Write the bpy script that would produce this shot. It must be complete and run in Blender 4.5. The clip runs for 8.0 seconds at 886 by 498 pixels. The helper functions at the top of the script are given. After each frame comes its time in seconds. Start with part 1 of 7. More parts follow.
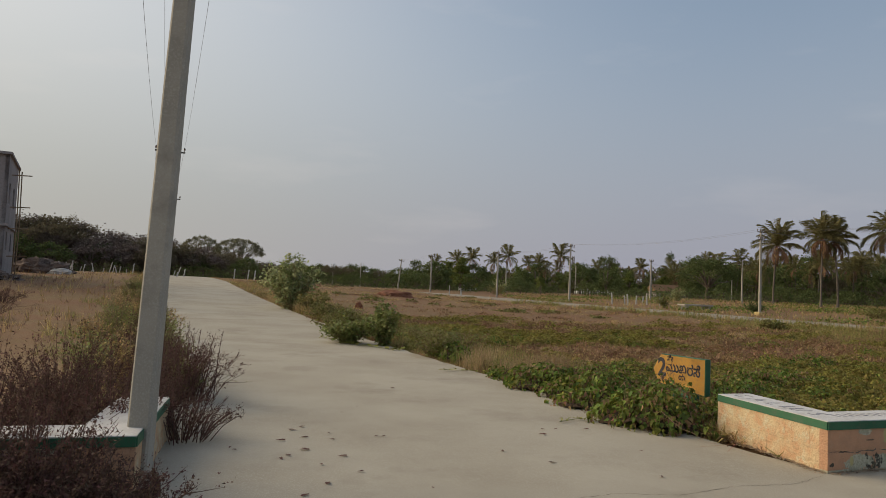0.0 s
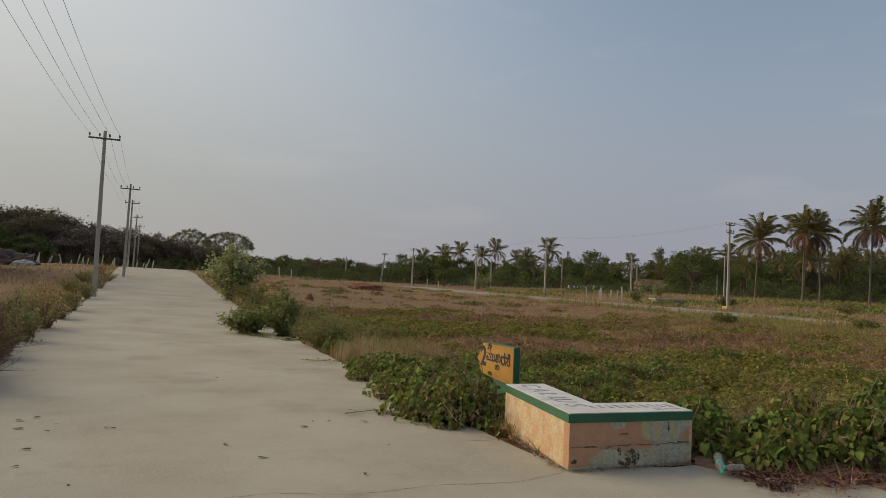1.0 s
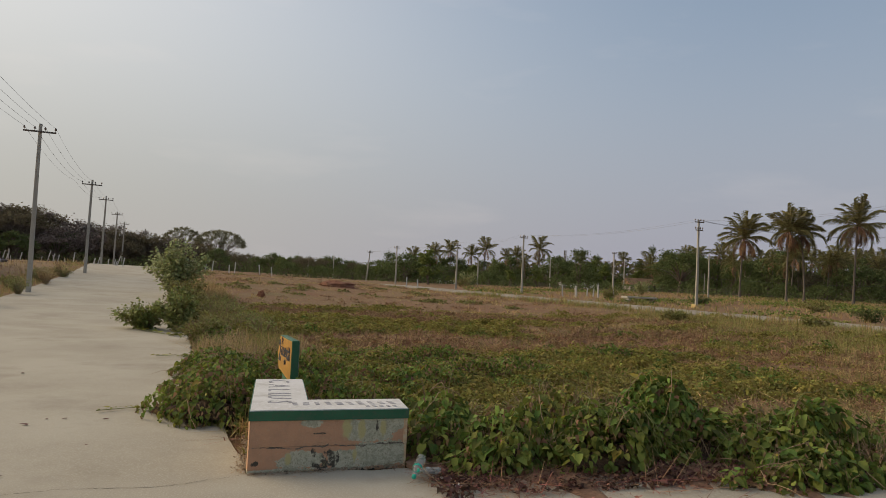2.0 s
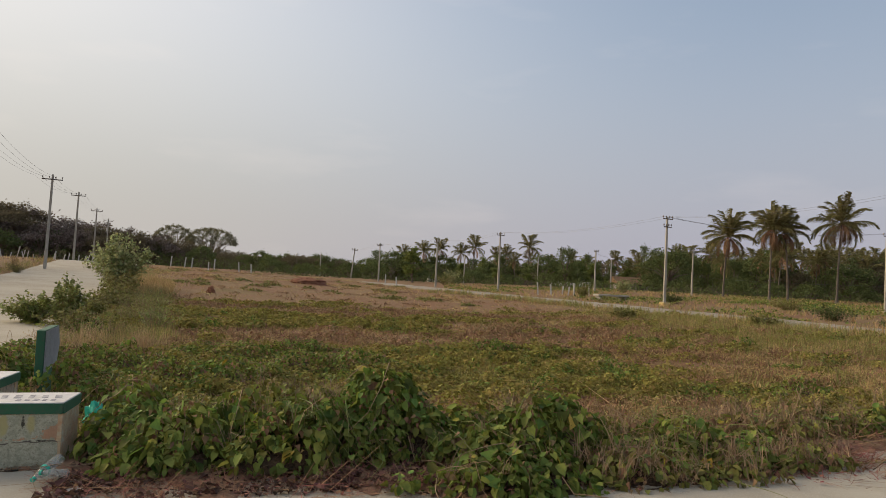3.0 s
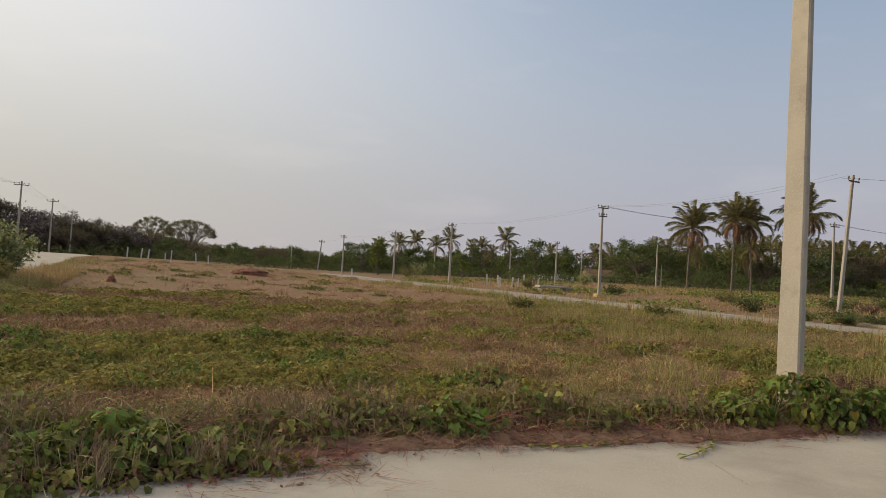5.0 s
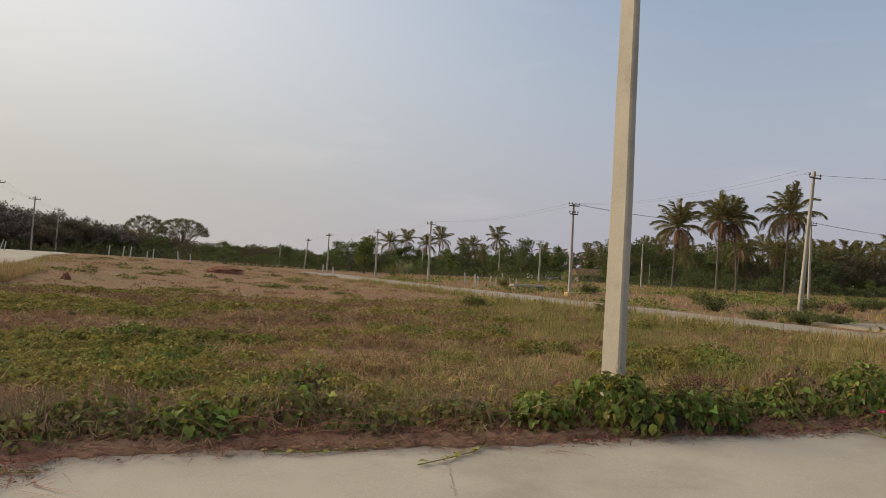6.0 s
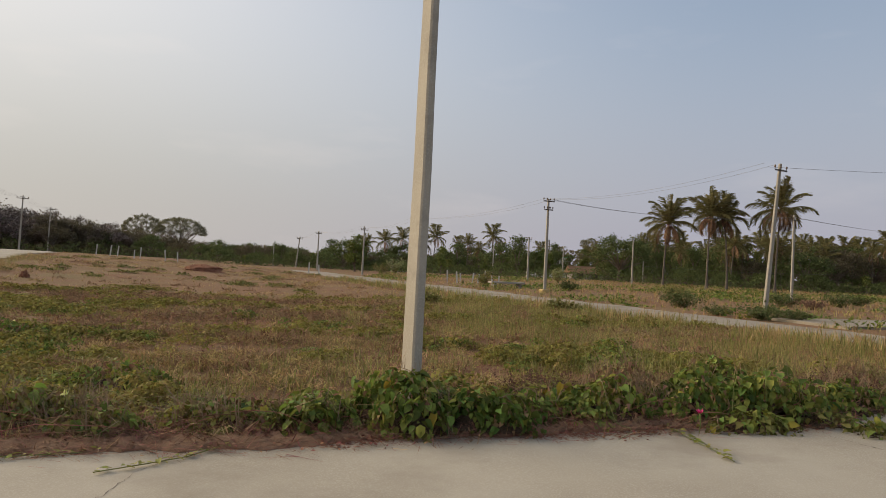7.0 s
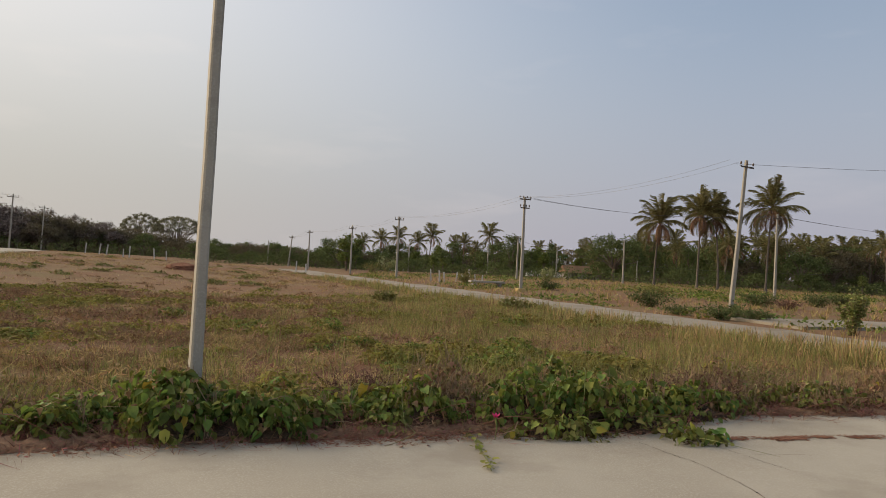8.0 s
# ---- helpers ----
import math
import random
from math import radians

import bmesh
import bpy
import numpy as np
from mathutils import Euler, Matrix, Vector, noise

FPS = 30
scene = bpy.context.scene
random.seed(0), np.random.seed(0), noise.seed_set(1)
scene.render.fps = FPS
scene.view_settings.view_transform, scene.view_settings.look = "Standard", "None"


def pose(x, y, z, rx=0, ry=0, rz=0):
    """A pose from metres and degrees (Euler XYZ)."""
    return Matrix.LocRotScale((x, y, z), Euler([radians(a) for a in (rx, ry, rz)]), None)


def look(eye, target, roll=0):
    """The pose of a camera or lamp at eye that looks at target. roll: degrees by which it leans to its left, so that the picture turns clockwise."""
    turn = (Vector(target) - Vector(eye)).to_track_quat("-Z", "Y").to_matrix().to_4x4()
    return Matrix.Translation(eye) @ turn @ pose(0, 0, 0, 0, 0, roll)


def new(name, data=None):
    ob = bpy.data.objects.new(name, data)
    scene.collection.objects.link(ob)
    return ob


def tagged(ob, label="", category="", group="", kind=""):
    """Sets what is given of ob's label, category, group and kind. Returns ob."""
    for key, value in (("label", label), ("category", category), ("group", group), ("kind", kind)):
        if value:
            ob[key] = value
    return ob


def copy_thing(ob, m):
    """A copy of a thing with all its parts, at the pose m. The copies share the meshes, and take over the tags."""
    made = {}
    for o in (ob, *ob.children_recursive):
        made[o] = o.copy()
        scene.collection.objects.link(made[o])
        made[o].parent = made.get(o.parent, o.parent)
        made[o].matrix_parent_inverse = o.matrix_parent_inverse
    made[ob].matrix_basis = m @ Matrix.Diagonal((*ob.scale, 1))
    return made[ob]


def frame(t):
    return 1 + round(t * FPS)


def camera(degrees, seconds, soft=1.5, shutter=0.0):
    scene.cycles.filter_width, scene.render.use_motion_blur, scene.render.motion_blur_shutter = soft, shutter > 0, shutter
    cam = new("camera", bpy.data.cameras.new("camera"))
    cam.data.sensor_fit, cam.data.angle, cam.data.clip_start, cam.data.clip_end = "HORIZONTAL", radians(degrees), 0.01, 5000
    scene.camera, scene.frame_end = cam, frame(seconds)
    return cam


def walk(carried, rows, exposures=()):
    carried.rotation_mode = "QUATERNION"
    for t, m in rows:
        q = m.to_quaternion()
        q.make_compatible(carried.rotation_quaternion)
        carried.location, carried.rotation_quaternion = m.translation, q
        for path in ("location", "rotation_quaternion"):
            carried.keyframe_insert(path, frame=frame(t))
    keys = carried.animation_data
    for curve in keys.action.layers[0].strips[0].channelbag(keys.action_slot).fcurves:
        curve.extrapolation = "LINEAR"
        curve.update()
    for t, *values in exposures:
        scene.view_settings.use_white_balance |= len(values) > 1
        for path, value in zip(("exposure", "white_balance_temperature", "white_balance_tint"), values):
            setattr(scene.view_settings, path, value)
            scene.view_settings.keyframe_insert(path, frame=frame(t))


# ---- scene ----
cam = camera(64.0, 8.0, soft=0.8)
PATH = [
    (0, (0.154, -0.053, 1.65), (0.168, 1.944, 1.761), 2.4),
    (0.5, (1.507, 0.318, 1.624), (1.522, 2.314, 1.738), 2.5),
    (1, (2.833, 0.631, 1.6), (2.842, 2.628, 1.697), 2.6),
    (2.5, (6.885, 1.536, 1.607), (6.877, 3.534, 1.7), 2.8),
    (3, (8.199, 1.884, 1.588), (8.186, 3.882, 1.679), 2.9),
    (3.5, (9.507, 2.163, 1.603), (9.491, 4.161, 1.692), 3.0),
    (4, (10.806, 2.513, 1.623), (10.786, 4.511, 1.704), 3.0),
    (5.5, (13.971, 3.351, 1.59), (13.957, 5.349, 1.663), 3.0),
    (6, (15.128, 3.634, 1.633), (15.105, 5.633, 1.705), 3.1),
    (6.5, (16.27, 3.937, 1.637), (16.236, 5.935, 1.709), 3.0),
    (7, (17.363, 4.294, 1.643), (17.318, 6.293, 1.71), 2.9),
    (7.5, (18.398, 4.564, 1.669), (18.343, 6.562, 1.735), 2.9),
    (8, (19.41, 4.817, 1.69), (19.344, 6.815, 1.755), 3.0),
]
walk(cam, [(t, look(eye, target, roll)) for t, eye, target, roll in PATH],
     exposures=[(0, 0.56, 7200, 6.8), (1.0, 0.46, 7200, 6.4), (2.5, 0.77, 7380, 9.0), (3.5, 0.88, 7450, 9.8), (5.5, 0.83, 7400, 9.8), (8.0, 0.80, 7360, 9.8)])

# ---- world and light ----
SUN_AZ, SUN_EL = 158.0, 22.0          # degrees anticlockwise from +x seen from above: low, beyond the left of the view
world = bpy.data.worlds.new("sky")
scene.world = world
world.use_nodes = True
wn, wl = world.node_tree.nodes, world.node_tree.links
wn.clear()
w_out = wn.new("ShaderNodeOutputWorld")
w_bg = wn.new("ShaderNodeBackground")
w_sky = wn.new("ShaderNodeTexSky")
w_sky.sky_type = "NISHITA"
w_sky.sun_disc = False
w_sky.sun_elevation = radians(SUN_EL)
w_sky.sun_rotation = radians(90.0 - SUN_AZ)
w_sky.altitude, w_sky.air_density, w_sky.dust_density, w_sky.ozone_density = 600.0, 1.45, 1.9, 3.2
w_bg.inputs["Strength"].default_value = 0.102
# evening haze: the sky pales to a warm grey towards the horizon; faint pinkish cloud above
HAZE, HAZE_LOW, HAZE_HIGH = (2.68, 2.72, 2.90), 0.97, (0.75, 0.30)
w_geo = wn.new("ShaderNodeTexCoord")
w_sep = wn.new("ShaderNodeSeparateXYZ")
wl.new(w_geo.outputs["Generated"], w_sep.inputs[0])
w_fac = wn.new("ShaderNodeMapRange")
w_fac.interpolation_type = "SMOOTHSTEP"
for k, v in (("From Min", -0.02), ("From Max", 0.48), ("To Min", HAZE_LOW)):
    w_fac.inputs[k].default_value = v
wl.new(w_sep.outputs["Z"], w_fac.inputs["Value"])
w_map = wn.new("ShaderNodeMapping")
w_map.inputs["Scale"].default_value = (2.2, 2.2, 9.0)
wl.new(w_geo.outputs["Generated"], w_map.inputs["Vector"])
w_cloud = wn.new("ShaderNodeTexNoise")
w_cloud.inputs["Scale"].default_value, w_cloud.inputs["Detail"].default_value = 1.6, 6.0
wl.new(w_map.outputs["Vector"], w_cloud.inputs["Vector"])
w_cr = wn.new("ShaderNodeMapRange")
for k, v in (("From Min", 0.57), ("From Max", 0.80), ("To Min", 0.0), ("To Max", 0.11)):
    w_cr.inputs[k].default_value = v
wl.new(w_cloud.outputs["Fac"], w_cr.inputs["Value"])
w_mix = wn.new("ShaderNodeMix")
w_mix.data_type = "RGBA"
wl.new(w_fac.outputs["Result"], w_mix.inputs["Factor"])
wl.new(w_sky.outputs["Color"], w_mix.inputs["A"])
# the haze glows towards the sun and is bluer away from it
w_side = wn.new("ShaderNodeMapRange")
w_side.interpolation_type = "SMOOTHSTEP"
for k, v in (("From Min", -0.62), ("From Max", 0.40)):
    w_side.inputs[k].default_value = v
wl.new(w_sep.outputs["X"], w_side.inputs["Value"])
w_high = wn.new("ShaderNodeMapRange")                 # it reaches higher towards the sun
w_high.inputs["To Min"].default_value, w_high.inputs["To Max"].default_value = HAZE_HIGH
wl.new(w_side.outputs["Result"], w_high.inputs["Value"])
wl.new(w_high.outputs["Result"], w_fac.inputs["To Max"])
w_haze = wn.new("ShaderNodeMix")
w_haze.data_type = "RGBA"
wl.new(w_side.outputs["Result"], w_haze.inputs["Factor"])
w_glow = wn.new("ShaderNodeMapRange")                 # and is whiter there than at the horizon
w_glow.interpolation_type = "SMOOTHSTEP"
w_glow.inputs["From Min"].default_value, w_glow.inputs["From Max"].default_value = 0.06, 0.45
wl.new(w_sep.outputs["Z"], w_glow.inputs["Value"])
w_warm = wn.new("ShaderNodeMix")
w_warm.data_type = "RGBA"
wl.new(w_glow.outputs["Result"], w_warm.inputs["Factor"])
w_warm.inputs["A"].default_value = (*HAZE, 1.0)
w_warm.inputs["B"].default_value = (4.9, 4.85, 5.05, 1.0)
wl.new(w_warm.outputs["Result"], w_haze.inputs["A"])
w_haze.inputs["B"].default_value = (2.08, 2.20, 3.00, 1.0)
wl.new(w_haze.outputs["Result"], w_mix.inputs["B"])
w_mix2 = wn.new("ShaderNodeMix")
w_mix2.data_type = "RGBA"
wl.new(w_cr.outputs["Result"], w_mix2.inputs["Factor"])
wl.new(w_mix.outputs["Result"], w_mix2.inputs["A"])
w_mix2.inputs["B"].default_value = (6.2, 5.6, 5.6, 1.0)
wl.new(w_mix2.outputs["Result"], w_bg.inputs["Color"])
wl.new(w_bg.outputs["Background"], w_out.inputs["Surface"])

sun = new("sun", bpy.data.lights.new("sun", "SUN"))
sun.data.energy, sun.data.angle, sun.data.color = 2.2, radians(50.0), (1.0, 0.83, 0.62)
az, el = radians(SUN_AZ), radians(SUN_EL)
sun_way = Vector((math.cos(az) * math.cos(el), math.sin(az) * math.cos(el), math.sin(el)))
sun.matrix_world = look(sun_way * 50, (0, 0, 0))


# ---- materials ----
def surface(name, c1, c2, c3=None, scale=4.0, fine=40.0, rough=0.85, bump=0.3, depth=0.01, vary=0.0, vary_by="", stain=0.0,
            stain_colour=(0.05, 0.045, 0.04), stain_scale=1.2, metal=0.0, translucent=0.0, spec=0.3, crisp=1.0, streak=False, stain_at=0.54, clear=0.0):
    """Two colours mixed by a broad noise, a third by a fine one; optional stains, and a change from piece to piece."""
    m = bpy.data.materials.new(name)
    m.use_nodes = True
    n, l = m.node_tree.nodes, m.node_tree.links
    n.clear()
    out, bsdf = n.new("ShaderNodeOutputMaterial"), n.new("ShaderNodeBsdfPrincipled")
    place = n.new("ShaderNodeNewGeometry").outputs["Position"]

    def noise_tex(s, detail=5.0, rgh=0.6):
        t = n.new("ShaderNodeTexNoise")
        t.inputs["Scale"].default_value, t.inputs["Detail"].default_value, t.inputs["Roughness"].default_value = s, detail, rgh
        l.new(place, t.inputs["Vector"])
        return t

    def ramp(src, lo, hi):
        r = n.new("ShaderNodeMapRange")
        r.inputs["From Min"].default_value, r.inputs["From Max"].default_value = lo, hi
        l.new(src, r.inputs["Value"])
        return r.outputs["Result"]

    def mix(fac, a, b):
        x = n.new("ShaderNodeMix")
        x.data_type = "RGBA"
        for socket, value in ((x.inputs["Factor"], fac), (x.inputs["A"], a), (x.inputs["B"], b)):
            if isinstance(value, (tuple, list)):
                socket.default_value = (*value, 1.0)
            elif isinstance(value, float):
                socket.default_value = value
            else:
                l.new(value, socket)
        return x.outputs["Result"]

    big, small = noise_tex(scale), noise_tex(fine, 4.0, 0.7)
    col = mix(ramp(big.outputs["Fac"], 0.5 - 0.12 * crisp, 0.5 + 0.12 * crisp), c1, c2)
    if c3:
        col = mix(ramp(small.outputs["Fac"], 0.48, 0.68), col, c3)
    if stain:
        st = noise_tex(stain_scale, 7.0, 0.65)
        if streak:                                                     # stains drawn out downwards, as rain leaves them
            mp = n.new("ShaderNodeMapping")
            mp.inputs["Scale"].default_value = (1.0, 1.0, 0.35)
            l.new(place, mp.inputs["Vector"])
            l.new(mp.outputs["Vector"], st.inputs["Vector"])
        sm = n.new("ShaderNodeMath")
        sm.operation = "MULTIPLY"
        sm.inputs[1].default_value = stain
        l.new(ramp(st.outputs["Fac"], stain_at, stain_at + 0.16 * crisp), sm.inputs[0])
        col = mix(sm.outputs[0], col, stain_colour)
    if vary:
        rnd = n.new("ShaderNodeObjectInfo").outputs["Random"] if vary_by == "object" else n.new("ShaderNodeNewGeometry").outputs["Random Per Island"]
        hsv = n.new("ShaderNodeHueSaturation")
        l.new(ramp(rnd, 0.0, 1.0), hsv.inputs["Value"])
        hsv.inputs["Value"].links[0].from_node.inputs["To Min"].default_value = 1.0 - vary
        hsv.inputs["Value"].links[0].from_node.inputs["To Max"].default_value = 1.0 + vary
        mul = n.new("ShaderNodeMath")
        mul.operation = "MULTIPLY"
        mul.inputs[1].default_value = 7.31
        l.new(rnd, mul.inputs[0])
        fr = n.new("ShaderNodeMath")
        fr.operation = "FRACT"
        l.new(mul.outputs[0], fr.inputs[0])
        hr = n.new("ShaderNodeMapRange")
        hr.inputs["To Min"].default_value, hr.inputs["To Max"].default_value = 0.5 - vary * 0.09, 0.5 + vary * 0.05
        l.new(fr.outputs[0], hr.inputs["Value"])
        l.new(hr.outputs["Result"], hsv.inputs["Hue"])
        l.new(col, hsv.inputs["Color"])
        col = hsv.outputs["Color"]
    l.new(col, bsdf.inputs["Base Color"])
    bsdf.inputs["Roughness"].default_value = rough
    bsdf.inputs["Metallic"].default_value = metal
    bsdf.inputs["Specular IOR Level"].default_value = spec
    if bump:
        b = n.new("ShaderNodeBump")
        b.inputs["Strength"].default_value, b.inputs["Distance"].default_value = bump, depth
        l.new(small.outputs["Fac"], b.inputs["Height"])
        l.new(b.outputs["Normal"], bsdf.inputs["Normal"])
    last = bsdf.outputs["BSDF"]
    if translucent:
        tr = n.new("ShaderNodeBsdfTranslucent")
        l.new(col, tr.inputs["Color"])
        ms = n.new("ShaderNodeMixShader")
        ms.inputs["Fac"].default_value = translucent
        l.new(last, ms.inputs[1])
        l.new(tr.outputs["BSDF"], ms.inputs[2])
        last = ms.outputs["Shader"]
    if clear:
        see = n.new("ShaderNodeBsdfTransparent")
        ms = n.new("ShaderNodeMixShader")
        ms.inputs["Fac"].default_value = clear
        l.new(last, ms.inputs[1])
        l.new(see.outputs["BSDF"], ms.inputs[2])
        last = ms.outputs["Shader"]
    l.new(last, out.inputs["Surface"])
    return m


M = {}
M["soil"] = surface("soil", (0.205, 0.105, 0.054), (0.205, 0.138, 0.066), (0.150, 0.072, 0.043), 0.25, 11.0, 0.95, 0.9, 0.05, stain=0.6, stain_colour=(0.175, 0.145, 0.058), stain_scale=0.16)
M["concrete_road"] = surface("concrete_road", (0.412, 0.379, 0.310), (0.338, 0.304, 0.242), (0.458, 0.425, 0.356), 0.45, 70.0, 0.92, 0.6, 0.005, stain=0.6, stain_colour=(0.262, 0.230, 0.182), stain_scale=0.6, spec=0.12)
M["road_dusty"] = surface("road_dusty", (0.29, 0.262, 0.213), (0.225, 0.194, 0.150), (0.32, 0.287, 0.235), 0.5, 40.0, 0.9, 0.4, 0.004, stain=0.7, stain_colour=(0.185, 0.150, 0.090), stain_scale=0.5)
M["road_crack"] = surface("road_crack", (0.12, 0.10, 0.08), (0.18, 0.15, 0.12), None, 6.0, 50.0, 0.95)
M["pole_concrete"] = surface("pole_concrete", (0.355, 0.330, 0.280), (0.300, 0.280, 0.238), (0.390, 0.370, 0.322), 1.6, 55.0, 0.85, 0.4, 0.004, stain=0.55, stain_colour=(0.20, 0.185, 0.158), stain_scale=3.0)
M["metal"] = surface("metal", (0.10, 0.095, 0.09), (0.16, 0.12, 0.09), None, 8.0, 60.0, 0.6, 0.1, metal=0.6)
M["porcelain"] = surface("porcelain", (0.16, 0.12, 0.10), (0.22, 0.18, 0.15), None, 8.0, 60.0, 0.25, 0.0)
M["wire"] = surface("wire", (0.12, 0.12, 0.125), (0.16, 0.16, 0.16), None, 2.0, 30.0, 0.5, 0.0, metal=0.7)
M["block_paint"] = surface("block_paint", (0.56, 0.345, 0.205), (0.60, 0.475, 0.300), (0.47, 0.33, 0.205), 6.0, 24.0, 0.92, 1.0, 0.025, stain=0.8, stain_colour=(0.57, 0.52, 0.37), stain_scale=8.0, crisp=0.7, stain_at=0.52)
M["mortar"] = surface("mortar", (0.34, 0.26, 0.185), (0.42, 0.33, 0.24), (0.15, 0.12, 0.09), 4.0, 18.0, 0.95, 0.6)
M["white_paint"] = surface("white_paint", (0.60, 0.595, 0.59), (0.51, 0.50, 0.48), (0.64, 0.635, 0.63), 3.0, 30.0, 0.75, 0.4, 0.004, stain=0.6, stain_colour=(0.35, 0.33, 0.30), stain_scale=5.0)
M["green_paint"] = surface("green_paint", (0.022, 0.105, 0.055), (0.030, 0.125, 0.065), (0.05, 0.10, 0.06), 3.0, 35.0, 0.6, 0.3, 0.004, stain=0.35, stain_colour=(0.10, 0.11, 0.085), stain_scale=5.0)
M["yellow_paint"] = surface("yellow_paint", (0.74, 0.43, 0.10), (0.67, 0.37, 0.085), (0.60, 0.37, 0.13), 4.0, 30.0, 0.6, 0.2, 0.003, stain=0.4, stain_colour=(0.36, 0.22, 0.09), stain_scale=6.0)
M["dark_paint"] = surface("dark_paint", (0.018, 0.018, 0.026), (0.03, 0.03, 0.042), None, 8.0, 50.0, 0.7, 0.0)
M["grey_paint"] = surface("grey_paint", (0.20, 0.20, 0.22), (0.40, 0.40, 0.41), None, 16.0, 50.0, 0.8, 0.0)
M["vine_leaf"] = surface("vine_leaf", (0.120, 0.195, 0.040), (0.190, 0.240, 0.052), (0.085, 0.142, 0.032), 2.0, 9.0, 0.6, 0.15, 0.01, vary=0.55, vary_by="object", translucent=0.32, spec=0.2)
M["vine_mass"] = surface("vine_mass", (0.118, 0.185, 0.040), (0.195, 0.232, 0.052), (0.080, 0.130, 0.030), 1.1, 9.0, 0.65, 0.1, 0.01, vary=0.55, translucent=0.32, spec=0.2)
M["yellow_leaf"] = surface("yellow_leaf", (0.36, 0.29, 0.04), (0.27, 0.25, 0.035), None, 6.0, 20.0, 0.55, 0.1, 0.01, vary=0.3, vary_by="object", translucent=0.2)
M["creeper"] = surface("creeper", (0.228, 0.218, 0.052), (0.305, 0.262, 0.078), (0.156, 0.160, 0.040), 0.9, 6.0, 0.75, 0.0, vary=0.4, translucent=0.35, spec=0.15)
M["withered"] = surface("withered", (0.310, 0.212, 0.112), (0.235, 0.150, 0.082), None, 0.7, 9.0, 0.9, 0.0, vary=0.4, translucent=0.2)
M["vine_pale"] = surface("vine_pale", (0.180, 0.200, 0.046), (0.245, 0.240, 0.066), (0.120, 0.145, 0.036), 1.1, 9.0, 0.65, 0.1, 0.01, vary=0.5, translucent=0.3, spec=0.2)
M["plinth_paint"] = surface("plinth_paint", (0.50, 0.36, 0.13), (0.42, 0.31, 0.14), (0.40, 0.35, 0.25), 4.0, 20.0, 0.85, 0.3)
M["litter_soil"] = surface("litter_soil", (0.215, 0.122, 0.078), (0.275, 0.168, 0.104), (0.155, 0.092, 0.060), 2.0, 16.0, 0.97, 0.9, 0.03)
# dead stems inside the vines, with the shade there put into the colour
M["shaded_stems"] = surface("shaded_stems", (0.088, 0.058, 0.038), (0.125, 0.082, 0.052), (0.045, 0.032, 0.023), 9.0, 34.0, 0.97, 1.0, 0.05)
M["straw"] = surface("straw", (0.45, 0.345, 0.160), (0.36, 0.265, 0.115), None, 0.4, 9.0, 0.85, 0.0, vary=0.4, translucent=0.25)
M["green_grass"] = surface("green_grass", (0.285, 0.285, 0.092), (0.205, 0.215, 0.064), None, 0.5, 9.0, 0.75, 0.0, vary=0.5, translucent=0.3)
M["brown_weed"] = surface("brown_weed", (0.138, 0.075, 0.056), (0.098, 0.060, 0.044), None, 0.8, 9.0, 0.9, 0.0, vary=0.45, translucent=0.2)
M["litter"] = surface("litter", (0.225, 0.098, 0.062), (0.285, 0.160, 0.094), None, 1.2, 12.0, 0.92, 0.0, vary=0.5)
M["twig"] = surface("twig", (0.31, 0.215, 0.130), (0.22, 0.150, 0.095), None, 3.0, 30.0, 0.9, 0.2)
M["green_stem"] = surface("green_stem", (0.15, 0.19, 0.05), (0.20, 0.20, 0.07), None, 3.0, 30.0, 0.6, 0.0)
M["shrub_leaf"] = surface("shrub_leaf", (0.20, 0.24, 0.075), (0.28, 0.30, 0.11), (0.13, 0.17, 0.05), 1.5, 9.0, 0.6, 0.0, vary=0.4, translucent=0.3)
M["weed_leaf"] = surface("weed_leaf", (0.165, 0.180, 0.055), (0.235, 0.22, 0.075), None, 1.5, 9.0, 0.7, 0.0, vary=0.4, translucent=0.3)
M["bark"] = surface("bark", (0.13, 0.10, 0.08), (0.19, 0.155, 0.125), (0.09, 0.07, 0.055), 1.5, 14.0, 0.95, 0.6, 0.03)
M["palm_bark"] = surface("palm_bark", (0.120, 0.102, 0.084), (0.165, 0.142, 0.118), (0.085, 0.070, 0.058), 1.0, 9.0, 0.95, 0.5, 0.03)
M["palm_leaf"] = surface("palm_leaf", (0.150, 0.148, 0.062), (0.205, 0.185, 0.080), (0.125, 0.120, 0.055), 0.8, 5.0, 0.6, 0.0, vary=0.45, translucent=0.3, spec=0.1)
M["palm_dead"] = surface("palm_dead", (0.250, 0.155, 0.085), (0.185, 0.112, 0.065), None, 0.8, 5.0, 0.85, 0.0, vary=0.4)
M["tree_dark"] = surface("tree_dark", (0.122, 0.112, 0.070), (0.150, 0.134, 0.086), (0.155, 0.122, 0.090), 0.35, 2.0, 0.9, 0.0, vary=0.22, translucent=0.35, spec=0.0)
M["tree_green"] = surface("tree_green", (0.098, 0.130, 0.054), (0.130, 0.162, 0.066), (0.084, 0.108, 0.048), 0.35, 2.0, 0.9, 0.0, vary=0.28, translucent=0.3, spec=0.0)
M["rain_leaf"] = surface("rain_leaf", (0.175, 0.178, 0.110), (0.205, 0.200, 0.130), (0.150, 0.150, 0.095), 0.4, 2.0, 0.9, 0.0, vary=0.25, translucent=0.35, spec=0.0)
M["tree_bright"] = surface("tree_bright", (0.125, 0.165, 0.045), (0.165, 0.190, 0.060), (0.095, 0.125, 0.04), 0.4, 2.0, 0.8, 0.0, vary=0.35, translucent=0.2, spec=0.05)
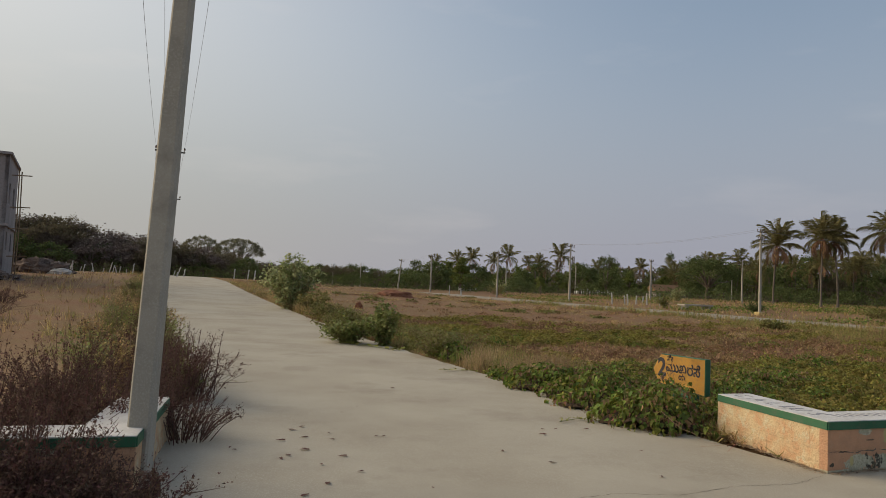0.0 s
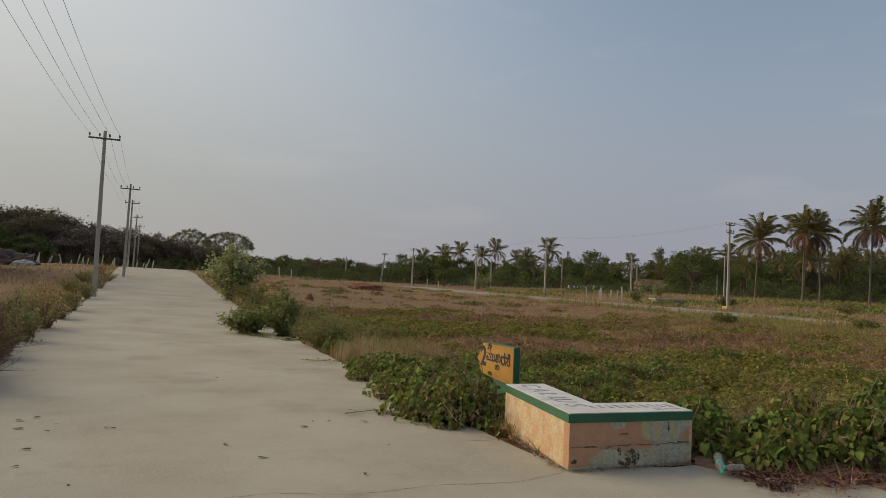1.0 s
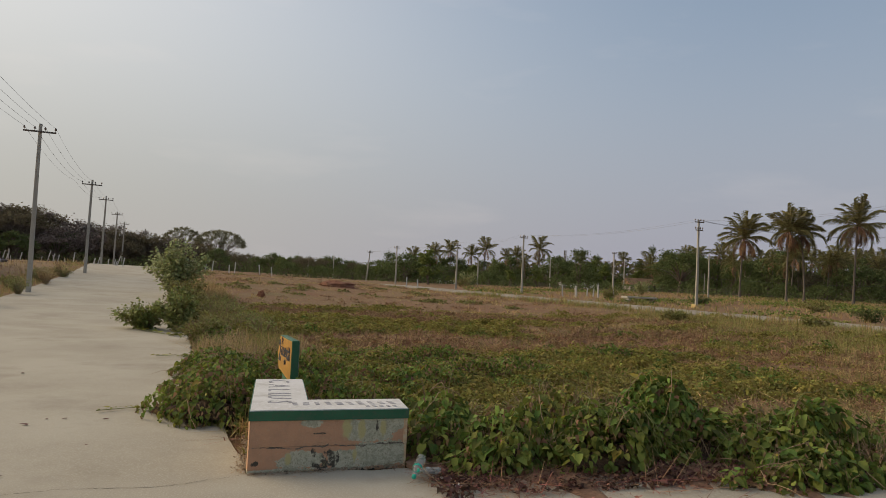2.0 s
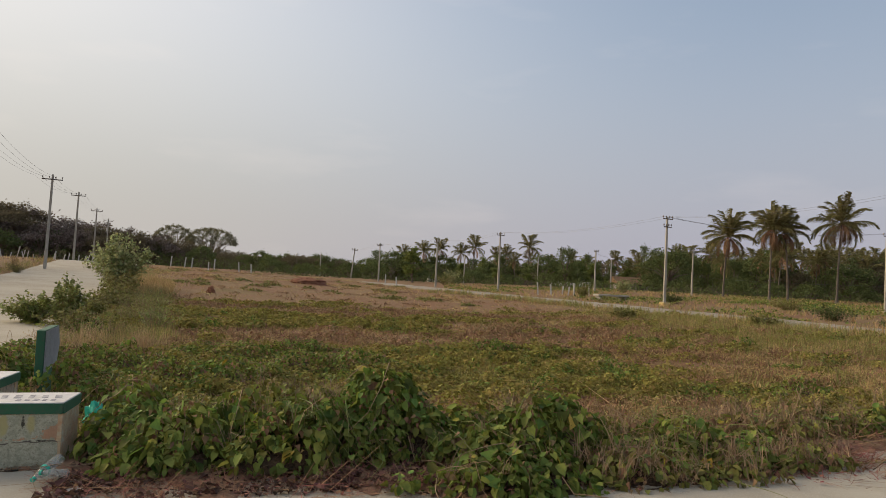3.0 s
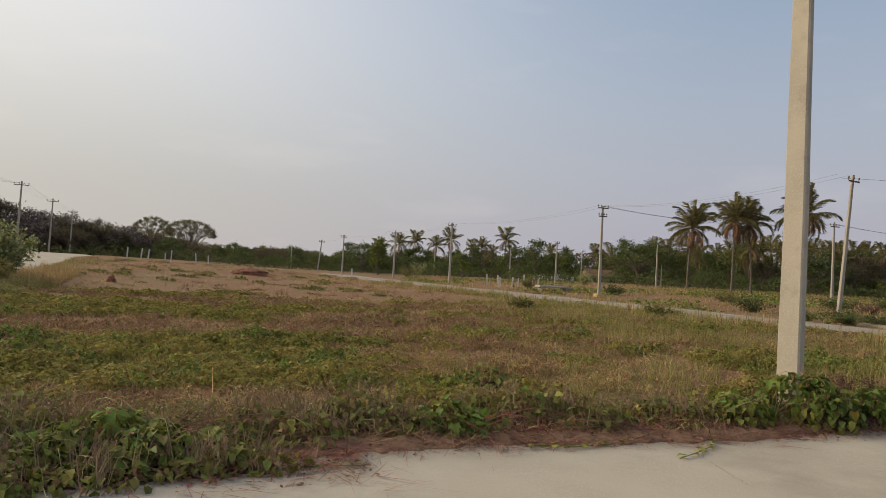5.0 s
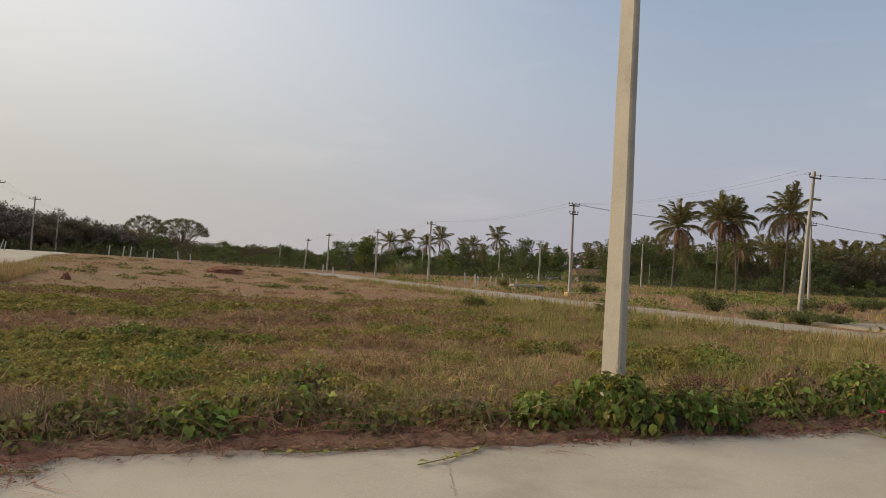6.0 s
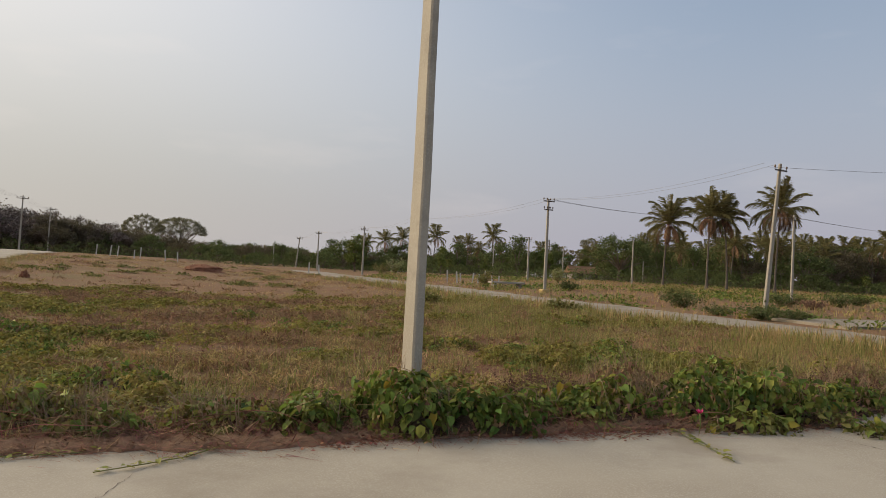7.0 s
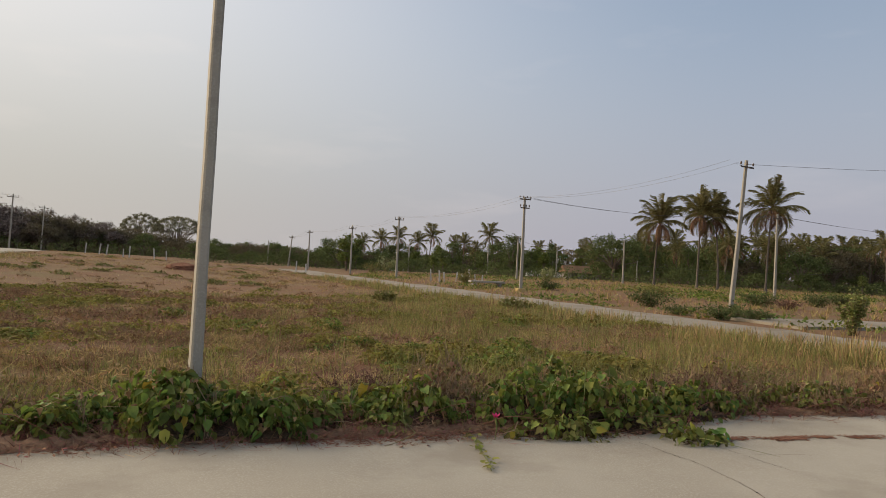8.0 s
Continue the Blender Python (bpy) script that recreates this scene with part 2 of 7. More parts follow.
M["tree_bare"] = surface("tree_bare", (0.16, 0.125, 0.105), (0.20, 0.16, 0.135), None, 0.5, 3.0, 0.9, 0.0, vary=0.35)
M["stone_post"] = surface("stone_post", (0.50, 0.49, 0.46), (0.40, 0.385, 0.36), (0.55, 0.54, 0.52), 2.0, 25.0, 0.9, 0.4)
M["render_grey"] = surface("render_grey", (0.27, 0.245, 0.24), (0.33, 0.30, 0.29), (0.23, 0.21, 0.205), 0.6, 8.0, 0.95, 0.3, stain=0.4, stain_scale=0.5, stain_colour=(0.19, 0.17, 0.165))
M["dark_room"] = surface("dark_room", (0.06, 0.055, 0.055), (0.09, 0.08, 0.08), None, 1.0, 8.0, 0.95, 0.0)
M["house_white"] = surface("house_white", (0.72, 0.72, 0.70), (0.64, 0.64, 0.62), None, 0.4, 8.0, 0.85, 0.0)
M["house_green"] = surface("house_green", (0.10, 0.42, 0.26), (0.12, 0.48, 0.30), None, 0.4, 8.0, 0.7, 0.0)
M["red_earth"] = surface("red_earth", (0.20, 0.085, 0.05), (0.26, 0.12, 0.07), (0.15, 0.065, 0.045), 2.0, 12.0, 0.97, 0.8, 0.05)
M["rubble"] = surface("rubble", (0.11, 0.085, 0.075), (0.17, 0.125, 0.105), (0.22, 0.19, 0.17), 1.5, 9.0, 0.95, 0.6, 0.04)
M["plastic_clear"] = surface("plastic_clear", (0.40, 0.45, 0.42), (0.52, 0.54, 0.50), None, 9.0, 30.0, 0.18, 0.1, spec=0.4, clear=0.66)
M["plastic_green"] = surface("plastic_green", (0.02, 0.42, 0.30), (0.03, 0.48, 0.35), None, 9.0, 30.0, 0.35, 0.0)
M["runner_leaf"] = surface("runner_leaf", (0.22, 0.25, 0.045), (0.28, 0.27, 0.06), None, 6.0, 20.0, 0.55, 0.1, 0.01, vary=0.3, vary_by="object", translucent=0.2)
M["shrub_pale"] = surface("shrub_pale", (0.29, 0.345, 0.145), (0.38, 0.40, 0.21), (0.15, 0.205, 0.070), 1.5, 9.0, 0.6, 0.0, vary=0.45, translucent=0.35)
M["plume"] = surface("plume", (0.44, 0.34, 0.19), (0.35, 0.26, 0.14), None, 0.8, 9.0, 0.85, 0.0, vary=0.3, translucent=0.25)
M["petal"] = surface("petal", (0.72, 0.05, 0.22), (0.62, 0.04, 0.18), None, 9.0, 30.0, 0.6, 0.0, translucent=0.2)


# ---- helpers for shapes ----
def vnoise(x, y, size, seed):
    """Smooth random field in 0..1 over the plan."""
    x, y = np.asarray(x, float) / size, np.asarray(y, float) / size
    g = np.random.RandomState(seed).rand(64, 64)
    i, j = np.floor(x).astype(int), np.floor(y).astype(int)
    u, v = x - i, y - j
    u, v = u * u * (3 - 2 * u), v * v * (3 - 2 * v)
    a, b, c, d = g[i % 64, j % 64], g[(i + 1) % 64, j % 64], g[i % 64, (j + 1) % 64], g[(i + 1) % 64, (j + 1) % 64]
    return (a * (1 - u) + b * u) * (1 - v) + (c * (1 - u) + d * u) * v


def fast_mesh(name, V, F):
    me = bpy.data.meshes.new(name)
    V, F = np.ascontiguousarray(V, np.float32), np.ascontiguousarray(F, np.int32)
    me.vertices.add(len(V))
    me.vertices.foreach_set("co", V.ravel())
    me.loops.add(F.size)
    me.loops.foreach_set("vertex_index", F.ravel())
    me.polygons.add(len(F))
    me.polygons.foreach_set("loop_start", np.arange(0, F.size, F.shape[1], dtype=np.int32))
    me.update(calc_edges=True)
    return me


def turns(yaw, pitch, roll):
    """Rotation matrices Rz(yaw) Rx(pitch) Ry(roll), one a row."""
    cy, sy, cp, sp, cr, sr = np.cos(yaw), np.sin(yaw), np.cos(pitch), np.sin(pitch), np.cos(roll), np.sin(roll)
    o, z = np.ones_like(yaw), np.zeros_like(yaw)
    A = np.stack([cy, -sy, z, sy, cy, z, z, z, o], -1).reshape(-1, 3, 3)
    B = np.stack([o, z, z, z, cp, -sp, z, sp, cp], -1).reshape(-1, 3, 3)
    C = np.stack([cr, z, sr, z, o, z, -sr, z, cr], -1).reshape(-1, 3, 3)
    return A @ B @ C


def strew(shape, pos, R, s):
    """Copies of one shape (V, F) at many poses, as one array of points and faces."""
    T, F = shape
    s = np.asarray(s, float)
    s = s[:, None, None] if s.ndim == 1 else s[:, None, :]
    V = np.einsum("nij,nvj->nvi", R, T[None] * s) + pos[:, None, :]
    G = F[None] + (np.arange(len(pos)) * len(T))[:, None, None]
    return V.reshape(-1, 3), G.reshape(-1, F.shape[1])


def joined(list_of):
    Vs, Fs, k = [], [], 0
    for V, F in list_of:
        Vs.append(V), Fs.append(F + k)
        k += len(V)
    return np.concatenate(Vs), np.concatenate(Fs)


def part(name, bm, material, parent=None, label=""):
    """Links a bmesh or mesh as one object, under a thing or a part."""
    if isinstance(bm, bmesh.types.BMesh):
        me = bpy.data.meshes.new(name)
        bm.to_mesh(me)
        bm.free()
    else:
        me = bm
    if not me.materials:
        me.materials.append(material)
    ob = new(name, me)
    ob.parent = parent
    if label:
        ob["label"] = label
    return ob


def thing(name, at, label, category, group="", kind="", turn=0.0):
    ob = new(name)
    ob.matrix_world = pose(*at, 0, 0, turn)
    ob.empty_display_size = 0.2
    return tagged(ob, label, category, group, kind)


def add_box(bm, cx, cy, cz, sx, sy, sz, turn=0.0, bevel=0.0):
    """A box by its centre and sizes."""
    r = bmesh.ops.create_cube(bm, size=1.0, matrix=pose(cx, cy, cz, 0, 0, turn) @ Matrix.Diagonal((sx, sy, sz, 1)))
    if bevel:
        edges = list({e for v in r["verts"] for e in v.link_edges})
        bmesh.ops.bevel(bm, geom=edges, offset=bevel, segments=1, affect="EDGES", clamp_overlap=True)
    return bm


def box_mesh(name, sx, sy, sz, bevel=0.0, base=False):
    bm = bmesh.new()
    add_box(bm, 0, 0, sz / 2 if base else 0, sx, sy, sz, 0, bevel)
    me = bpy.data.meshes.new(name)
    bm.to_mesh(me)
    bm.free()
    return me


def tube(points, radii, sides=6):
    """Points and faces of a tapered tube along a line."""
    P = [Vector(p) for p in points]
    V, F = [], []
    for i, p in enumerate(P):
        d = (P[min(i + 1, len(P) - 1)] - P[max(i - 1, 0)]).normalized()
        a = d.orthogonal().normalized() if i == 0 else (a - d * a.dot(d)).normalized()
        b = d.cross(a)
        r = radii[i] if isinstance(radii, (list, tuple)) else radii
        for k in range(sides):
            t = 2 * math.pi * k / sides
            V.append(p + (a * math.cos(t) + b * math.sin(t)) * r)
    for i in range(len(P) - 1):
        for k in range(sides):
            q = (k + 1) % sides
            F.append((i * sides + k, i * sides + q, (i + 1) * sides + q, (i + 1) * sides + k))
    return np.array([tuple(v) for v in V]), np.array(F)


# ---- lie of the land ----
def land(x, y):
    """Height of the ground: nearly level by the road, rising slowly away from it, more to the left."""
    x, y = np.asarray(x, float), np.asarray(y, float)
    cap = 62 + 48 * np.clip((x + 15) / 15, 0, 1)
    z = 0.014 * np.clip(x - 4, 0, 28)
    z = z + 0.016 * np.clip(np.minimum(y, cap) - 22, 0, None)
    return z + 0.0009 * np.clip(-x, 0, 25) * np.clip(np.minimum(y, 62) - 10, 0, None)


def rough_land(x, y):
    """The field's surface with its small unevenness."""
    x, y = np.asarray(x, float), np.asarray(y, float)
    fade = np.clip((300 - np.abs(y)) / 200, 0, 1)
    return land(x, y) - 0.03 + fade * (0.10 * (vnoise(x, y, 2.3, 3) - 0.5) + 0.05 * (vnoise(x, y, 0.8, 4) - 0.5))


# road axes: a point on the edge, the way along it, and the width to its other side
MAIN_A = np.array([4.05, 6.98])                       # corner of the junction on the main road's far edge
MAIN_D = np.array([math.cos(radians(15.2)), math.sin(radians(15.2))])
MAIN_N = np.array([-MAIN_D[1], MAIN_D[0]])            # towards the field
SIDE_D = np.array([math.cos(radians(112.0)), math.sin(radians(112.0))])
SIDE_N = np.array([SIDE_D[1], -SIDE_D[0]])            # towards the field
FAR_A = np.array([24.9, 24.9])
FAR_D = np.array([math.cos(radians(115.0)), math.sin(radians(115.0))])
FAR_N = np.array([FAR_D[1], -FAR_D[0]])


def along(A, D, N, s, o):
    s, o = np.asarray(s, float), np.asarray(o, float)
    return A[0] + D[0] * s + N[0] * o, A[1] + D[1] * s + N[1] * o


def inside(A, D, N, x, y):
    """How far along and across a road a place lies."""
    dx, dy = np.asarray(x) - A[0], np.asarray(y) - A[1]
    return dx * D[0] + dy * D[1], dx * N[0] + dy * N[1]


def verge(s):
    """How far the main road's slab reaches into the field, along its length."""
    s = np.asarray(s, float)
    return 0.36 * np.clip((s - 12.0) / 5.0, 0, 1) + 0.62 * np.clip((s - 18.2) / 0.7, 0, 1)


def main_edge(s, o):
    """A place by the main road's far edge: how far along, and how far into the field."""
    return along(MAIN_A, MAIN_D, MAIN_N, s, o + verge(s))


def on_road(x, y, margin=0.0):
    s, o = inside(MAIN_A, MAIN_D, MAIN_N, x, y)
    hit = (o < margin + verge(s)) & (o > -9.5 - margin)
    s, o = inside(MAIN_A, SIDE_D, SIDE_N, x, y)
    hit |= (o < margin) & (o > -6.1 - margin) & (s > -2)
    s, o = inside(FAR_A, FAR_D, FAR_N, x, y)
    hit |= (o > 1.3 - margin) & (o < 4.7 + margin) & (s > -14)
    s, o = inside(CROSS_A, CROSS_D, CROSS_N, x, y)
    return hit | ((o > 0.8 - margin) & (o < 3.8 + margin) & (s > -1))


CROSS_A = np.array([28.6, 27.4])
CROSS_D = np.array([math.cos(radians(17.0)), math.sin(radians(17.0))])
CROSS_N = np.array([-CROSS_D[1], CROSS_D[0]])

# ---- the ground, one sheet to the horizon ----
near_x = np.arange(-40, 70.01, 0.6)
near_y = np.arange(-14, 70.01, 0.6)
far_steps = np.array([3, 7, 12, 20, 32, 50, 80, 130, 220, 400, 800, 1600, 2900.0])
gx = np.concatenate([near_x[0] - far_steps[::-1], near_x, near_x[-1] + far_steps])
gy = np.concatenate([near_y[0] - far_steps[::-1], near_y, near_y[-1] + far_steps])
GX, GY = np.meshgrid(gx, gy, indexing="ij")
GZ = rough_land(GX, GY)
road_here = on_road(GX, GY, 0.8)
GZ = np.where(road_here, np.minimum(GZ, land(GX, GY) - 0.06), GZ)
ny = len(gy)
ii, jj = np.meshgrid(np.arange(len(gx) - 1), np.arange(ny - 1), indexing="ij")
q = (ii * ny + jj).ravel()
ground = part("ground", fast_mesh("ground", np.stack([GX, GY, GZ], -1).reshape(-1, 3), np.stack([q, q + ny, q + ny + 1, q + 1], -1)), M["soil"])
tagged(ground, "reddish brown dry earth of an open field", "ground", kind="structure")
for p in ground.data.polygons:
    p.use_smooth = True


def road_slab(name, A, D, N, s0, s1, o0, o1, label, lift=0.0, step=1.0, ragged=0.0, seed=1, finish="concrete_road", reach=None):
    """A concrete slab that follows the land, with a thickness and a slightly broken edge."""
    n = max(2, int((s1 - s0) / step))
    S = np.linspace(s0, s1, n + 1)
    O = np.linspace(o0, o1, 9)
    r = np.random.RandomState(seed)
    top = []
    for k, o in enumerate(O):
        wob = ragged * (r.rand(n + 1) - 0.5) if k in (0, 8) else 0.0
        x, y = along(A, D, N, S, o + wob + (reach(S) if reach and k == 8 else 0.0))
        top.append(np.stack([x, y, land(x, y) + lift], -1))
    top = np.array(top)
    bm = bmesh.new()
    v = [[bm.verts.new(p) for p in row] for row in top]
    for a in range(8):
        for b in range(n):
            bm.faces.new((v[a][b], v[a][b + 1], v[a + 1][b + 1], v[a + 1][b]))
    bmesh.ops.recalc_face_normals(bm, faces=bm.faces[:])
    if bm.faces[:][0].normal.z < 0:
        bmesh.ops.reverse_faces(bm, faces=bm.faces[:])
    rim = [e for e in bm.edges if e.is_boundary]
    low = bmesh.ops.extrude_edge_only(bm, edges=rim)
    bmesh.ops.translate(bm, verts=[g for g in low["geom"] if isinstance(g, bmesh.types.BMVert)], vec=(0, 0, -0.2))
    ob = part(name, bm, M[finish])
    return tagged(ob, label, "road", kind="structure")


road_slab("road_main", MAIN_A, MAIN_D, MAIN_N, -60, 90, -9.5, 0.0, "pale grey concrete road with cracks and dust", 0.0, 0.25, 0.10, 2, reach=verge)
road_slab("road_side", MAIN_A, SIDE_D, SIDE_N, -1.2, 75, -6.1, 0.0, "pale grey concrete side road running up the field", -0.005, 0.5, 0.10, 3)
road_slab("road_far", FAR_A, FAR_D, FAR_N, -13, 66, 1.1, 4.9, "dusty pale concrete road beyond the field", 0.03, 1.0, 0.5, 4, "road_dusty")
road_slab("road_cross", CROSS_A, CROSS_D, CROSS_N, 2.2, 60, 0.6, 4.0, "dusty pale concrete cross street beyond the field", 0.035, 1.0, 0.4, 5, "road_dusty")


# ---- overhead line poles ----
def power_pole(at, height, label, arms=1, low_arm=0.35, lean=(0.0, 0.0), turn=22.0, size=(0.20, 0.15), arm_width=1.25, plinth=False, pins=4, lamp=False):
    """A tapered rectangular concrete pole with steel crossarms and pin insulators."""
    x, y = at
    z = float(land(x, y))
    pole = new("power_pole")
    pole.matrix_world = Matrix.Translation((x, y, z - 0.05)) @ Matrix.Rotation(lean[0], 4, "Y") @ Matrix.Rotation(lean[1], 4, "X") @ Matrix.Rotation(radians(turn), 4, "Z")
    tagged(pole, label, "power pole", "overhead line poles")
    bm = bmesh.new()
    w, d = size
    levels = 9
    rings = []
    for k in range(levels + 1):
        t = k / levels
        a, b, c = w / 2 * (1 - 0.38 * t), d / 2 * (1 - 0.30 * t), 0.018
        jig = [random.uniform(-0.004, 0.004) for _ in range(2)]
        ring = [(-a + c, -b), (a - c, -b), (a, -b + c), (a, b - c), (a - c, b), (-a + c, b), (-a, b - c), (-a, -b + c)]
        rings.append([bm.verts.new((p[0] + jig[0], p[1] + jig[1], height * t)) for p in ring])
    for k in range(levels):
        for i in range(8):
            bm.faces.new((rings[k][i], rings[k][(i + 1) % 8], rings[k + 1][(i + 1) % 8], rings[k + 1][i]))
    bm.faces.new(rings[-1])
    part("shaft", bm, M["pole_concrete"], pole)
    for k in range(arms):
        h = height - low_arm - 0.55 * k
        aw = arm_width * (1 if k == 0 else 0.8)
        bm = bmesh.new()
        add_box(bm, 0, -0.09, h, aw, 0.008, 0.07)
        add_box(bm, 0, -0.06, h + 0.034, aw, 0.06, 0.008)
        part("crossarm", bm, M["metal"], pole, "rusty steel crossarm")
        for i in range(pins):
            px = aw * (i / (pins - 1) - 0.5) * 0.94
            V1, F1 = tube([(px, -0.06, h + 0.03), (px, -0.06, h + 0.10), (px, -0.06, h + 0.11), (px, -0.06, h + 0.15), (px, -0.06, h + 0.17), (px, -0.06, h + 0.22)],
                          [0.012, 0.012, 0.045, 0.04, 0.05, 0.018], 6)
            part("insulator", fast_mesh("insulator", V1, F1), M["porcelain"], pole)
    if lamp:
        bm = bmesh.new()
        add_box(bm, 0.12, -0.1, height - 0.12, 0.5, 0.22, 0.16, 0, 0.03)
        part("lamp_head", bm, M["house_white"], pole, "white street lamp head")
    if plinth:
        bm = bmesh.new()
        add_box(bm, 0, 0, 0.10, 0.55, 0.5, 0.32, 0, 0.03)
        part("plinth", bm, M["plinth_paint"], pole, "worn yellow painted plinth")
    return pole


GREY = "weathered grey concrete power pole"
SIDE_STEP = np.array([-7.25, 18.1])
P1 = np.array([-11.85, 31.1])
power_pole((-2.22, 5.83), 7.4, GREY + " standing in a low painted wall", 1, lean=(0.035, 0.0), size=(0.19, 0.17), turn=2)
for k in range(5):
    px, py = P1 + SIDE_STEP * k + np.array([0.45 * (k == 1), 0.0])
    power_pole((px, py), 7.2 if k == 0 else 6.4, GREY + " with one crossarm beside the side road", 1, lean=(0.012 if k else 0.0, 0.0))
power_pole((16.95, 11.36), 7.6, GREY + " rising out of vines by the road", 1, lean=(0.002, 0.0), size=(0.11, 0.315), turn=25)
power_pole((30.8, 35.55), 6.6, GREY + " leaning, with a short crossarm", 1, 0.3, lean=(0.055, 0.03), arm_width=0.7, pins=3)
power_pole((22.95, 49.8), 6.05, GREY + " with two crossarms and a yellow foot", 2, 0.15, plinth=True, arm_width=0.8)
power_pole((13.15, 69.2), 5.7, GREY + " with a crossarm by the far road", 1, 0.30, arm_width=0.8)
power_pole((7.05, 80.7), 5.3, GREY + " with a crossarm by the far road", 1, 0.40, arm_width=0.8)
power_pole((-0.65, 94.6), 5.0, GREY + " with a crossarm far down the line", 1, 0.30, arm_width=0.8)
power_pole((-5.5, 103.7), 4.4, GREY + " leaning a little, far off", 1, 0.30, lean=(0.09, 0), arm_width=0.8)
power_pole((41.0, 55.0), 6.1, GREY + " with a crossarm by the palms", 1, 0.35, arm_width=0.9)
power_pole((37.3, 86.0), 5.1, GREY + " with a bare top far off", 0)
power_pole((25.0, 82.2), 4.75, GREY + " with a small crossarm far off", 1, 0.15, arm_width=0.6, pins=3)
power_pole((32.3, 106.0), 4.6, GREY + " with a street lamp head far off", 0, lamp=True)
power_pole((22.8, 115.6), 4.6, "thin weathered grey concrete post far off", 0, size=(0.20, 0.15))
power_pole((10.9, 110.2), 4.3, "thin weathered grey concrete post far off", 0, size=(0.20, 0.15))
power_pole((-18.7, 128.6), 3.8, "weathered grey concrete post with a bulky top far off", 0, size=(0.26, 0.2), lamp=True)
power_pole((-12.6, 118.5), 4.0, "dark weathered post overgrown at the top", 0)
power_pole((42.6, 101.7), 3.0, "thin grey concrete post under the palms", 0, size=(0.16, 0.14))


# ---- low painted walls at the junction ----
def weathered_face(name, corner, way, length, z0, high):
    """Orange paint over block, flaked off to bare plaster, with yellow drips and black mould; patches as shares of the face."""
    m = bpy.data.materials.new(name)
    m.use_nodes = True
    n, l = m.node_tree.nodes, m.node_tree.links
    bsdf = n["Principled BSDF"]
    pos = n.new("ShaderNodeNewGeometry").outputs["Position"]

    def calc(op, a, b=0.0, c=0.0):
        x = n.new("ShaderNodeMath")
        x.operation = op
        for i, v in enumerate((a, b, c)):
            if isinstance(v, float):
                x.inputs[i].default_value = v
            else:
                l.new(v, x.inputs[i])
        return x.outputs[0]

    def cloud(scale, detail=6.0):
        t = n.new("ShaderNodeTexNoise")
        t.inputs["Scale"].default_value, t.inputs["Detail"].default_value, t.inputs["Roughness"].default_value = scale, detail, 0.65
        l.new(pos, t.inputs["Vector"])
        return t.outputs["Fac"]

    def blend(fac, a, b):
        x = n.new("ShaderNodeMix")
        x.data_type = "RGBA"
        l.new(fac, x.inputs["Factor"])
        for k, v in (("A", a), ("B", b)):
            if isinstance(v, tuple):
                x.inputs[k].default_value = (*v, 1.0)
            else:
                l.new(v, x.inputs[k])
        return x.outputs["Result"]

    def step(v, lo, hi):
        r = n.new("ShaderNodeMapRange")
        r.interpolation_type = "SMOOTHSTEP"
        r.inputs["From Min"].default_value, r.inputs["From Max"].default_value = lo, hi
        l.new(v, r.inputs["Value"])
        return r.outputs["Result"]

    rel = n.new("ShaderNodeVectorMath")
    rel.operation = "DOT_PRODUCT"
    rel.inputs[1].default_value = (way[0] / length, way[1] / length, 0.0)
    l.new(pos, rel.inputs[0])
    sep = n.new("ShaderNodeSeparateXYZ")
    l.new(pos, sep.inputs[0])
    u = calc("SUBTRACT", rel.outputs["Value"], float(corner[0] * way[0] + corner[1] * way[1]) / length)
    v = calc("MULTIPLY_ADD", sep.outputs["Z"], 1.0 / high, -z0 / high)
    broad, ragged, grain = cloud(7.0), cloud(22.0), cloud(75.0, 4.0)

    def patches(spots, rough):
        """How far inside the nearest patch: above zero within, with an uneven rim."""
        best = None
        for cu, cv, w, h in spots:
            du, dv = calc("MULTIPLY_ADD", u, 2.0 / w, -2.0 * cu / w), calc("MULTIPLY_ADD", v, 2.0 / h, -2.0 * cv / h)
            d = calc("SUBTRACT", 1.0, calc("SQRT", calc("ADD", calc("MULTIPLY", du, du), calc("MULTIPLY", dv, dv))))
            best = d if best is None else calc("MAXIMUM", best, d)
        wob = calc("ADD", calc("MULTIPLY_ADD", broad, 2.2 * rough, -1.1 * rough), calc("MULTIPLY_ADD", ragged, 1.6 * rough, -0.8 * rough))
        return calc("ADD", best, wob)

    col = blend(step(broad, 0.38, 0.62), (0.53, 0.300, 0.185), (0.46, 0.270, 0.170))
    col = blend(step(grain, 0.55, 0.75), col, (0.50, 0.37, 0.25))
    bare = blend(step(ragged, 0.40, 0.62), (0.50, 0.485, 0.37), (0.36, 0.36, 0.265))
    bare = blend(step(grain, 0.50, 0.72), bare, (0.25, 0.24, 0.18))
    col = blend(step(patches(((0.32, 0.24, 0.34, 0.36), (0.60, 0.22, 0.26, 0.44), (0.82, 0.30, 0.46, 0.56), (0.30, 0.03, 0.8, 0.16), (0.38, 0.93, 0.13, 0.18), (0.76, 0.78, 0.36, 0.52), (0.90, 0.90, 0.20, 0.26)), 0.55), 0.0, 0.07), col, bare)
    col = blend(step(patches(((0.60, 0.83, 0.07, 0.50), (0.70, 0.80, 0.06, 0.5), (0.84, 0.82, 0.06, 0.42), (0.66, 0.30, 0.04, 0.4), (0.24, 0.28, 0.05, 0.3), (0.47, 0.15, 0.04, 0.2)), 0.6), 0.0, 0.5), col, (0.47, 0.42, 0.21))
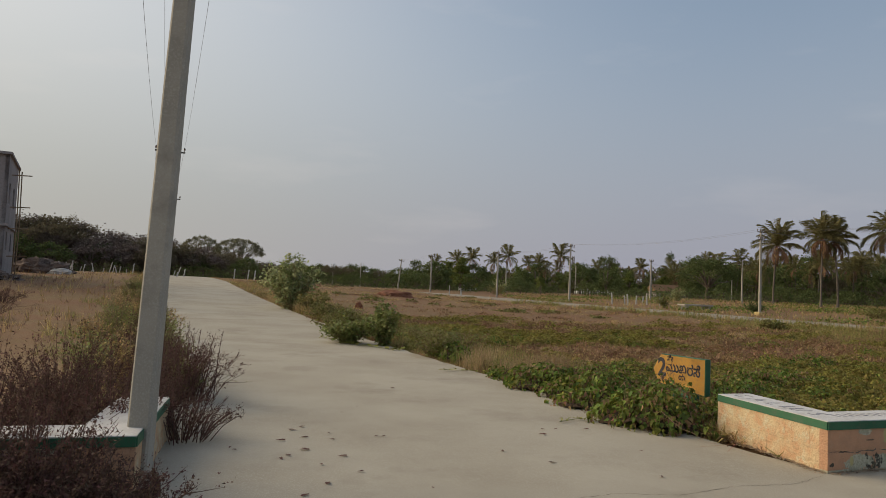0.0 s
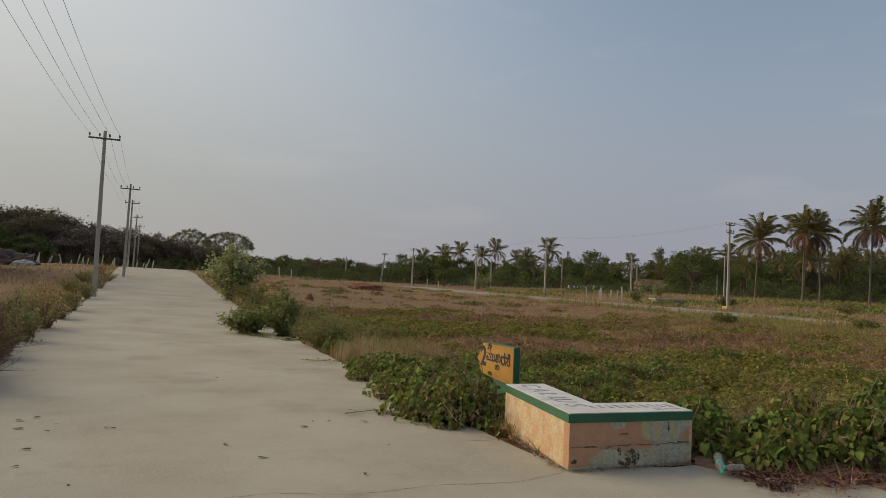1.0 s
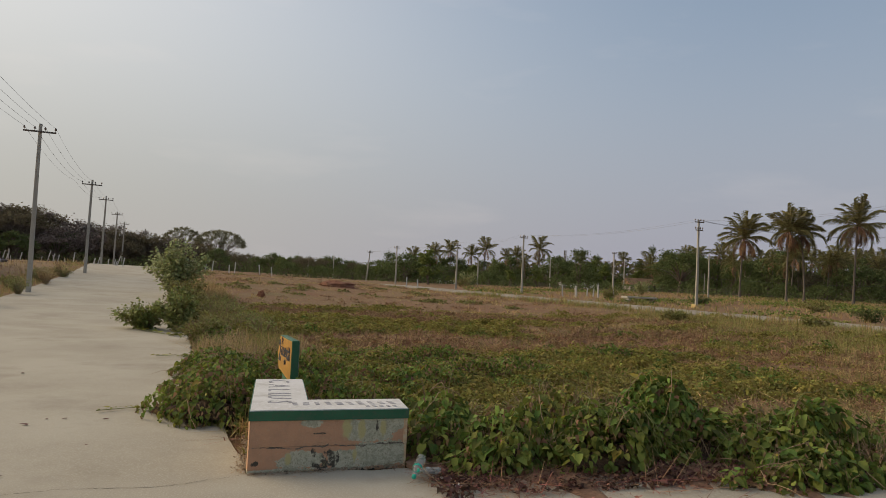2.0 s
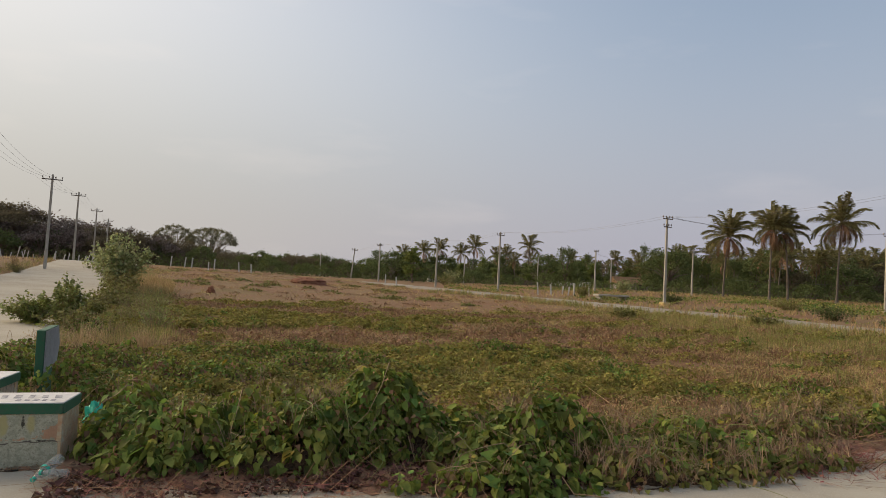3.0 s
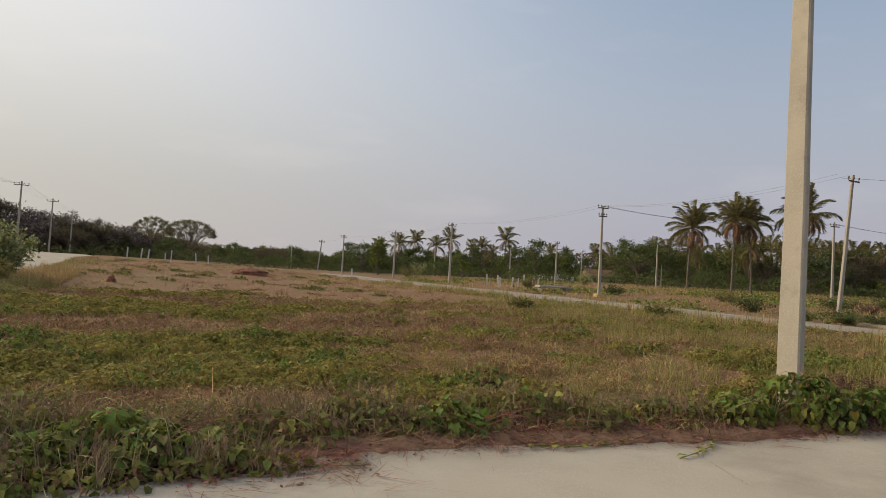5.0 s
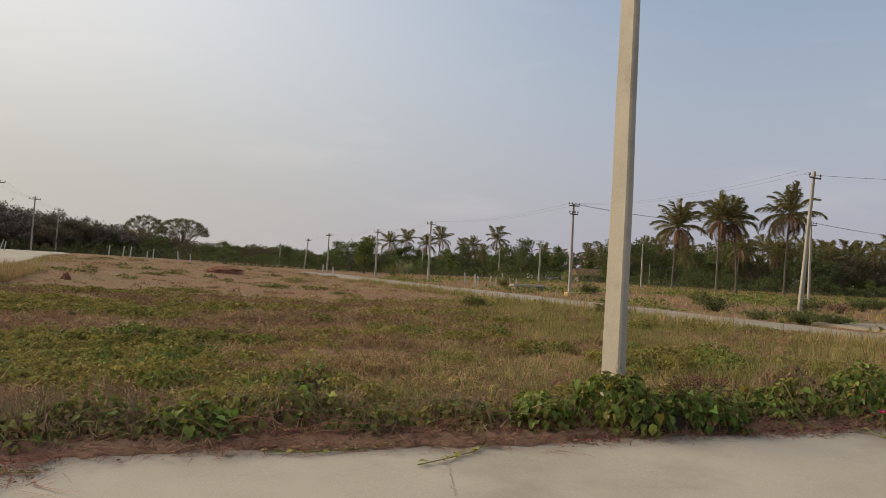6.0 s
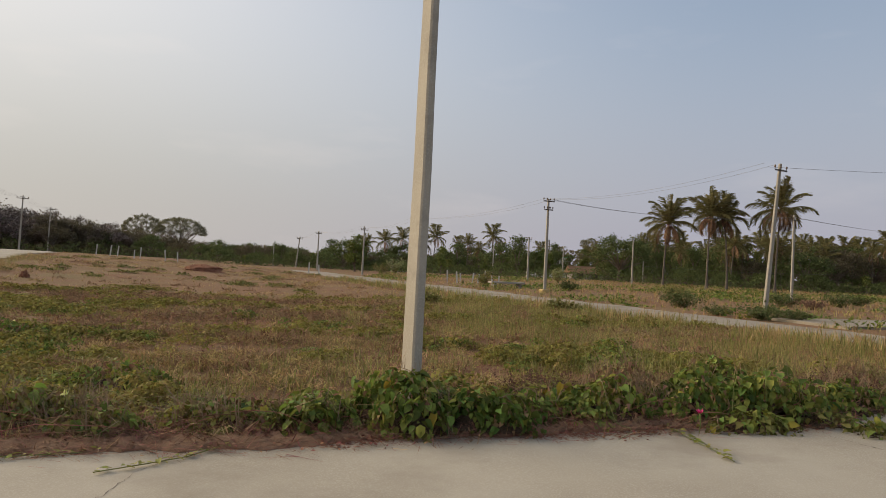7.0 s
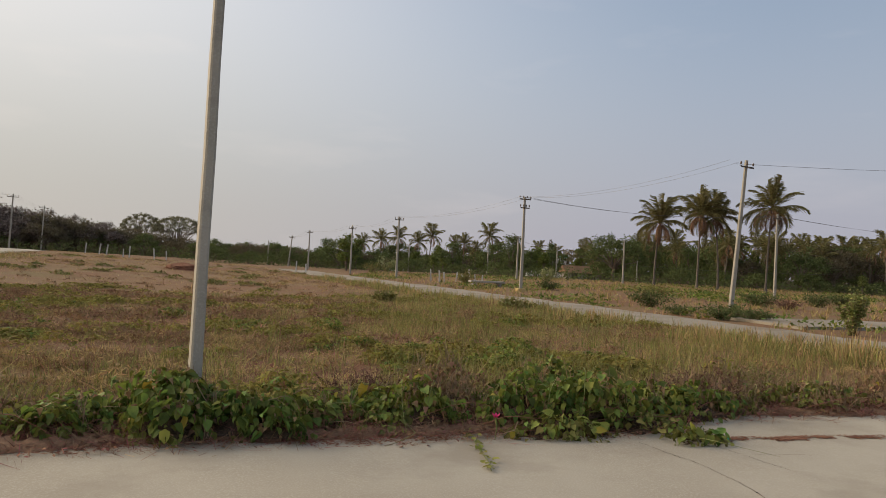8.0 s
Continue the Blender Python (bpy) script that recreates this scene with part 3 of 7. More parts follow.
    dirt = patches(((0.49, 0.22, 0.11, 0.40), (0.395, 0.38, 0.035, 0.26), (0.42, 0.50, 0.09, 0.06), (0.47, 0.12, 0.18, 0.16), (0.55, 0.26, 0.025, 0.34), (0.04, 0.20, 0.07, 0.12), (0.5, 0.0, 1.1, 0.10), (0.80, 0.86, 0.02, 0.24), (0.43, 0.74, 0.09, 0.04), (0.88, 0.52, 0.16, 0.04), (0.15, 0.50, 0.2, 0.02)), 0.9)
    dirt = calc("MULTIPLY", step(dirt, 0.0, 0.35), step(ragged, 0.36, 0.56))
    col = blend(dirt, col, (0.075, 0.068, 0.054))
    l.new(col, bsdf.inputs["Base Color"])
    bsdf.inputs["Roughness"].default_value, bsdf.inputs["Specular IOR Level"].default_value = 0.93, 0.2
    relief = n.new("ShaderNodeBump")
    relief.inputs["Strength"].default_value, relief.inputs["Distance"].default_value = 0.9, 0.02
    l.new(calc("ADD", ragged, calc("MULTIPLY", grain, 0.5)), relief.inputs["Height"])
    l.new(relief.outputs["Normal"], bsdf.inputs["Normal"])
    return m


def low_wall(corner, way_side, way_main, len_side, len_main, thick, height, label):
    """An L-shaped block wall: a core, its blocks in two courses, a green-edged cap with a white top, and lettering."""
    ob = thing("low_wall", (corner[0], corner[1], float(land(*corner)) - 0.01), label, "wall", "low walls at the junction")
    a, b = np.array(way_side), np.array(way_main)        # unit ways along the arms
    cap_h = 0.085
    body_h = height - cap_h

    def prism(pts, z0, z1, bm):
        lo = [bm.verts.new((p[0], p[1], z0)) for p in pts]
        hi = [bm.verts.new((p[0], p[1], z1)) for p in pts]
        k = len(pts)
        for i in range(k):
            bm.faces.new((lo[i], lo[(i + 1) % k], hi[(i + 1) % k], hi[i]))
        bm.faces.new(hi), bm.faces.new(lo[::-1])
        bmesh.ops.recalc_face_normals(bm, faces=bm.faces[:])

    def ell(grow):
        """Outline of the L, grown outwards."""
        g = grow
        cr = abs(a[0] * b[1] - a[1] * b[0])
        t = thick / cr
        return [-(a + b) * g, b * (len_main + g) - a * g, b * (len_main + g) + a * (t + g), a * (t + g) + b * (t + g), a * (len_side + g) + b * (t + g), a * (len_side + g) - b * g]

    bm = bmesh.new()
    prism(ell(-0.005), 0.0, body_h, bm)
    part("core", bm, M["mortar"], ob, "crumbling mortar joints")
    bm = bmesh.new()
    prism(ell(0.012), body_h, height - 0.008, bm)
    bmesh.ops.bevel(bm, geom=[e for e in bm.edges if e.calc_length() < cap_h * 1.2], offset=0.012, segments=2, affect="EDGES")
    part("cap", bm, M["green_paint"], ob, "green painted cap edge")
    bm = bmesh.new()
    prism(ell(0.002), height - 0.010, height, bm)
    part("cap_top", bm, M["white_paint"], ob, "white painted top")
    # blocks on both outer faces, the ends and the inner faces
    r = random.Random(int(abs(corner[0]) * 10))
    course = body_h / 2

    def face_blocks(start, way, length, out, long=1.0, finish=(M["block_paint"], M["block_paint"])):
        for c in range(2):
            s = 0.0 if c == 0 else 0.0
            lens = []
            while s < length - 0.02:
                w = min(r.uniform(0.36, 0.46) * long if not (c == 1 and s == 0.0 and long == 1.0) else 0.22, length - s)
                if length - s - w < 0.1:
                    w = length - s
                lens.append((s, w))
                s += w
            for s0, w in lens:
                mid = start + way * (s0 + w / 2) - out * (0.05 - r.uniform(0.0, 0.003))
                turn = math.degrees(math.atan2(way[1], way[0]))
                me = box_mesh("block", w - 0.001, 0.10, course - 0.002, 0.002)
                bl = part("block", me, finish[c], ob)
                bl.matrix_basis = pose(mid[0], mid[1], course * (c + 0.5), 0, 0, turn)

    zero = np.array([0.0, 0.0])
    na, nb = np.array([a[1], -a[0]]), np.array([b[1], -b[0]])
    na = na if np.dot(na, b) < 0 else -na
    nb = nb if np.dot(nb, a) < 0 else -nb
    face = weathered_face("weathered_face", corner, way_main, len_main, float(land(*corner)) - 0.01, body_h)
    face_blocks(a * 0.02, a, len_side - 0.02, na)
    face_blocks(zero, b, len_main, nb, 4.0, (face, face))
    # a ragged open crack along the middle of the main face
    rk = np.random.RandomState(int(abs(corner[0]) * 100))
    V, F, z = [], [], course
    for k in range(int(len_main / 0.025)):
        z = 0.85 * z + 0.15 * course + rk.normal(0, 0.005)
        p = b * (0.02 + 0.025 * k) + nb * 0.0055
        w_ = 0.0015 + 0.006 * rk.rand() ** 2
        V += [(p[0], p[1], z - w_), (p[0], p[1], z + w_)]
        if k and rk.rand() < 0.93:
            F.append((2 * k - 2, 2 * k, 2 * k + 1, 2 * k - 1))
    part("crack", fast_mesh("crack", np.array(V), np.array(F)), M["road_crack"], ob, "ragged dark crack")
    face_blocks(b * len_main, a, thick, b)
    face_blocks(a * len_side, b, thick, a)
    return ob, a, b, na, nb


def lettering(body, size, at, material, parent, label="", tilt=0.0, thick=0.0015, shear=0.0, fat=0.0):
    cu = bpy.data.curves.new("lettering", "FONT")
    cu.body, cu.size, cu.extrude, cu.shear = body, size, thick, shear
    cu.offset, cu.resolution_u = fat, 3
    cu.align_x, cu.align_y = "CENTER", "CENTER"
    tmp = bpy.data.objects.new("lettering_curve", cu)
    scene.collection.objects.link(tmp)
    me = bpy.data.meshes.new_from_object(tmp.evaluated_get(bpy.context.evaluated_depsgraph_get()))
    bpy.data.objects.remove(tmp)
    me.materials.clear()
    ob = part("lettering", me, material, parent, label)
    ob.matrix_basis = at
    return ob


WALL_H = 0.515
arm_side = np.array([math.cos(radians(103.2)), math.sin(radians(103.2))])
arm_main = np.array([math.cos(radians(19.8)), math.sin(radians(19.8))])
wall_r, a_r, b_r, _, _ = low_wall((4.05, 6.955), arm_side, arm_main, 1.75, 1.32, 0.47, WALL_H,
                                  "low block wall with a white and green cap and peeling orange paint")
ang = math.degrees(math.atan2(-arm_side[1], -arm_side[0]))
for text, dist in (("C A L L", 1.20), ("U S", 0.52)):
    p = a_r * dist + b_r * 0.22
    lettering(text, 0.30, pose(p[0], p[1], WALL_H + 0.001, 0, 0, ang), M["grey_paint"], wall_r, "faded hand-painted grey letters")
# a number, as plain strokes
rb = random.Random(3)
for k in range(15):
    row = 0 if k < 10 else 1
    p = b_r * (0.36 + 0.095 * k if row == 0 else 0.98 + 0.06 * (k - 10)) + a_r * (0.27 if row == 0 else 0.11)
    bm = bmesh.new()
    add_box(bm, 0, 0, 0, rb.uniform(0.035, 0.062) * (1.0 if row == 0 else 0.6), rb.uniform(0.10, 0.15) * (1.0 if row == 0 else 0.5), 0.003)
    o = part("number_bar", bm, M["grey_paint"], wall_r)
    o.matrix_basis = pose(p[0], p[1], WALL_H + 0.0015, 0, 0, math.degrees(math.atan2(b_r[1], b_r[0])) + rb.uniform(-8, 8))
side_l = np.array([math.cos(radians(103.4)), math.sin(radians(103.4))])
main_l = np.array([-math.cos(radians(17.0)), -math.sin(radians(17.0))])
wall_l = low_wall((-2.09, 5.46), side_l, main_l, 1.86, 1.6, 0.46, 0.44, "low painted block wall built round a power pole, half hidden by dry weeds")

# ---- arrow-shaped direction stone ----
s_l, s_r = np.array([3.50, 10.376]), np.array([3.823, 9.535])
s_way = (s_r - s_l) / np.linalg.norm(s_r - s_l)
s_len = float(np.linalg.norm(s_r - s_l))
stone = thing("direction_stone", (*s_l, float(land(*s_l))), "yellow arrow-shaped direction stone with dark hand-painted lettering", "sign",
              turn=math.degrees(math.atan2(s_way[1], s_way[0])))
bm = bmesh.new()
out = [(-0.20, 0.60), (-0.07, 0.40), (s_len, 0.34), (s_len, 0.84), (-0.03, 0.83)]
lo = [bm.verts.new((x, 0.0, z)) for x, z in out]
hi = [bm.verts.new((x, 0.085, z)) for x, z in out]
bm.faces.new(lo), bm.faces.new(hi[::-1])
for i in range(5):
    bm.faces.new((lo[i], lo[(i + 1) % 5], hi[(i + 1) % 5], hi[i]))
bmesh.ops.recalc_face_normals(bm, faces=bm.faces[:])
bmesh.ops.bevel(bm, geom=bm.edges[:], offset=0.006, segments=1, affect="EDGES")
part("slab", bm, M["green_paint"], stone, "dark green painted slab edges")
bm = bmesh.new()
mid = (0.42, 0.60)
bm.faces.new([bm.verts.new((mid[0] + (x - mid[0]) * 0.975, -0.003, mid[1] + (z - mid[1]) * 0.955)) for x, z in out])
bmesh.ops.solidify(bm, geom=bm.faces[:], thickness=0.002)
part("face", bm, M["yellow_paint"], stone, "worn yellow painted face")
bm = bmesh.new()
bm.faces.new([bm.verts.new((mid[0] + (x - mid[0]) * 0.985, 0.0905, mid[1] + (z - mid[1]) * 0.97)) for x, z in out])
bmesh.ops.solidify(bm, geom=bm.faces[:], thickness=0.002)
part("back", bm, M["white_paint"], stone, "bare whitish back")
bm = bmesh.new()
add_box(bm, s_len * 0.5, 0.045, 0.2, 0.5, 0.07, 0.44)
part("foot", bm, M["green_paint"], stone)
up = Matrix.Rotation(radians(90), 4, "X")
for text, size, x, z in (("2", 0.36, 0.01, 0.63), ("ನೇ", 0.11, 0.19, 0.775), ("ಮುಖ", 0.185, 0.315, 0.655), ("ಯ", 0.10, 0.44, 0.535), ("ರಸೆ", 0.195, 0.675, 0.645)):
    lettering(text, size, Matrix.Translation((x, -0.0065, z)) @ up, M["dark_paint"], stone, "dark blue hand-painted lettering", fat=0.010 if text == "2" else 0.004)

# ---- shapes of leaves and blades ----
def heart_leaf(fold=0.10, droop=0.14):
    V = np.array([(0, 0, 0), (0, 0.5, -0.02), (0, 1.0, -droop), (-0.30, -0.08, fold), (-0.39, 0.32, fold), (-0.20, 0.70, fold * 0.4),
                  (0.30, -0.08, fold), (0.39, 0.32, fold), (0.20, 0.70, fold * 0.4)])
    return V, np.array([(0, 1, 4, 3), (1, 2, 5, 4), (0, 6, 7, 1), (1, 7, 8, 2)])


def kite_leaf(fold=0.10, droop=0.16):
    """A pointed leaf folded along its midrib."""
    return np.array([(0, 0, 0), (0, 1.0, -droop), (-0.40, 0.26, fold), (0.40, 0.26, fold)]), np.array([(0, 1, 2), (0, 3, 1)])


def ovate_leaf(fold=0.11, droop=0.22):
    """A rounded pointed leaf, folded along its midrib and bent over at the tip."""
    return (np.array([(0, 0, 0), (0, 1.0, -droop), (-0.36, 0.20, fold), (-0.31, 0.62, fold * 0.25), (0.36, 0.20, fold), (0.31, 0.62, fold * 0.25)]),
            np.array([(0, 1, 3, 2), (0, 4, 5, 1)]))


def small_leaf():
    return np.array([(0, 0, 0), (0.30, 0.5, 0.06), (0, 1, -0.05), (-0.30, 0.5, 0.06)]), np.array([(0, 1, 2, 3)])


def chip():
    """The cheapest leaf: one folded-over triangle."""
    return np.array([(-0.36, 0.1, 0.03), (0.36, 0.0, 0.05), (0.05, 1.0, -0.04)]), np.array([(0, 1, 2)])


def np_stalk(wide=1.0):
    """A thin dry stalk, a little bent."""
    return np.array([(-0.06 * wide, 0, 0), (0.06 * wide, 0, 0), (0.0, 1.0, 0.05)]), np.array([(0, 1, 2)])


def tuft(rs, blades, spread=0.35, width=0.018, lean=0.55, fine=True):
    """A clump of blades about one unit high, each bent in two where it is seen from near."""
    Vs, Fs, o = [], [], 0
    for k in range(blades):
        a, h = rs.uniform(0, 6.283), rs.uniform(0.55, 1.0)
        bx, by = rs.normal(0, spread * 0.25, 2)
        le = abs(rs.normal(0, lean))
        d = np.array([math.cos(a), math.sin(a), 0])
        n = np.array([-d[1], d[0], 0]) * width * rs.uniform(0.7, 1.3)
        p0 = np.array([bx, by, -0.05])
        p1 = p0 + d * le * 0.25 * h + np.array([0, 0, 0.55 * h])
        p2 = p0 + d * le * 0.8 * h + np.array([0, 0, h * (1 - 0.25 * min(le, 1.2))])
        if fine:
            Vs.append(np.array([p0 - n, p0 + n, p1 + n * 0.8, p1 - n * 0.8, p2 + n * 0.15, p2 - n * 0.15]))
            Fs += [(o, o + 1, o + 2, o + 3), (o + 3, o + 2, o + 4, o + 5)]
            o += 6
        else:
            Vs.append(np.array([p0 - n, p0 + n, p2 + n * 0.3, p2 - n * 0.3]))
            Fs.append((o, o + 1, o + 2, o + 3))
            o += 4
    return np.concatenate(Vs), np.array(Fs)


def stuff(name, arrays, material, label, category):
    V, F = joined(arrays)
    return tagged(part(name, fast_mesh(name, V, F), material), label, category, kind="stuff")


def scatter(rs, n, x0, x1, y0, y1, keep):
    """Places in a rectangle, thinned by keep(x, y) in 0..1, off the roads."""
    x, y = rs.uniform(x0, x1, n), rs.uniform(y0, y1, n)
    ok = (rs.rand(n) < keep(x, y)) & ~on_road(x, y, 0.05)
    return x[ok], y[ok]


def grass_patch(name, seed, n, box, keep, heights, material, label, category, blades=8, width=0.016, lean=0.55, spread=0.35, fine=False, flat=1.0):
    rs = np.random.RandomState(seed)
    x, y = scatter(rs, n, *box, keep)
    kinds = [tuft(rs, blades, spread, width, lean, fine) for _ in range(7)]
    which = rs.randint(0, 7, len(x))
    out = []
    for k in range(7):
        m = which == k
        if not m.any():
            continue
        cnt = m.sum()
        pos = np.stack([x[m], y[m], rough_land(x[m], y[m])], -1)
        s = rs.uniform(*heights, cnt)[:, None] * np.array([[1, 1, flat]])
        out.append(strew(kinds[k], pos, turns(rs.uniform(0, 6.283, cnt), rs.normal(0, 0.12, cnt), rs.normal(0, 0.12, cnt)), s))
    return stuff(name, out, material, label, category)


def ramp01(v, lo, hi):
    return np.clip((v - lo) / (hi - lo), 0, 1)


def field_side(x, y):
    """Distances into the field from the main road, from the side road, and to the far road."""
    _, om = inside(MAIN_A, MAIN_D, MAIN_N, x, y)
    _, os_ = inside(MAIN_A, SIDE_D, SIDE_N, x, y)
    _, of = inside(FAR_A, FAR_D, FAR_N, x, y)
    return om, os_, of


def green_share(x, y):
    """Where creepers grow: broken patches, thickest before the bare plot and towards the side road, none on the bare plot."""
    om, os_, of = field_side(x, y)
    p = 0.45 * vnoise(x * 0.6, y, 3.0, 21) + 0.33 * vnoise(x * 0.8, y, 1.25, 22) + 0.22 * vnoise(x, y, 0.5, 29)
    need = 0.567 - 0.075 * ramp01(y, 20.0, 25.0) - 0.05 * ramp01(-x, -10.0, -6.0) + 0.055 * ramp01(x, 9.0, 12.5) * ramp01(-y, -21.0, -16.0) + 0.06 * ramp01(x - 0.3 * y, 8.0, 13.0)
    band = ramp01(om, 0.3, 1.6) * (1 - ramp01(y - 0.12 * x + 5 * (vnoise(x, y, 3.0, 27) - 0.5), 32.0, 36.0))
    return ramp01(p, need - 0.01, need + 0.05) * band


def bare_share(x, y):
    om, os_, of = field_side(x, y)
    return ramp01(y - 0.12 * x, 31.0, 34.0) * ramp01(-of, 2.0, 6.0) * (os_ > 0)


# ---- grasses of the field ----
def soil_gap(x, y):
    """Patches where the red soil shows."""
    return 1 - 0.85 * ramp01(0.6 * vnoise(x, y, 3.4, 48) + 0.4 * vnoise(x, y, 1.1, 49), 0.44, 0.52)


def dry_keep(x, y):
    g, b = green_share(x, y), bare_share(x, y)
    return (0.25 + 0.75 * ramp01(vnoise(x, y, 2.2, 31), 0.35, 0.7)) * (1 - 0.8 * g) * (1 - 0.93 * b) * soil_gap(x, y)


def right_keep(x, y):
    om, os_, of = field_side(x, y)
    near = ramp01(x, 13.0, 20.0) * ramp01(om, 1.5, 4.0)
    return near * (0.12 + 0.88 * ramp01(0.55 * vnoise(x, y, 2.0, 33) + 0.45 * vnoise(x, y, 0.7, 133), 0.36, 0.66))


def in_field(x, y):
    om, os_, of = field_side(x, y)
    return (om > 0) & (os_ > 0) & (of < 1.3)


grass_patch("dry_grass", 41, 34000, (-4, 27, 8, 24), lambda x, y: dry_keep(x, y) * in_field(x, y), (0.06, 0.20), M["straw"],
            "short straw-coloured dry grass over the field", "grass", 8, 0.018, 1.1, 0.5)
grass_patch("dry_grass", 42, 20000, (-14, 26, 22, 45), lambda x, y: dry_keep(x, y) * in_field(x, y), (0.08, 0.20), M["straw"],
            "sparse dry grass on the middle of the field", "grass", 6, 0.045, 1.1, 0.8)
grass_patch("tall_grass", 43, 6500, (13, 40, 11, 38), lambda x, y: right_keep(x, y) * in_field(x, y), (0.16, 0.50), M["straw"],
            "tall dry grass turning from green to straw", "grass", 9, 0.010, 0.9, 0.7)
grass_patch("tall_grass", 44, 21000, (13, 40, 11, 38), lambda x, y: right_keep(x, y) * in_field(x, y), (0.14, 0.54), M["green_grass"],
            "tall yellowish green grass", "grass", 9, 0.011, 0.9, 0.7)
grass_patch("brown_grass", 45, 4500, (2, 30, 8, 20), lambda x, y: (field_side(x, y)[0] < 6) * dry_keep(x, y) * in_field(x, y), (0.08, 0.22), M["withered"],
            "withered brown weeds close to the road", "grass", 8, 0.010, 0.8, 0.5)
grass_patch("field_grass", 46, 30000, (-4, 27, 8, 36), lambda x, y: 0.8 * ramp01(vnoise(x, y, 3.1, 34), 0.3, 0.6) * soil_gap(x, y) * (1 - bare_share(x, y)) * in_field(x, y), (0.06, 0.18), M["green_grass"],
            "low green grass among dry stalks", "grass", 7, 0.018, 1.1, 0.6)
grass_patch("thatch", 55, 19000, (0, 30, 7.5, 25), lambda x, y: in_field(x, y) * (1 - 0.8 * green_share(x, y)) * (field_side(x, y)[0] < 12) * (0.5 + 0.5 * vnoise(x, y, 1.2, 44)) * soil_gap(x, y), (0.14, 0.34), M["straw"],
            "matted dead grass lying on the near field", "grass", 7, 0.020, 2.4, 1.4, False, 0.22)
grass_patch("thatch", 56, 19000, (0, 26, 7.5, 27), lambda x, y: in_field(x, y) * (1 - 0.8 * green_share(x, y)) * (field_side(x, y)[0] < 15) * (0.25 + 0.75 * ramp01(vnoise(x, y, 1.6, 45), 0.3, 0.6)) * (1.2 - soil_gap(x, y)), (0.14, 0.34), M["litter"],
            "matted reddish dead stalks lying on the near field", "grass", 6, 0.018, 2.4, 1.4, False, 0.28)
grass_patch("near_weed", 57, 22000, (2, 30, 7.5, 20), lambda x, y: in_field(x, y) * (field_side(x, y)[0] < 5.5) * ramp01(vnoise(x, y, 0.9, 46), 0.35, 0.6) * soil_gap(x, y), (0.08, 0.22), M["green_grass"],
            "low yellowish weeds behind the vines", "weeds", 6, 0.05, 1.2, 0.8)
grass_patch("bare_plot_stubble", 52, 30000, (-26, 22, 31, 85), lambda x, y: (0.08 + 0.9 * ramp01(vnoise(x, y, 5.0, 38), 0.5, 0.8)) * in_field(x, y) * (y - 0.12 * x > 31), (0.05, 0.16), M["straw"],
            "sparse dry stubble on the bare plot", "grass", 6, 0.06, 1.5, 1.2)
grass_patch("bare_plot_weed", 53, 800, (-26, 22, 33, 85), lambda x, y: ramp01(vnoise(x, y, 3.0, 39), 0.55, 0.8) * in_field(x, y) * (y - 0.12 * x > 31), (0.1, 0.22), M["straw"],
            "small dry weeds on the bare plot", "grass", 8, 0.05, 1.0, 0.8)
for seed, mat, n, label in ((73, "vine_mass", 1500, "scattered green weed tufts in the dry field"), (74, "straw", 1300, "scattered withered weed tufts in the dry field"), (75, "weed_leaf", 1500, "scattered yellow-green weed tufts in the dry field")):
    grass_patch("weed_tuft", seed, n, (-6, 27, 8.5, 34), lambda x, y: in_field(x, y) * ramp01(vnoise(x + seed, y, 1.8, 76), 0.4, 0.7) * (1 - bare_share(x, y)), (0.10, 0.26), M[mat], label, "weeds", 17, 0.026, 1.5, 1.3)


def far_edge(x, y):
    s_, o = inside(FAR_A, FAR_D, FAR_N, x, y)
    return ((o > -1.2) & (o < 1.5) & (s_ > -13) & (s_ < 45)) * ramp01(vnoise(x, y, 2.2, 47), 0.25, 0.6) * (1 - 0.45 * ramp01(s_, 6, 12))


grass_patch("road_edge_grass", 58, 26000, (4, 34, 12, 66), lambda x, y: far_edge(x, y) * (1 - 0.7 * ramp01(inside(FAR_A, FAR_D, FAR_N, x, y)[0], 4, 12)), (0.3, 0.66), M["straw"], "dry grass along the far road's edge", "grass", 7, 0.02, 0.6, 0.5)
grass_patch("road_edge_grass", 59, 26000, (4, 34, 12, 66), far_edge, (0.22, 0.54), M["green_grass"], "green grass along the far road's edge", "grass", 7, 0.025, 0.7, 0.5)
# land beyond the far road and left of the side road
grass_patch("far_grass", 47, 11000, (8, 75, 26, 98), lambda x, y: (field_side(x, y)[2] > 4.9) * (0.3 + 0.7 * vnoise(x, y, 5.0, 35)), (0.15, 0.45), M["straw"],
            "dry grass on the land beyond the far road", "grass", 5, 0.045, 0.7)
grass_patch("far_grass", 48, 5000, (8, 75, 26, 98), lambda x, y: (field_side(x, y)[2] > 4.9) * ramp01(vnoise(x, y, 6.0, 36), 0.35, 0.6), (0.15, 0.4), M["green_grass"],
            "green grass on the land beyond the far road", "grass", 5, 0.05, 0.7)
grass_patch("left_grass", 49, 5000, (-40, -2, 5, 62), lambda x, y: (field_side(x, y)[1] < -6) * (0.12 + 0.6 * ramp01(vnoise(x, y, 4.0, 37), 0.45, 0.75)), (0.1, 0.32), M["straw"],
            "patchy dry grass on the land beside the side road", "grass", 6, 0.03, 0.7)
def left_band(x, y):
    o = field_side(x, y)[1]
    return ((o < -6.1) & (o > -20)) * (0.25 + 0.75 * ramp01(vnoise(x, y, 3.0, 67), 0.35, 0.65))


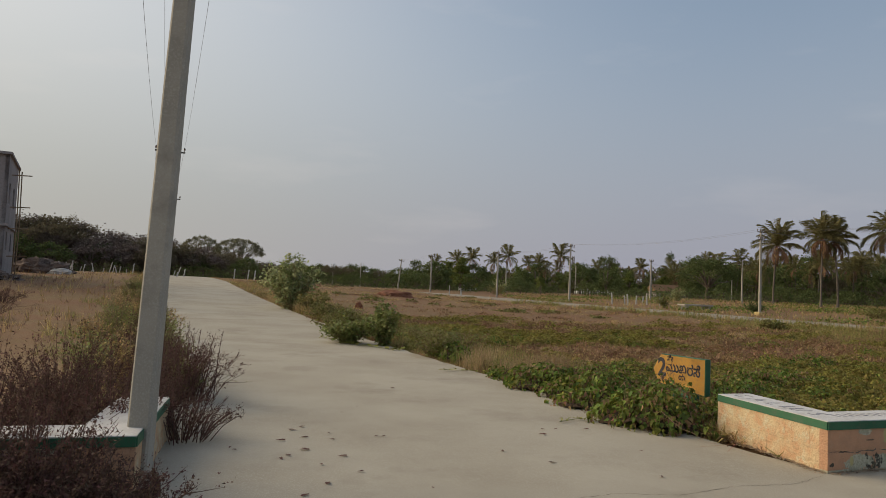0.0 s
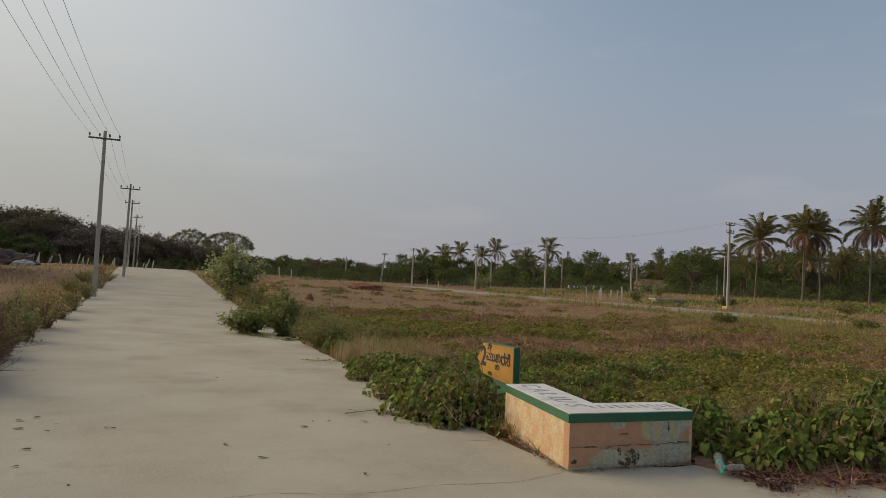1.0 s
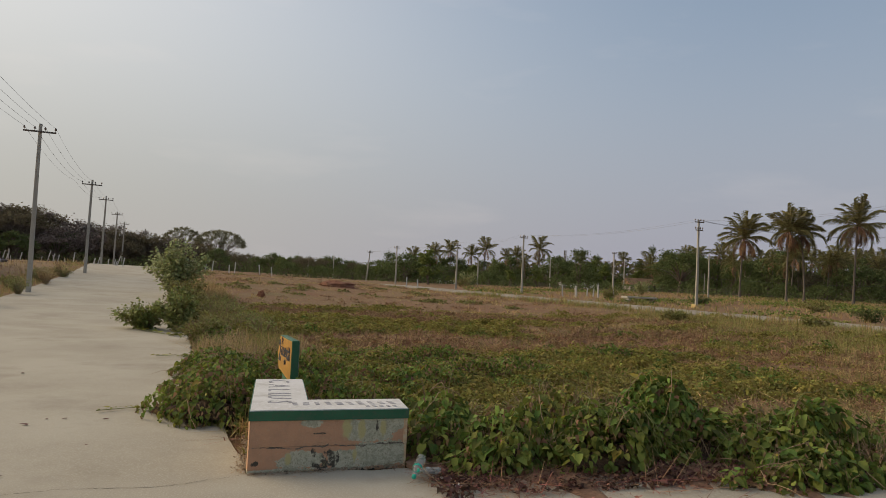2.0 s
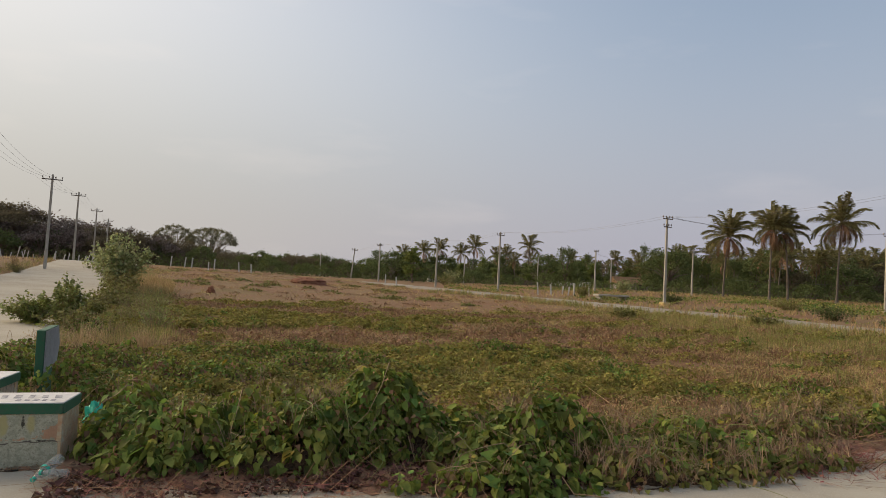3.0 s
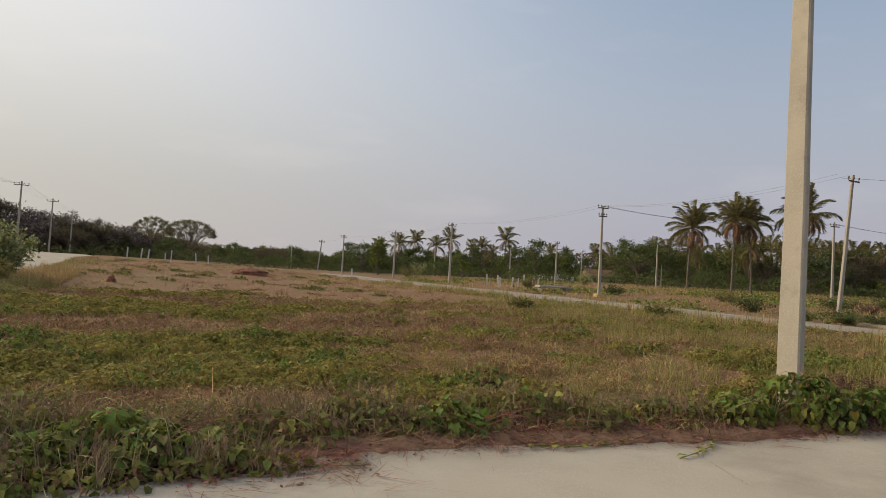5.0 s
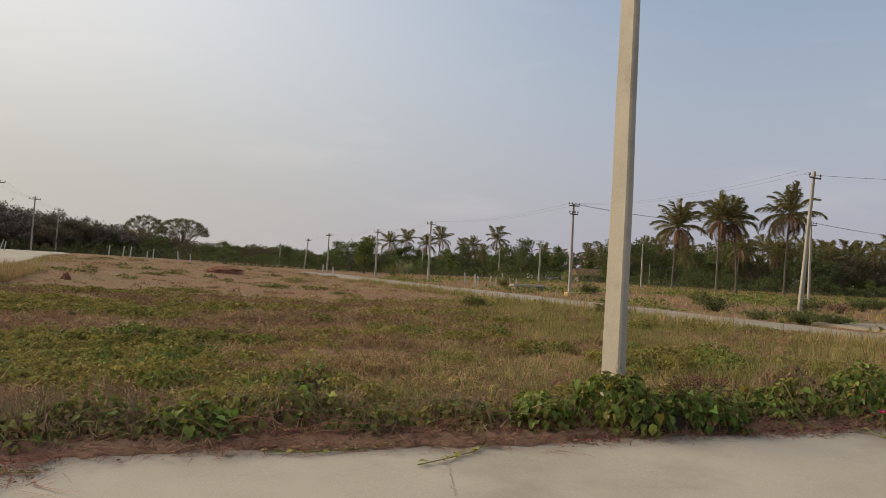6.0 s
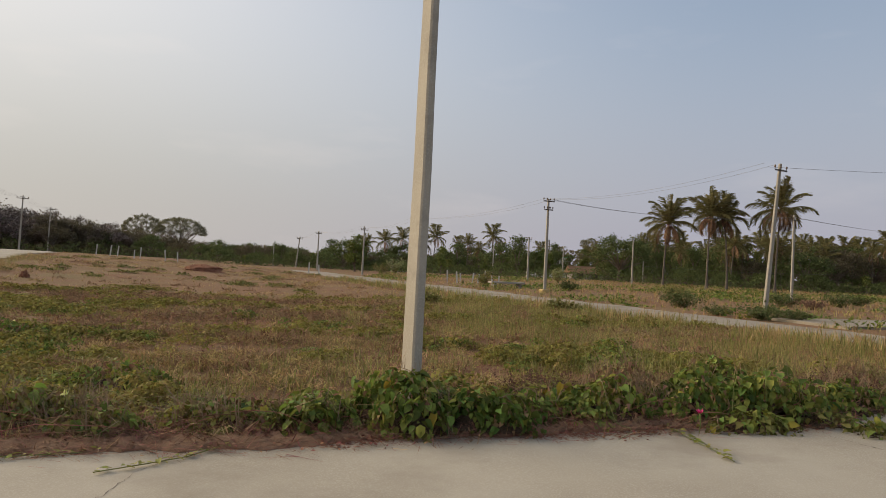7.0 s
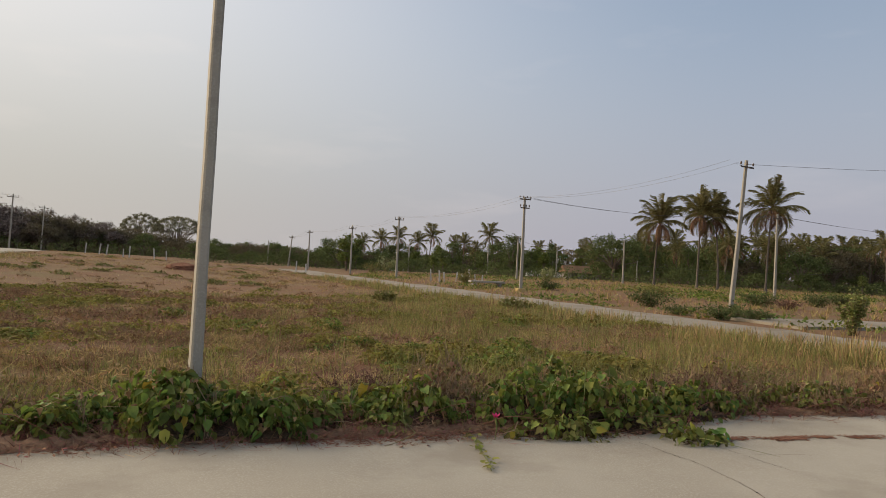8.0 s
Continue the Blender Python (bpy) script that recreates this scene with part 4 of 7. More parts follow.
grass_patch("left_verge_grass", 68, 1800, (-36, -6, 18, 62), left_band, (0.2, 0.5), M["straw"], "straw-coloured grass on the land beside the side road", "grass", 6, 0.03, 0.7, 0.6)
grass_patch("left_verge_grass", 69, 1500, (-36, -6, 18, 62), left_band, (0.12, 0.32), M["brown_weed"], "dull brown weeds beside the side road", "grass", 6, 0.025, 0.7, 0.6)
# verge of the side road on both hands
def verge_keep(x, y, reach):
    os_ = field_side(x, y)[1]
    edge = reach * (0.3 + 1.2 * vnoise(x, y, 2.4, 40))
    return np.where((os_ > 0) & (os_ < edge), 0.8, 0.0) + np.where((os_ < -6.0) & (os_ > -6.0 - edge), 0.8, 0.0)


grass_patch("verge_grass", 50, 13000, (-26, 5, 8, 62), lambda x, y: verge_keep(x, y, 1.5), (0.15, 0.42), M["straw"],
            "straw-coloured grass along the side road", "grass", 9, 0.010, 0.8, 0.5)
grass_patch("verge_grass", 51, 24000, (-26, 5, 8, 62), lambda x, y: verge_keep(x, y, 2.2), (0.12, 0.36), M["green_grass"],
            "green weeds along the side road", "grass", 9, 0.012, 0.8, 0.5)
def plume_keep(x, y):
    near = np.min([np.hypot(x - a, y - b) for a, b in ((1.2, 15.7), (2.75, 14.7), (0.75, 14.6), (1.9, 13.7))], axis=0)
    return (field_side(x, y)[1] > 0.05) * (1 - ramp01(near, 0.25, 0.6))


grass_patch("plume_grass", 54, 800, (0.2, 3.4, 12.2, 16.6), plume_keep, (0.4, 0.72), M["plume"],
            "golden dry plume grass at the side road's edge", "grass", 12, 0.008, 0.6, 0.4, True)

for seed, mat, label in ((64, "green_grass", "tall yellow-green grass at the side road's edge"), (65, "straw", "tall dry grass at the side road's edge")):
    grass_patch("edge_grass", seed, 6500 if seed == 64 else 2600, (-8, 2.5, 14, 36), lambda x, y: ((field_side(x, y)[1] > 0.1) & (field_side(x, y)[1] < 2.3)) * ramp01(vnoise(x, y, 1.4, 66), 0.35, 0.6), (0.2, 0.5), M[mat], label, "grass", 9, 0.012, 0.6, 0.4)
def mounds(name, seed, n, box, keep, radius, height, cover, leaf, shape, material, label, category, steep=0.4, flat=1.0):
    """Many low cushions of leaves or stalks over the ground, joined; cover: pieces on a square metre."""
    rs = np.random.RandomState(seed)
    cx, cy = scatter(rs, n, *box, keep)
    k = len(cx)
    R = rs.uniform(*radius, k) * rs.choice([0.7, 1.0, 1.0, 1.35], k)
    H = rs.uniform(*height, k) * rs.choice([0.5, 0.8, 1.0, 1.5], k)
    cnt = np.maximum((cover * 3.14 * R * R).astype(int), 6)
    w = np.repeat(np.arange(k), cnt)
    c = len(w)
    a, r = rs.uniform(0, 6.283, c), np.sqrt(rs.rand(c))
    r = r * (0.7 + 0.45 * np.sin(3 * a + 6.283 * (w * 0.618 % 1)) * rs.rand(c) + 0.15 * rs.normal(0, 1, c))
    x, y = cx[w] + R[w] * r * np.cos(a) * 1.25, cy[w] + R[w] * r * np.sin(a)
    z = H[w] * np.clip(1 - r * r, 0, 1) * (1 - 0.45 * rs.rand(c) ** 2) + 0.015
    ok = ~on_road(x, y, 0.02)
    x, y, z, a, r, w = x[ok], y[ok], z[ok], a[ok], r[ok], w[ok]
    c = len(x)
    slope = np.arctan2(2 * H[w] * np.clip(r, 0, 1), R[w])
    pos = np.stack([x, y, rough_land(x, y) + z], -1)
    T = turns(a - 1.5708 + rs.normal(0, 0.9, c), -slope + rs.normal(0, steep, c), rs.normal(0, steep, c))
    return stuff(name, [strew(shape, pos, T, rs.uniform(*leaf, c)[:, None] * np.array([[1.2, 1, flat]]))], M[material], label, category)


grass_patch("verge_grass", 77, 5200, (-14, -4, 26, 46), lambda x, y: ((field_side(x, y)[1] > 0.1) & (field_side(x, y)[1] < 2.6)) * ramp01(vnoise(x, y, 1.6, 78), 0.25, 0.55), (0.35, 0.75), M["straw"],
            "tall straw-coloured grass on the far verge of the side road", "grass", 9, 0.014, 0.7, 0.5)
# creepers: cushions of small leaves in broken patches, and loose leaves between them
green_keep = lambda x, y: green_share(x, y) * in_field(x, y)
mounds("creeper", 161, 3600, (-2, 27, 8, 17), green_keep, (0.14, 0.42), (0.07, 0.22), 360, (0.035, 0.075), chip(), "creeper", "low green creeper in cushions over the near field", "creeper")
mounds("creeper", 162, 900, (-4, 27, 8, 17), green_keep, (0.12, 0.34), (0.08, 0.26), 330, (0.035, 0.070), chip(), "vine_mass", "darker green creeper in cushions over the near field", "creeper")
mounds("creeper", 163, 4600, (-8, 27, 16, 26), green_keep, (0.18, 0.50), (0.07, 0.22), 200, (0.05, 0.095), chip(), "creeper", "low green creeper in cushions over the middle field", "creeper")
mounds("creeper", 164, 700, (-8, 27, 16, 26), green_keep, (0.16, 0.45), (0.10, 0.28), 190, (0.05, 0.090), chip(), "vine_mass", "darker green creeper in cushions over the middle field", "creeper")
mounds("creeper", 165, 4200, (-12, 27, 25, 40), green_keep, (0.25, 0.60), (0.06, 0.20), 110, (0.07, 0.13), chip(), "creeper", "low green creeper in cushions before the bare plot", "creeper")
# withered cushions between them
def withered_keep(x, y):
    return in_field(x, y) * (1 - green_share(x, y)) * (1 - bare_share(x, y)) * (0.15 + 0.85 * ramp01(vnoise(x, y, 1.5, 148), 0.4, 0.65)) * (1 - 0.8 * ramp01(x - 0.25 * y, 11.5, 15.0))


mounds("withered_weed", 171, 2400, (2, 28, 8, 19), withered_keep, (0.12, 0.38), (0.04, 0.16), 330, (0.05, 0.14), np_stalk(), "withered", "matted brown withered weed on the near field", "weeds", 0.7)
mounds("withered_weed", 172, 1900, (2, 28, 8, 19), withered_keep, (0.12, 0.36), (0.04, 0.14), 330, (0.05, 0.14), np_stalk(), "straw", "matted straw-coloured withered weed on the near field", "weeds", 0.7)
mounds("withered_weed", 173, 3600, (-6, 28, 18, 33), withered_keep, (0.18, 0.45), (0.04, 0.16), 120, (0.09, 0.20), np_stalk(1.6), "withered", "matted reddish withered weed on the middle field", "weeds", 0.7)
mounds("bare_plot_clod", 174, 900, (-26, 22, 33, 85), lambda x, y: ramp01(vnoise(x, y, 3.5, 139), 0.45, 0.7) * in_field(x, y) * (y - 0.12 * x > 31), (0.15, 0.5), (0.03, 0.14), 60, (0.10, 0.28), np_stalk(1.6), "straw", "small dry tufts on the bare plot", "weeds", 0.7)
mounds("bare_plot_clod", 175, 420, (-26, 22, 33, 80), lambda x, y: in_field(x, y) * (y - 0.12 * x > 31), (0.15, 0.45), (0.04, 0.20), 90, (0.08, 0.22), np_stalk(1.6), "withered", "small brown withered tufts on the bare plot", "weeds", 0.7)
mounds("bare_plot_clod", 176, 120, (-20, 14, 40, 75), lambda x, y: in_field(x, y) * (y - 0.12 * x > 31) * ramp01(vnoise(x, y, 4.0, 177), 0.45, 0.7), (0.3, 0.9), (0.05, 0.22), 70, (0.08, 0.20), chip(), "weed_leaf", "dull green weeds on the bare plot", "weeds", 0.7)
for seed, n, box, size, label in ((61, 110000, (-3, 27, 8, 24), (0.026, 0.060), "loose green creeper leaves over the near field"),
                                  (62, 70000, (-12, 27, 22, 40), (0.04, 0.085), "loose green creeper leaves over the middle field")):
    rs = np.random.RandomState(seed)
    x, y = scatter(rs, n, *box, lambda x, y: (0.06 + 0.94 * green_share(x, y)) * in_field(x, y) * (1 - bare_share(x, y)))
    c = len(x)
    pos = np.stack([x, y, rough_land(x, y) + 0.02 + rs.rand(c) * 0.07], -1)
    stuff("creeper", [strew(chip(), pos, turns(rs.uniform(0, 6.283, c), rs.normal(0.1, 0.5, c), rs.normal(0, 0.5, c)), rs.uniform(*size, c)[:, None] * np.array([[1.3, 1, 1]]))],
          M["creeper"], label, "creeper")
# creeper patches beyond the far road
rs = np.random.RandomState(63)
x, y = scatter(rs, 90000, 8, 70, 28, 90, lambda x, y: (field_side(x, y)[2] > 5.3) * ramp01(0.6 * vnoise(x, y, 6.0, 24) + 0.4 * vnoise(x, y, 2.0, 25), 0.58, 0.66))
c = len(x)
pos = np.stack([x, y, rough_land(x, y) + rs.rand(c) * 0.45 * vnoise(x, y, 2.0, 26)], -1)
stuff("creeper", [strew(chip(), pos, turns(rs.uniform(0, 6.283, c), rs.normal(0.1, 0.5, c), rs.normal(0, 0.5, c)), rs.uniform(0.10, 0.2, c)[:, None] * np.array([[1.3, 1, 1]]))],
      M["vine_mass"], "low green creepers beyond the far road", "creeper")

# dead stalks and leaf litter lying along the road's edge
rs = np.random.RandomState(70)
sticks = [tuft(rs, 5, 1.2, 0.012, 2.6, False) for _ in range(4)]
out_l = []
for k in range(4):
    c = 2300
    s, o = rs.uniform(1.4, 26, c), rs.normal(0.10, 0.22, c)
    o = np.where(s < 8.5, o - 0.9 * rs.rand(c), np.maximum(o, -0.45))
    x, y = main_edge(s, o)
    pos = np.stack([x, y, land(x, y) + 0.015 + 0.06 * (o > 0) * rs.rand(c)], -1)
    out_l.append(strew(sticks[k], pos, turns(rs.uniform(0, 6.283, c), rs.normal(0, 0.2, c), rs.normal(0, 0.2, c)), rs.uniform(0.08, 0.28, c)[:, None] * np.array([[1, 1, 0.25]])))
stuff("dry_litter", out_l, M["litter"], "reddish brown dead stalks lying along the road edge", "litter")
# dead leaves heaped below the overhanging vines
c = 5200
s, o = rs.uniform(1.4, 7.2, c), -0.05 - 0.85 * rs.rand(c) ** 1.2
x, y = main_edge(s, o)
ok = vnoise(x, y, 0.3, 79) > rs.uniform(0.1, 0.6, c)
x, y = x[ok], y[ok]
c = len(x)
pos = np.stack([x, y, land(x, y) + 0.012 + 0.05 * rs.rand(c) ** 2], -1)
stuff("leaf_litter", [strew(kite_leaf(0.25, 0.2), pos, turns(rs.uniform(0, 6.283, c), rs.normal(0, 0.3, c), rs.normal(0, 0.4, c)), rs.uniform(0.03, 0.075, c))], M["brown_weed"], "dark brown dead leaves heaped below the vine", "litter")

# long bleached stalks tangled at the edge
stalks = [tuft(rs, 5, 0.8, 0.008, 1.9) for _ in range(5)]
out_l = []
for k in range(5):
    c = 230
    s, o = rs.uniform(1.6, 26, c), rs.normal(0.30, 0.28, c)
    o = np.where(s < 8.5, o - 0.7 * rs.rand(c), np.maximum(o, -0.15))
    x, y = main_edge(s, o)
    pos = np.stack([x, y, land(x, y) + 0.02 + 0.05 * rs.rand(c)], -1)
    out_l.append(strew(stalks[k], pos, turns(rs.uniform(0, 6.283, c), rs.normal(0, 0.12, c), rs.normal(0, 0.12, c)), rs.uniform(0.14, 0.34, c)[:, None] * np.array([[1, 1, 0.2]])))
stuff("dry_stalk_tangle", out_l, M["twig"], "bleached dry stalks tangled along the road edge", "litter")
c = 8000
s, o = rs.uniform(1.4, 26, c), rs.normal(0.10, 0.20, c)
x, y = main_edge(s, np.where(s < 8.5, o - 1.0 * rs.rand(c), np.maximum(o, -0.5)))
pos = np.stack([x, y, land(x, y) + 0.012 + 0.03 * rs.rand(c)], -1)
stuff("leaf_litter", [strew(small_leaf(), pos, turns(rs.uniform(0, 6.283, c), rs.normal(0, 0.25, c), rs.normal(0, 0.25, c)), rs.uniform(0.02, 0.06, c))], M["litter"],
      "dead brown leaves along the road edge", "litter")
# long bleached vine stems lying in arcs along the edge
arcs = []
for k in range(100):
    s0, o0 = rs.uniform(1.8, 25), rs.normal(0.22, 0.2)
    if s0 > 8.5:
        o0 = max(o0, -0.08)
    ln, a, hgt, side = rs.uniform(0.4, 1.5), rs.normal(0, 0.35), rs.uniform(0.02, 0.22), rs.normal(0, 0.12)
    P = []
    for t in np.linspace(0, 1, 7):
        s_, o_ = s0 + ln * t * math.cos(a), o0 + ln * t * math.sin(a) * 0.5 + side * math.sin(t * 3.14)
        x_, y_ = main_edge(s_, o_)
        P.append((float(x_), float(y_), float(land(x_, y_)) + 0.05 + hgt * math.sin(t * 3.14) + rs.normal(0, 0.008)))
    arcs.append(tube(P, [0.0045, 0.0045, 0.004, 0.004, 0.003, 0.0025, 0.0015], 4))
stuff("dry_stem_tangle", arcs, M["litter"], "long bleached vine stems arching along the road edge", "litter")
# earth washed over the slab's edge
def apron(s0, s1, depth, seed):
    """A thin tongue of earth with an uneven rim lying on the concrete."""
    rs = np.random.RandomState(seed)
    n = int((s1 - s0) / 0.05)
    S = np.linspace(s0, s1, n)
    x, y = main_edge(S, 0)
    swell = np.sin(np.linspace(0, math.pi, n)) ** 0.5
    rim = depth * swell * (0.30 + 0.8 * vnoise(x, y, 0.9, seed) + 0.7 * (vnoise(x, y, 0.25, seed + 1) - 0.5) + 0.4 * (vnoise(x, y, 0.08, seed + 2) - 0.5))
    V = []
    for f, h in ((-0.35, 0.03), (0.0, 0.05), (0.5, 0.03), (0.85, 0.016), (1.0, 0.003)):
        o = np.where(f < 0, 0.35, -rim * f)
        x, y = main_edge(S, o)
        V.append(np.stack([x, y, land(x, y) + h * (0.6 + 0.8 * rs.rand(n)) * (f < 1) + 0.003], -1))
    V = np.array(V)
    i, j = np.meshgrid(np.arange(4), np.arange(n - 1), indexing="ij")
    q0 = (i * n + j).ravel()
    ob = part("earth_spill", fast_mesh("earth_spill", V.reshape(-1, 3), np.stack([q0, q0 + 1, q0 + n + 1, q0 + n], -1)), M["litter_soil"])
    return tagged(ob, "reddish earth washed over the concrete edge", "soil", kind="structure")


apron(1.3, 7.4, 1.3, 80)
apron(6.6, 9.8, 0.36, 81)
apron(9.3, 13.2, 0.26, 82)
apron(13.0, 16.2, 0.20, 84)
apron(15.6, 19.0, 0.14, 86)
apron(18.4, 26.0, 0.20, 88)
PATCHES = ((21.2, 11.95, 1.1, 0.55, 0.22), (21.63, 11.5, 0.6, 0.4, 0.16), (20.4, 11.5, 1.0, 0.5, 0.14), (9.4, 8.35, 0.6, 0.35, 0.12))

# spilled red soil on the slab's edge
rs = np.random.RandomState(71)
c = 26000
s, o = rs.uniform(1.4, 26, c), 0.1 - np.abs(rs.normal(0, 0.24, c))
x, y = main_edge(s, o)
ok = vnoise(x, y, 1.1, 72) > 0.35 + 0.9 * np.clip(-o, 0, 1)
x, y = x[ok], y[ok]
c = len(x)
pos = np.stack([x, y, land(x, y) + 0.004], -1)
stuff("spilled_soil", [strew(small_leaf(), pos, turns(rs.uniform(0, 6.283, c), rs.normal(0, 0.03, c), rs.normal(0, 0.03, c)), rs.uniform(0.008, 0.04, c)[:, None] * np.array([[1.5, 1, 0.2]]))], M["red_earth"],
      "reddish soil washed over the road edge", "soil")

c = 2600
a, r = rs.uniform(0, 6.283, c), np.sqrt(rs.rand(c))
x = 22.75 + 0.80 * r * np.cos(a) + 0.2 * rs.normal(0, 1, c)
y = 11.85 + 0.22 * (x - 22.75) + 0.14 * (vnoise(x, x * 0, 0.35, 74) - 0.5) + 0.10 * r * np.sin(a) * vnoise(x, x * 0, 0.2, 73) + 0.035 * rs.normal(0, 1, c)
ok = vnoise(x, y, 0.16, 75) > rs.uniform(0.25, 0.75, c)
x, y = x[ok], y[ok]
c = len(x)
pos = np.stack([x, y, land(x, y) + 0.004 + 0.004 * rs.rand(c)], -1)
stuff("spilled_soil", [strew(small_leaf(), pos, turns(rs.uniform(0, 6.283, c), rs.normal(0, 0.05, c), rs.normal(0, 0.05, c)), rs.uniform(0.01, 0.045, c)[:, None] * np.array([[1.5, 1, 0.2]]))], M["red_earth"],
      "thin streak of reddish soil lying on the concrete", "soil")

# ---- vine clumps ----
LEAF = [fast_mesh("leaf", *heart_leaf(f, d)) for f, d in ((0.08, 0.1), (0.14, 0.2), (0.05, 0.28), (0.18, 0.12))]
for me in LEAF:
    me.materials.append(M["vine_leaf"])
LEAF_Y = fast_mesh("leaf", *heart_leaf(0.1, 0.2))
LEAF_Y.materials.append(M["yellow_leaf"])
LEAF_R = fast_mesh("leaf", *heart_leaf(0.1, 0.1))
LEAF_R.materials.append(M["runner_leaf"])


def vine_clump(x, y, length, width, height, turn, seed, label, leaf=(0.055, 0.11), single=90, fill=800, brown=0.0, tint="vine_mass", stalks=0.0, shapely=False):
    """A matted mound of heart-shaped leaves hanging like shingles over a dark tangle, with loose tendrils."""
    rs = np.random.RandomState(seed)
    ob = thing("vine_clump", (x, y, float(land(x, y)) - 0.02), label, "vine", "vines along the roads", turn=turn)
    n = int(fill * length * width * (0.65 + 0.6 * height))

    def rim(a):
        return 0.52 + 0.75 * vnoise(np.cos(a) * 2 + 9, np.sin(a) * 3 + 9, 0.7, seed + 2) + 0.14 * vnoise(np.cos(a) * 9 + 40, np.sin(a) * 9 + 40, 0.7, seed + 4)

    def mound(px, py):
        """Height over the base at a place in metres."""
        u, v = px * 2 / length, py * 2 / width
        r = np.hypot(u, v) / rim(np.arctan2(v, u))
        lump = 0.22 + 0.95 * vnoise(px + 40, py + 40, 0.50, seed + 1) + 0.50 * vnoise(px + 70, py + 70, 0.20, seed + 5)
        return height * np.clip(1 - r ** 2.4, 0, 1) ** 0.65 * lump + 0.03

    def on_mound(k, sink):
        a, r = rs.uniform(0, 6.283, k), np.sqrt(rs.rand(k))
        e = rim(a)
        px, py = r * e * np.cos(a) * length / 2, r * e * np.sin(a) * width / 2
        h = mound(px, py)
        gx, gy = (mound(px + 0.04, py) - h) / 0.04, (mound(px, py + 0.04) - h) / 0.04
        z = h * (1 - sink * rs.rand(k) ** 2) + rs.normal(0, 0.012, k)
        return np.stack([px, py, np.maximum(z, 0.025)], -1), np.arctan2(-gy, -gx), np.minimum(np.arctan(np.hypot(gx, gy)), 1.25)

    def hung(k, sink=0.55, loose=0.45):
        pos, down, slope = on_mound(k, sink)
        ok = vnoise(pos[:, 0] + 20, pos[:, 1] + 20, 0.24, seed + 3) > rs.uniform(0.04, 0.54, k)      # gaps in the cover
        if shapely:
            ok &= pos[:, 2] > rs.uniform(-0.3, 0.34, k) * height                                          # the foot lies open, in shade
        pos, down, slope = pos[ok], down[ok], slope[ok]
        k = len(pos)
        R = turns(down - 1.5708 + rs.normal(0, 0.75, k), -0.75 * slope - 0.12 + rs.normal(0, loose, k), rs.normal(0, loose, k))
        return pos, R, rs.uniform(*leaf, k) * rs.choice([1.0, 0.65, 1.1, 0.8], k)

    # the dead tangle inside, its colour darkened to stand for shade under the leaves
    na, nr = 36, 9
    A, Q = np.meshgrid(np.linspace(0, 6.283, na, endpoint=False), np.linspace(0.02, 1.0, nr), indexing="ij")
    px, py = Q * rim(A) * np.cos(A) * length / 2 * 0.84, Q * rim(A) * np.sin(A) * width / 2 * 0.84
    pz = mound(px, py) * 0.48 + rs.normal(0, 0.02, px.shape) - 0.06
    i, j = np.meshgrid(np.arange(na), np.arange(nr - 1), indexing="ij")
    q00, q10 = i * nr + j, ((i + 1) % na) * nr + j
    part("inner_tangle", fast_mesh("inner_tangle", np.stack([px, py, pz], -1).reshape(-1, 3), np.stack([q00, q00 + 1, q10 + 1, q10], -1).reshape(-1, 4)), M["shaded_stems"], ob, "brown mat of dead stems, coloured darker for the shade inside")
    pos, R, sz = hung(n)
    part("foliage", fast_mesh("foliage", *strew(ovate_leaf() if shapely else kite_leaf(), pos, R, sz)), M[tint], ob)["kind"] = "stuff"
    pos, R, sz = hung(int(single * 1.2), 0.1, 0.5)
    for k in range(len(pos)):
        lf = new("leaf", LEAF_Y if rs.rand() < 0.04 else LEAF[k % 4])
        lf.parent = ob
        m3 = Matrix([list(map(float, row)) for row in R[k]]).to_4x4()
        lf.matrix_basis = Matrix.Translation((pos[k, 0], pos[k, 1], pos[k, 2] + 0.015)) @ m3 @ Matrix.Scale(float(sz[k]) * 1.1, 4)
    # tendrils arching over the leaves
    st = []
    for k in range(int(3 * length * width) + 2):
        a0, ln = rs.uniform(0, 6.283), rs.uniform(0.2, 0.8)
        c0 = on_mound(1, 0.0)[0][0]
        bend = rs.normal(0, 0.7)
        rise = rs.uniform(0.02, 0.16)
        P = []
        for t in np.linspace(0, 1, 6):
            qx, qy = c0[0] + ln * t * math.cos(a0 + bend * t), c0[1] + ln * t * math.sin(a0 + bend * t)
            P.append((qx, qy, float(mound(qx, qy)) + rise * math.sin(t * 2.6) + 0.01))
        st.append(tube(P, [0.004, 0.004, 0.0035, 0.003, 0.002, 0.0012], 4))
    part("stem_tangle", fast_mesh("stem_tangle", *joined(st)), M["green_stem" if seed % 2 else "twig"], ob, "thin trailing stems")["kind"] = "stuff"
    if brown:
        c = int(n * (1.1 * brown + 0.12))
        pos, down, slope = on_mound(c, 0.75)
        part("dead_foliage", fast_mesh("dead_foliage", *strew(kite_leaf(0.2, 0.3), pos, turns(down - 1.57 + rs.normal(0, 1.0, c), -slope - 0.4 + rs.normal(0, 0.5, c), rs.normal(0, 0.6, c)), rs.uniform(0.035, 0.08, c))),
             M["withered"], ob, "withered brown leaves")["kind"] = "stuff"
    if stalks:
        c = int(90 * stalks * length * width)
        pos = on_mound(c, 0.9)[0]
        kinds = [tuft(rs, 6, 0.4, 0.010, 0.9, True) for _ in range(4)]
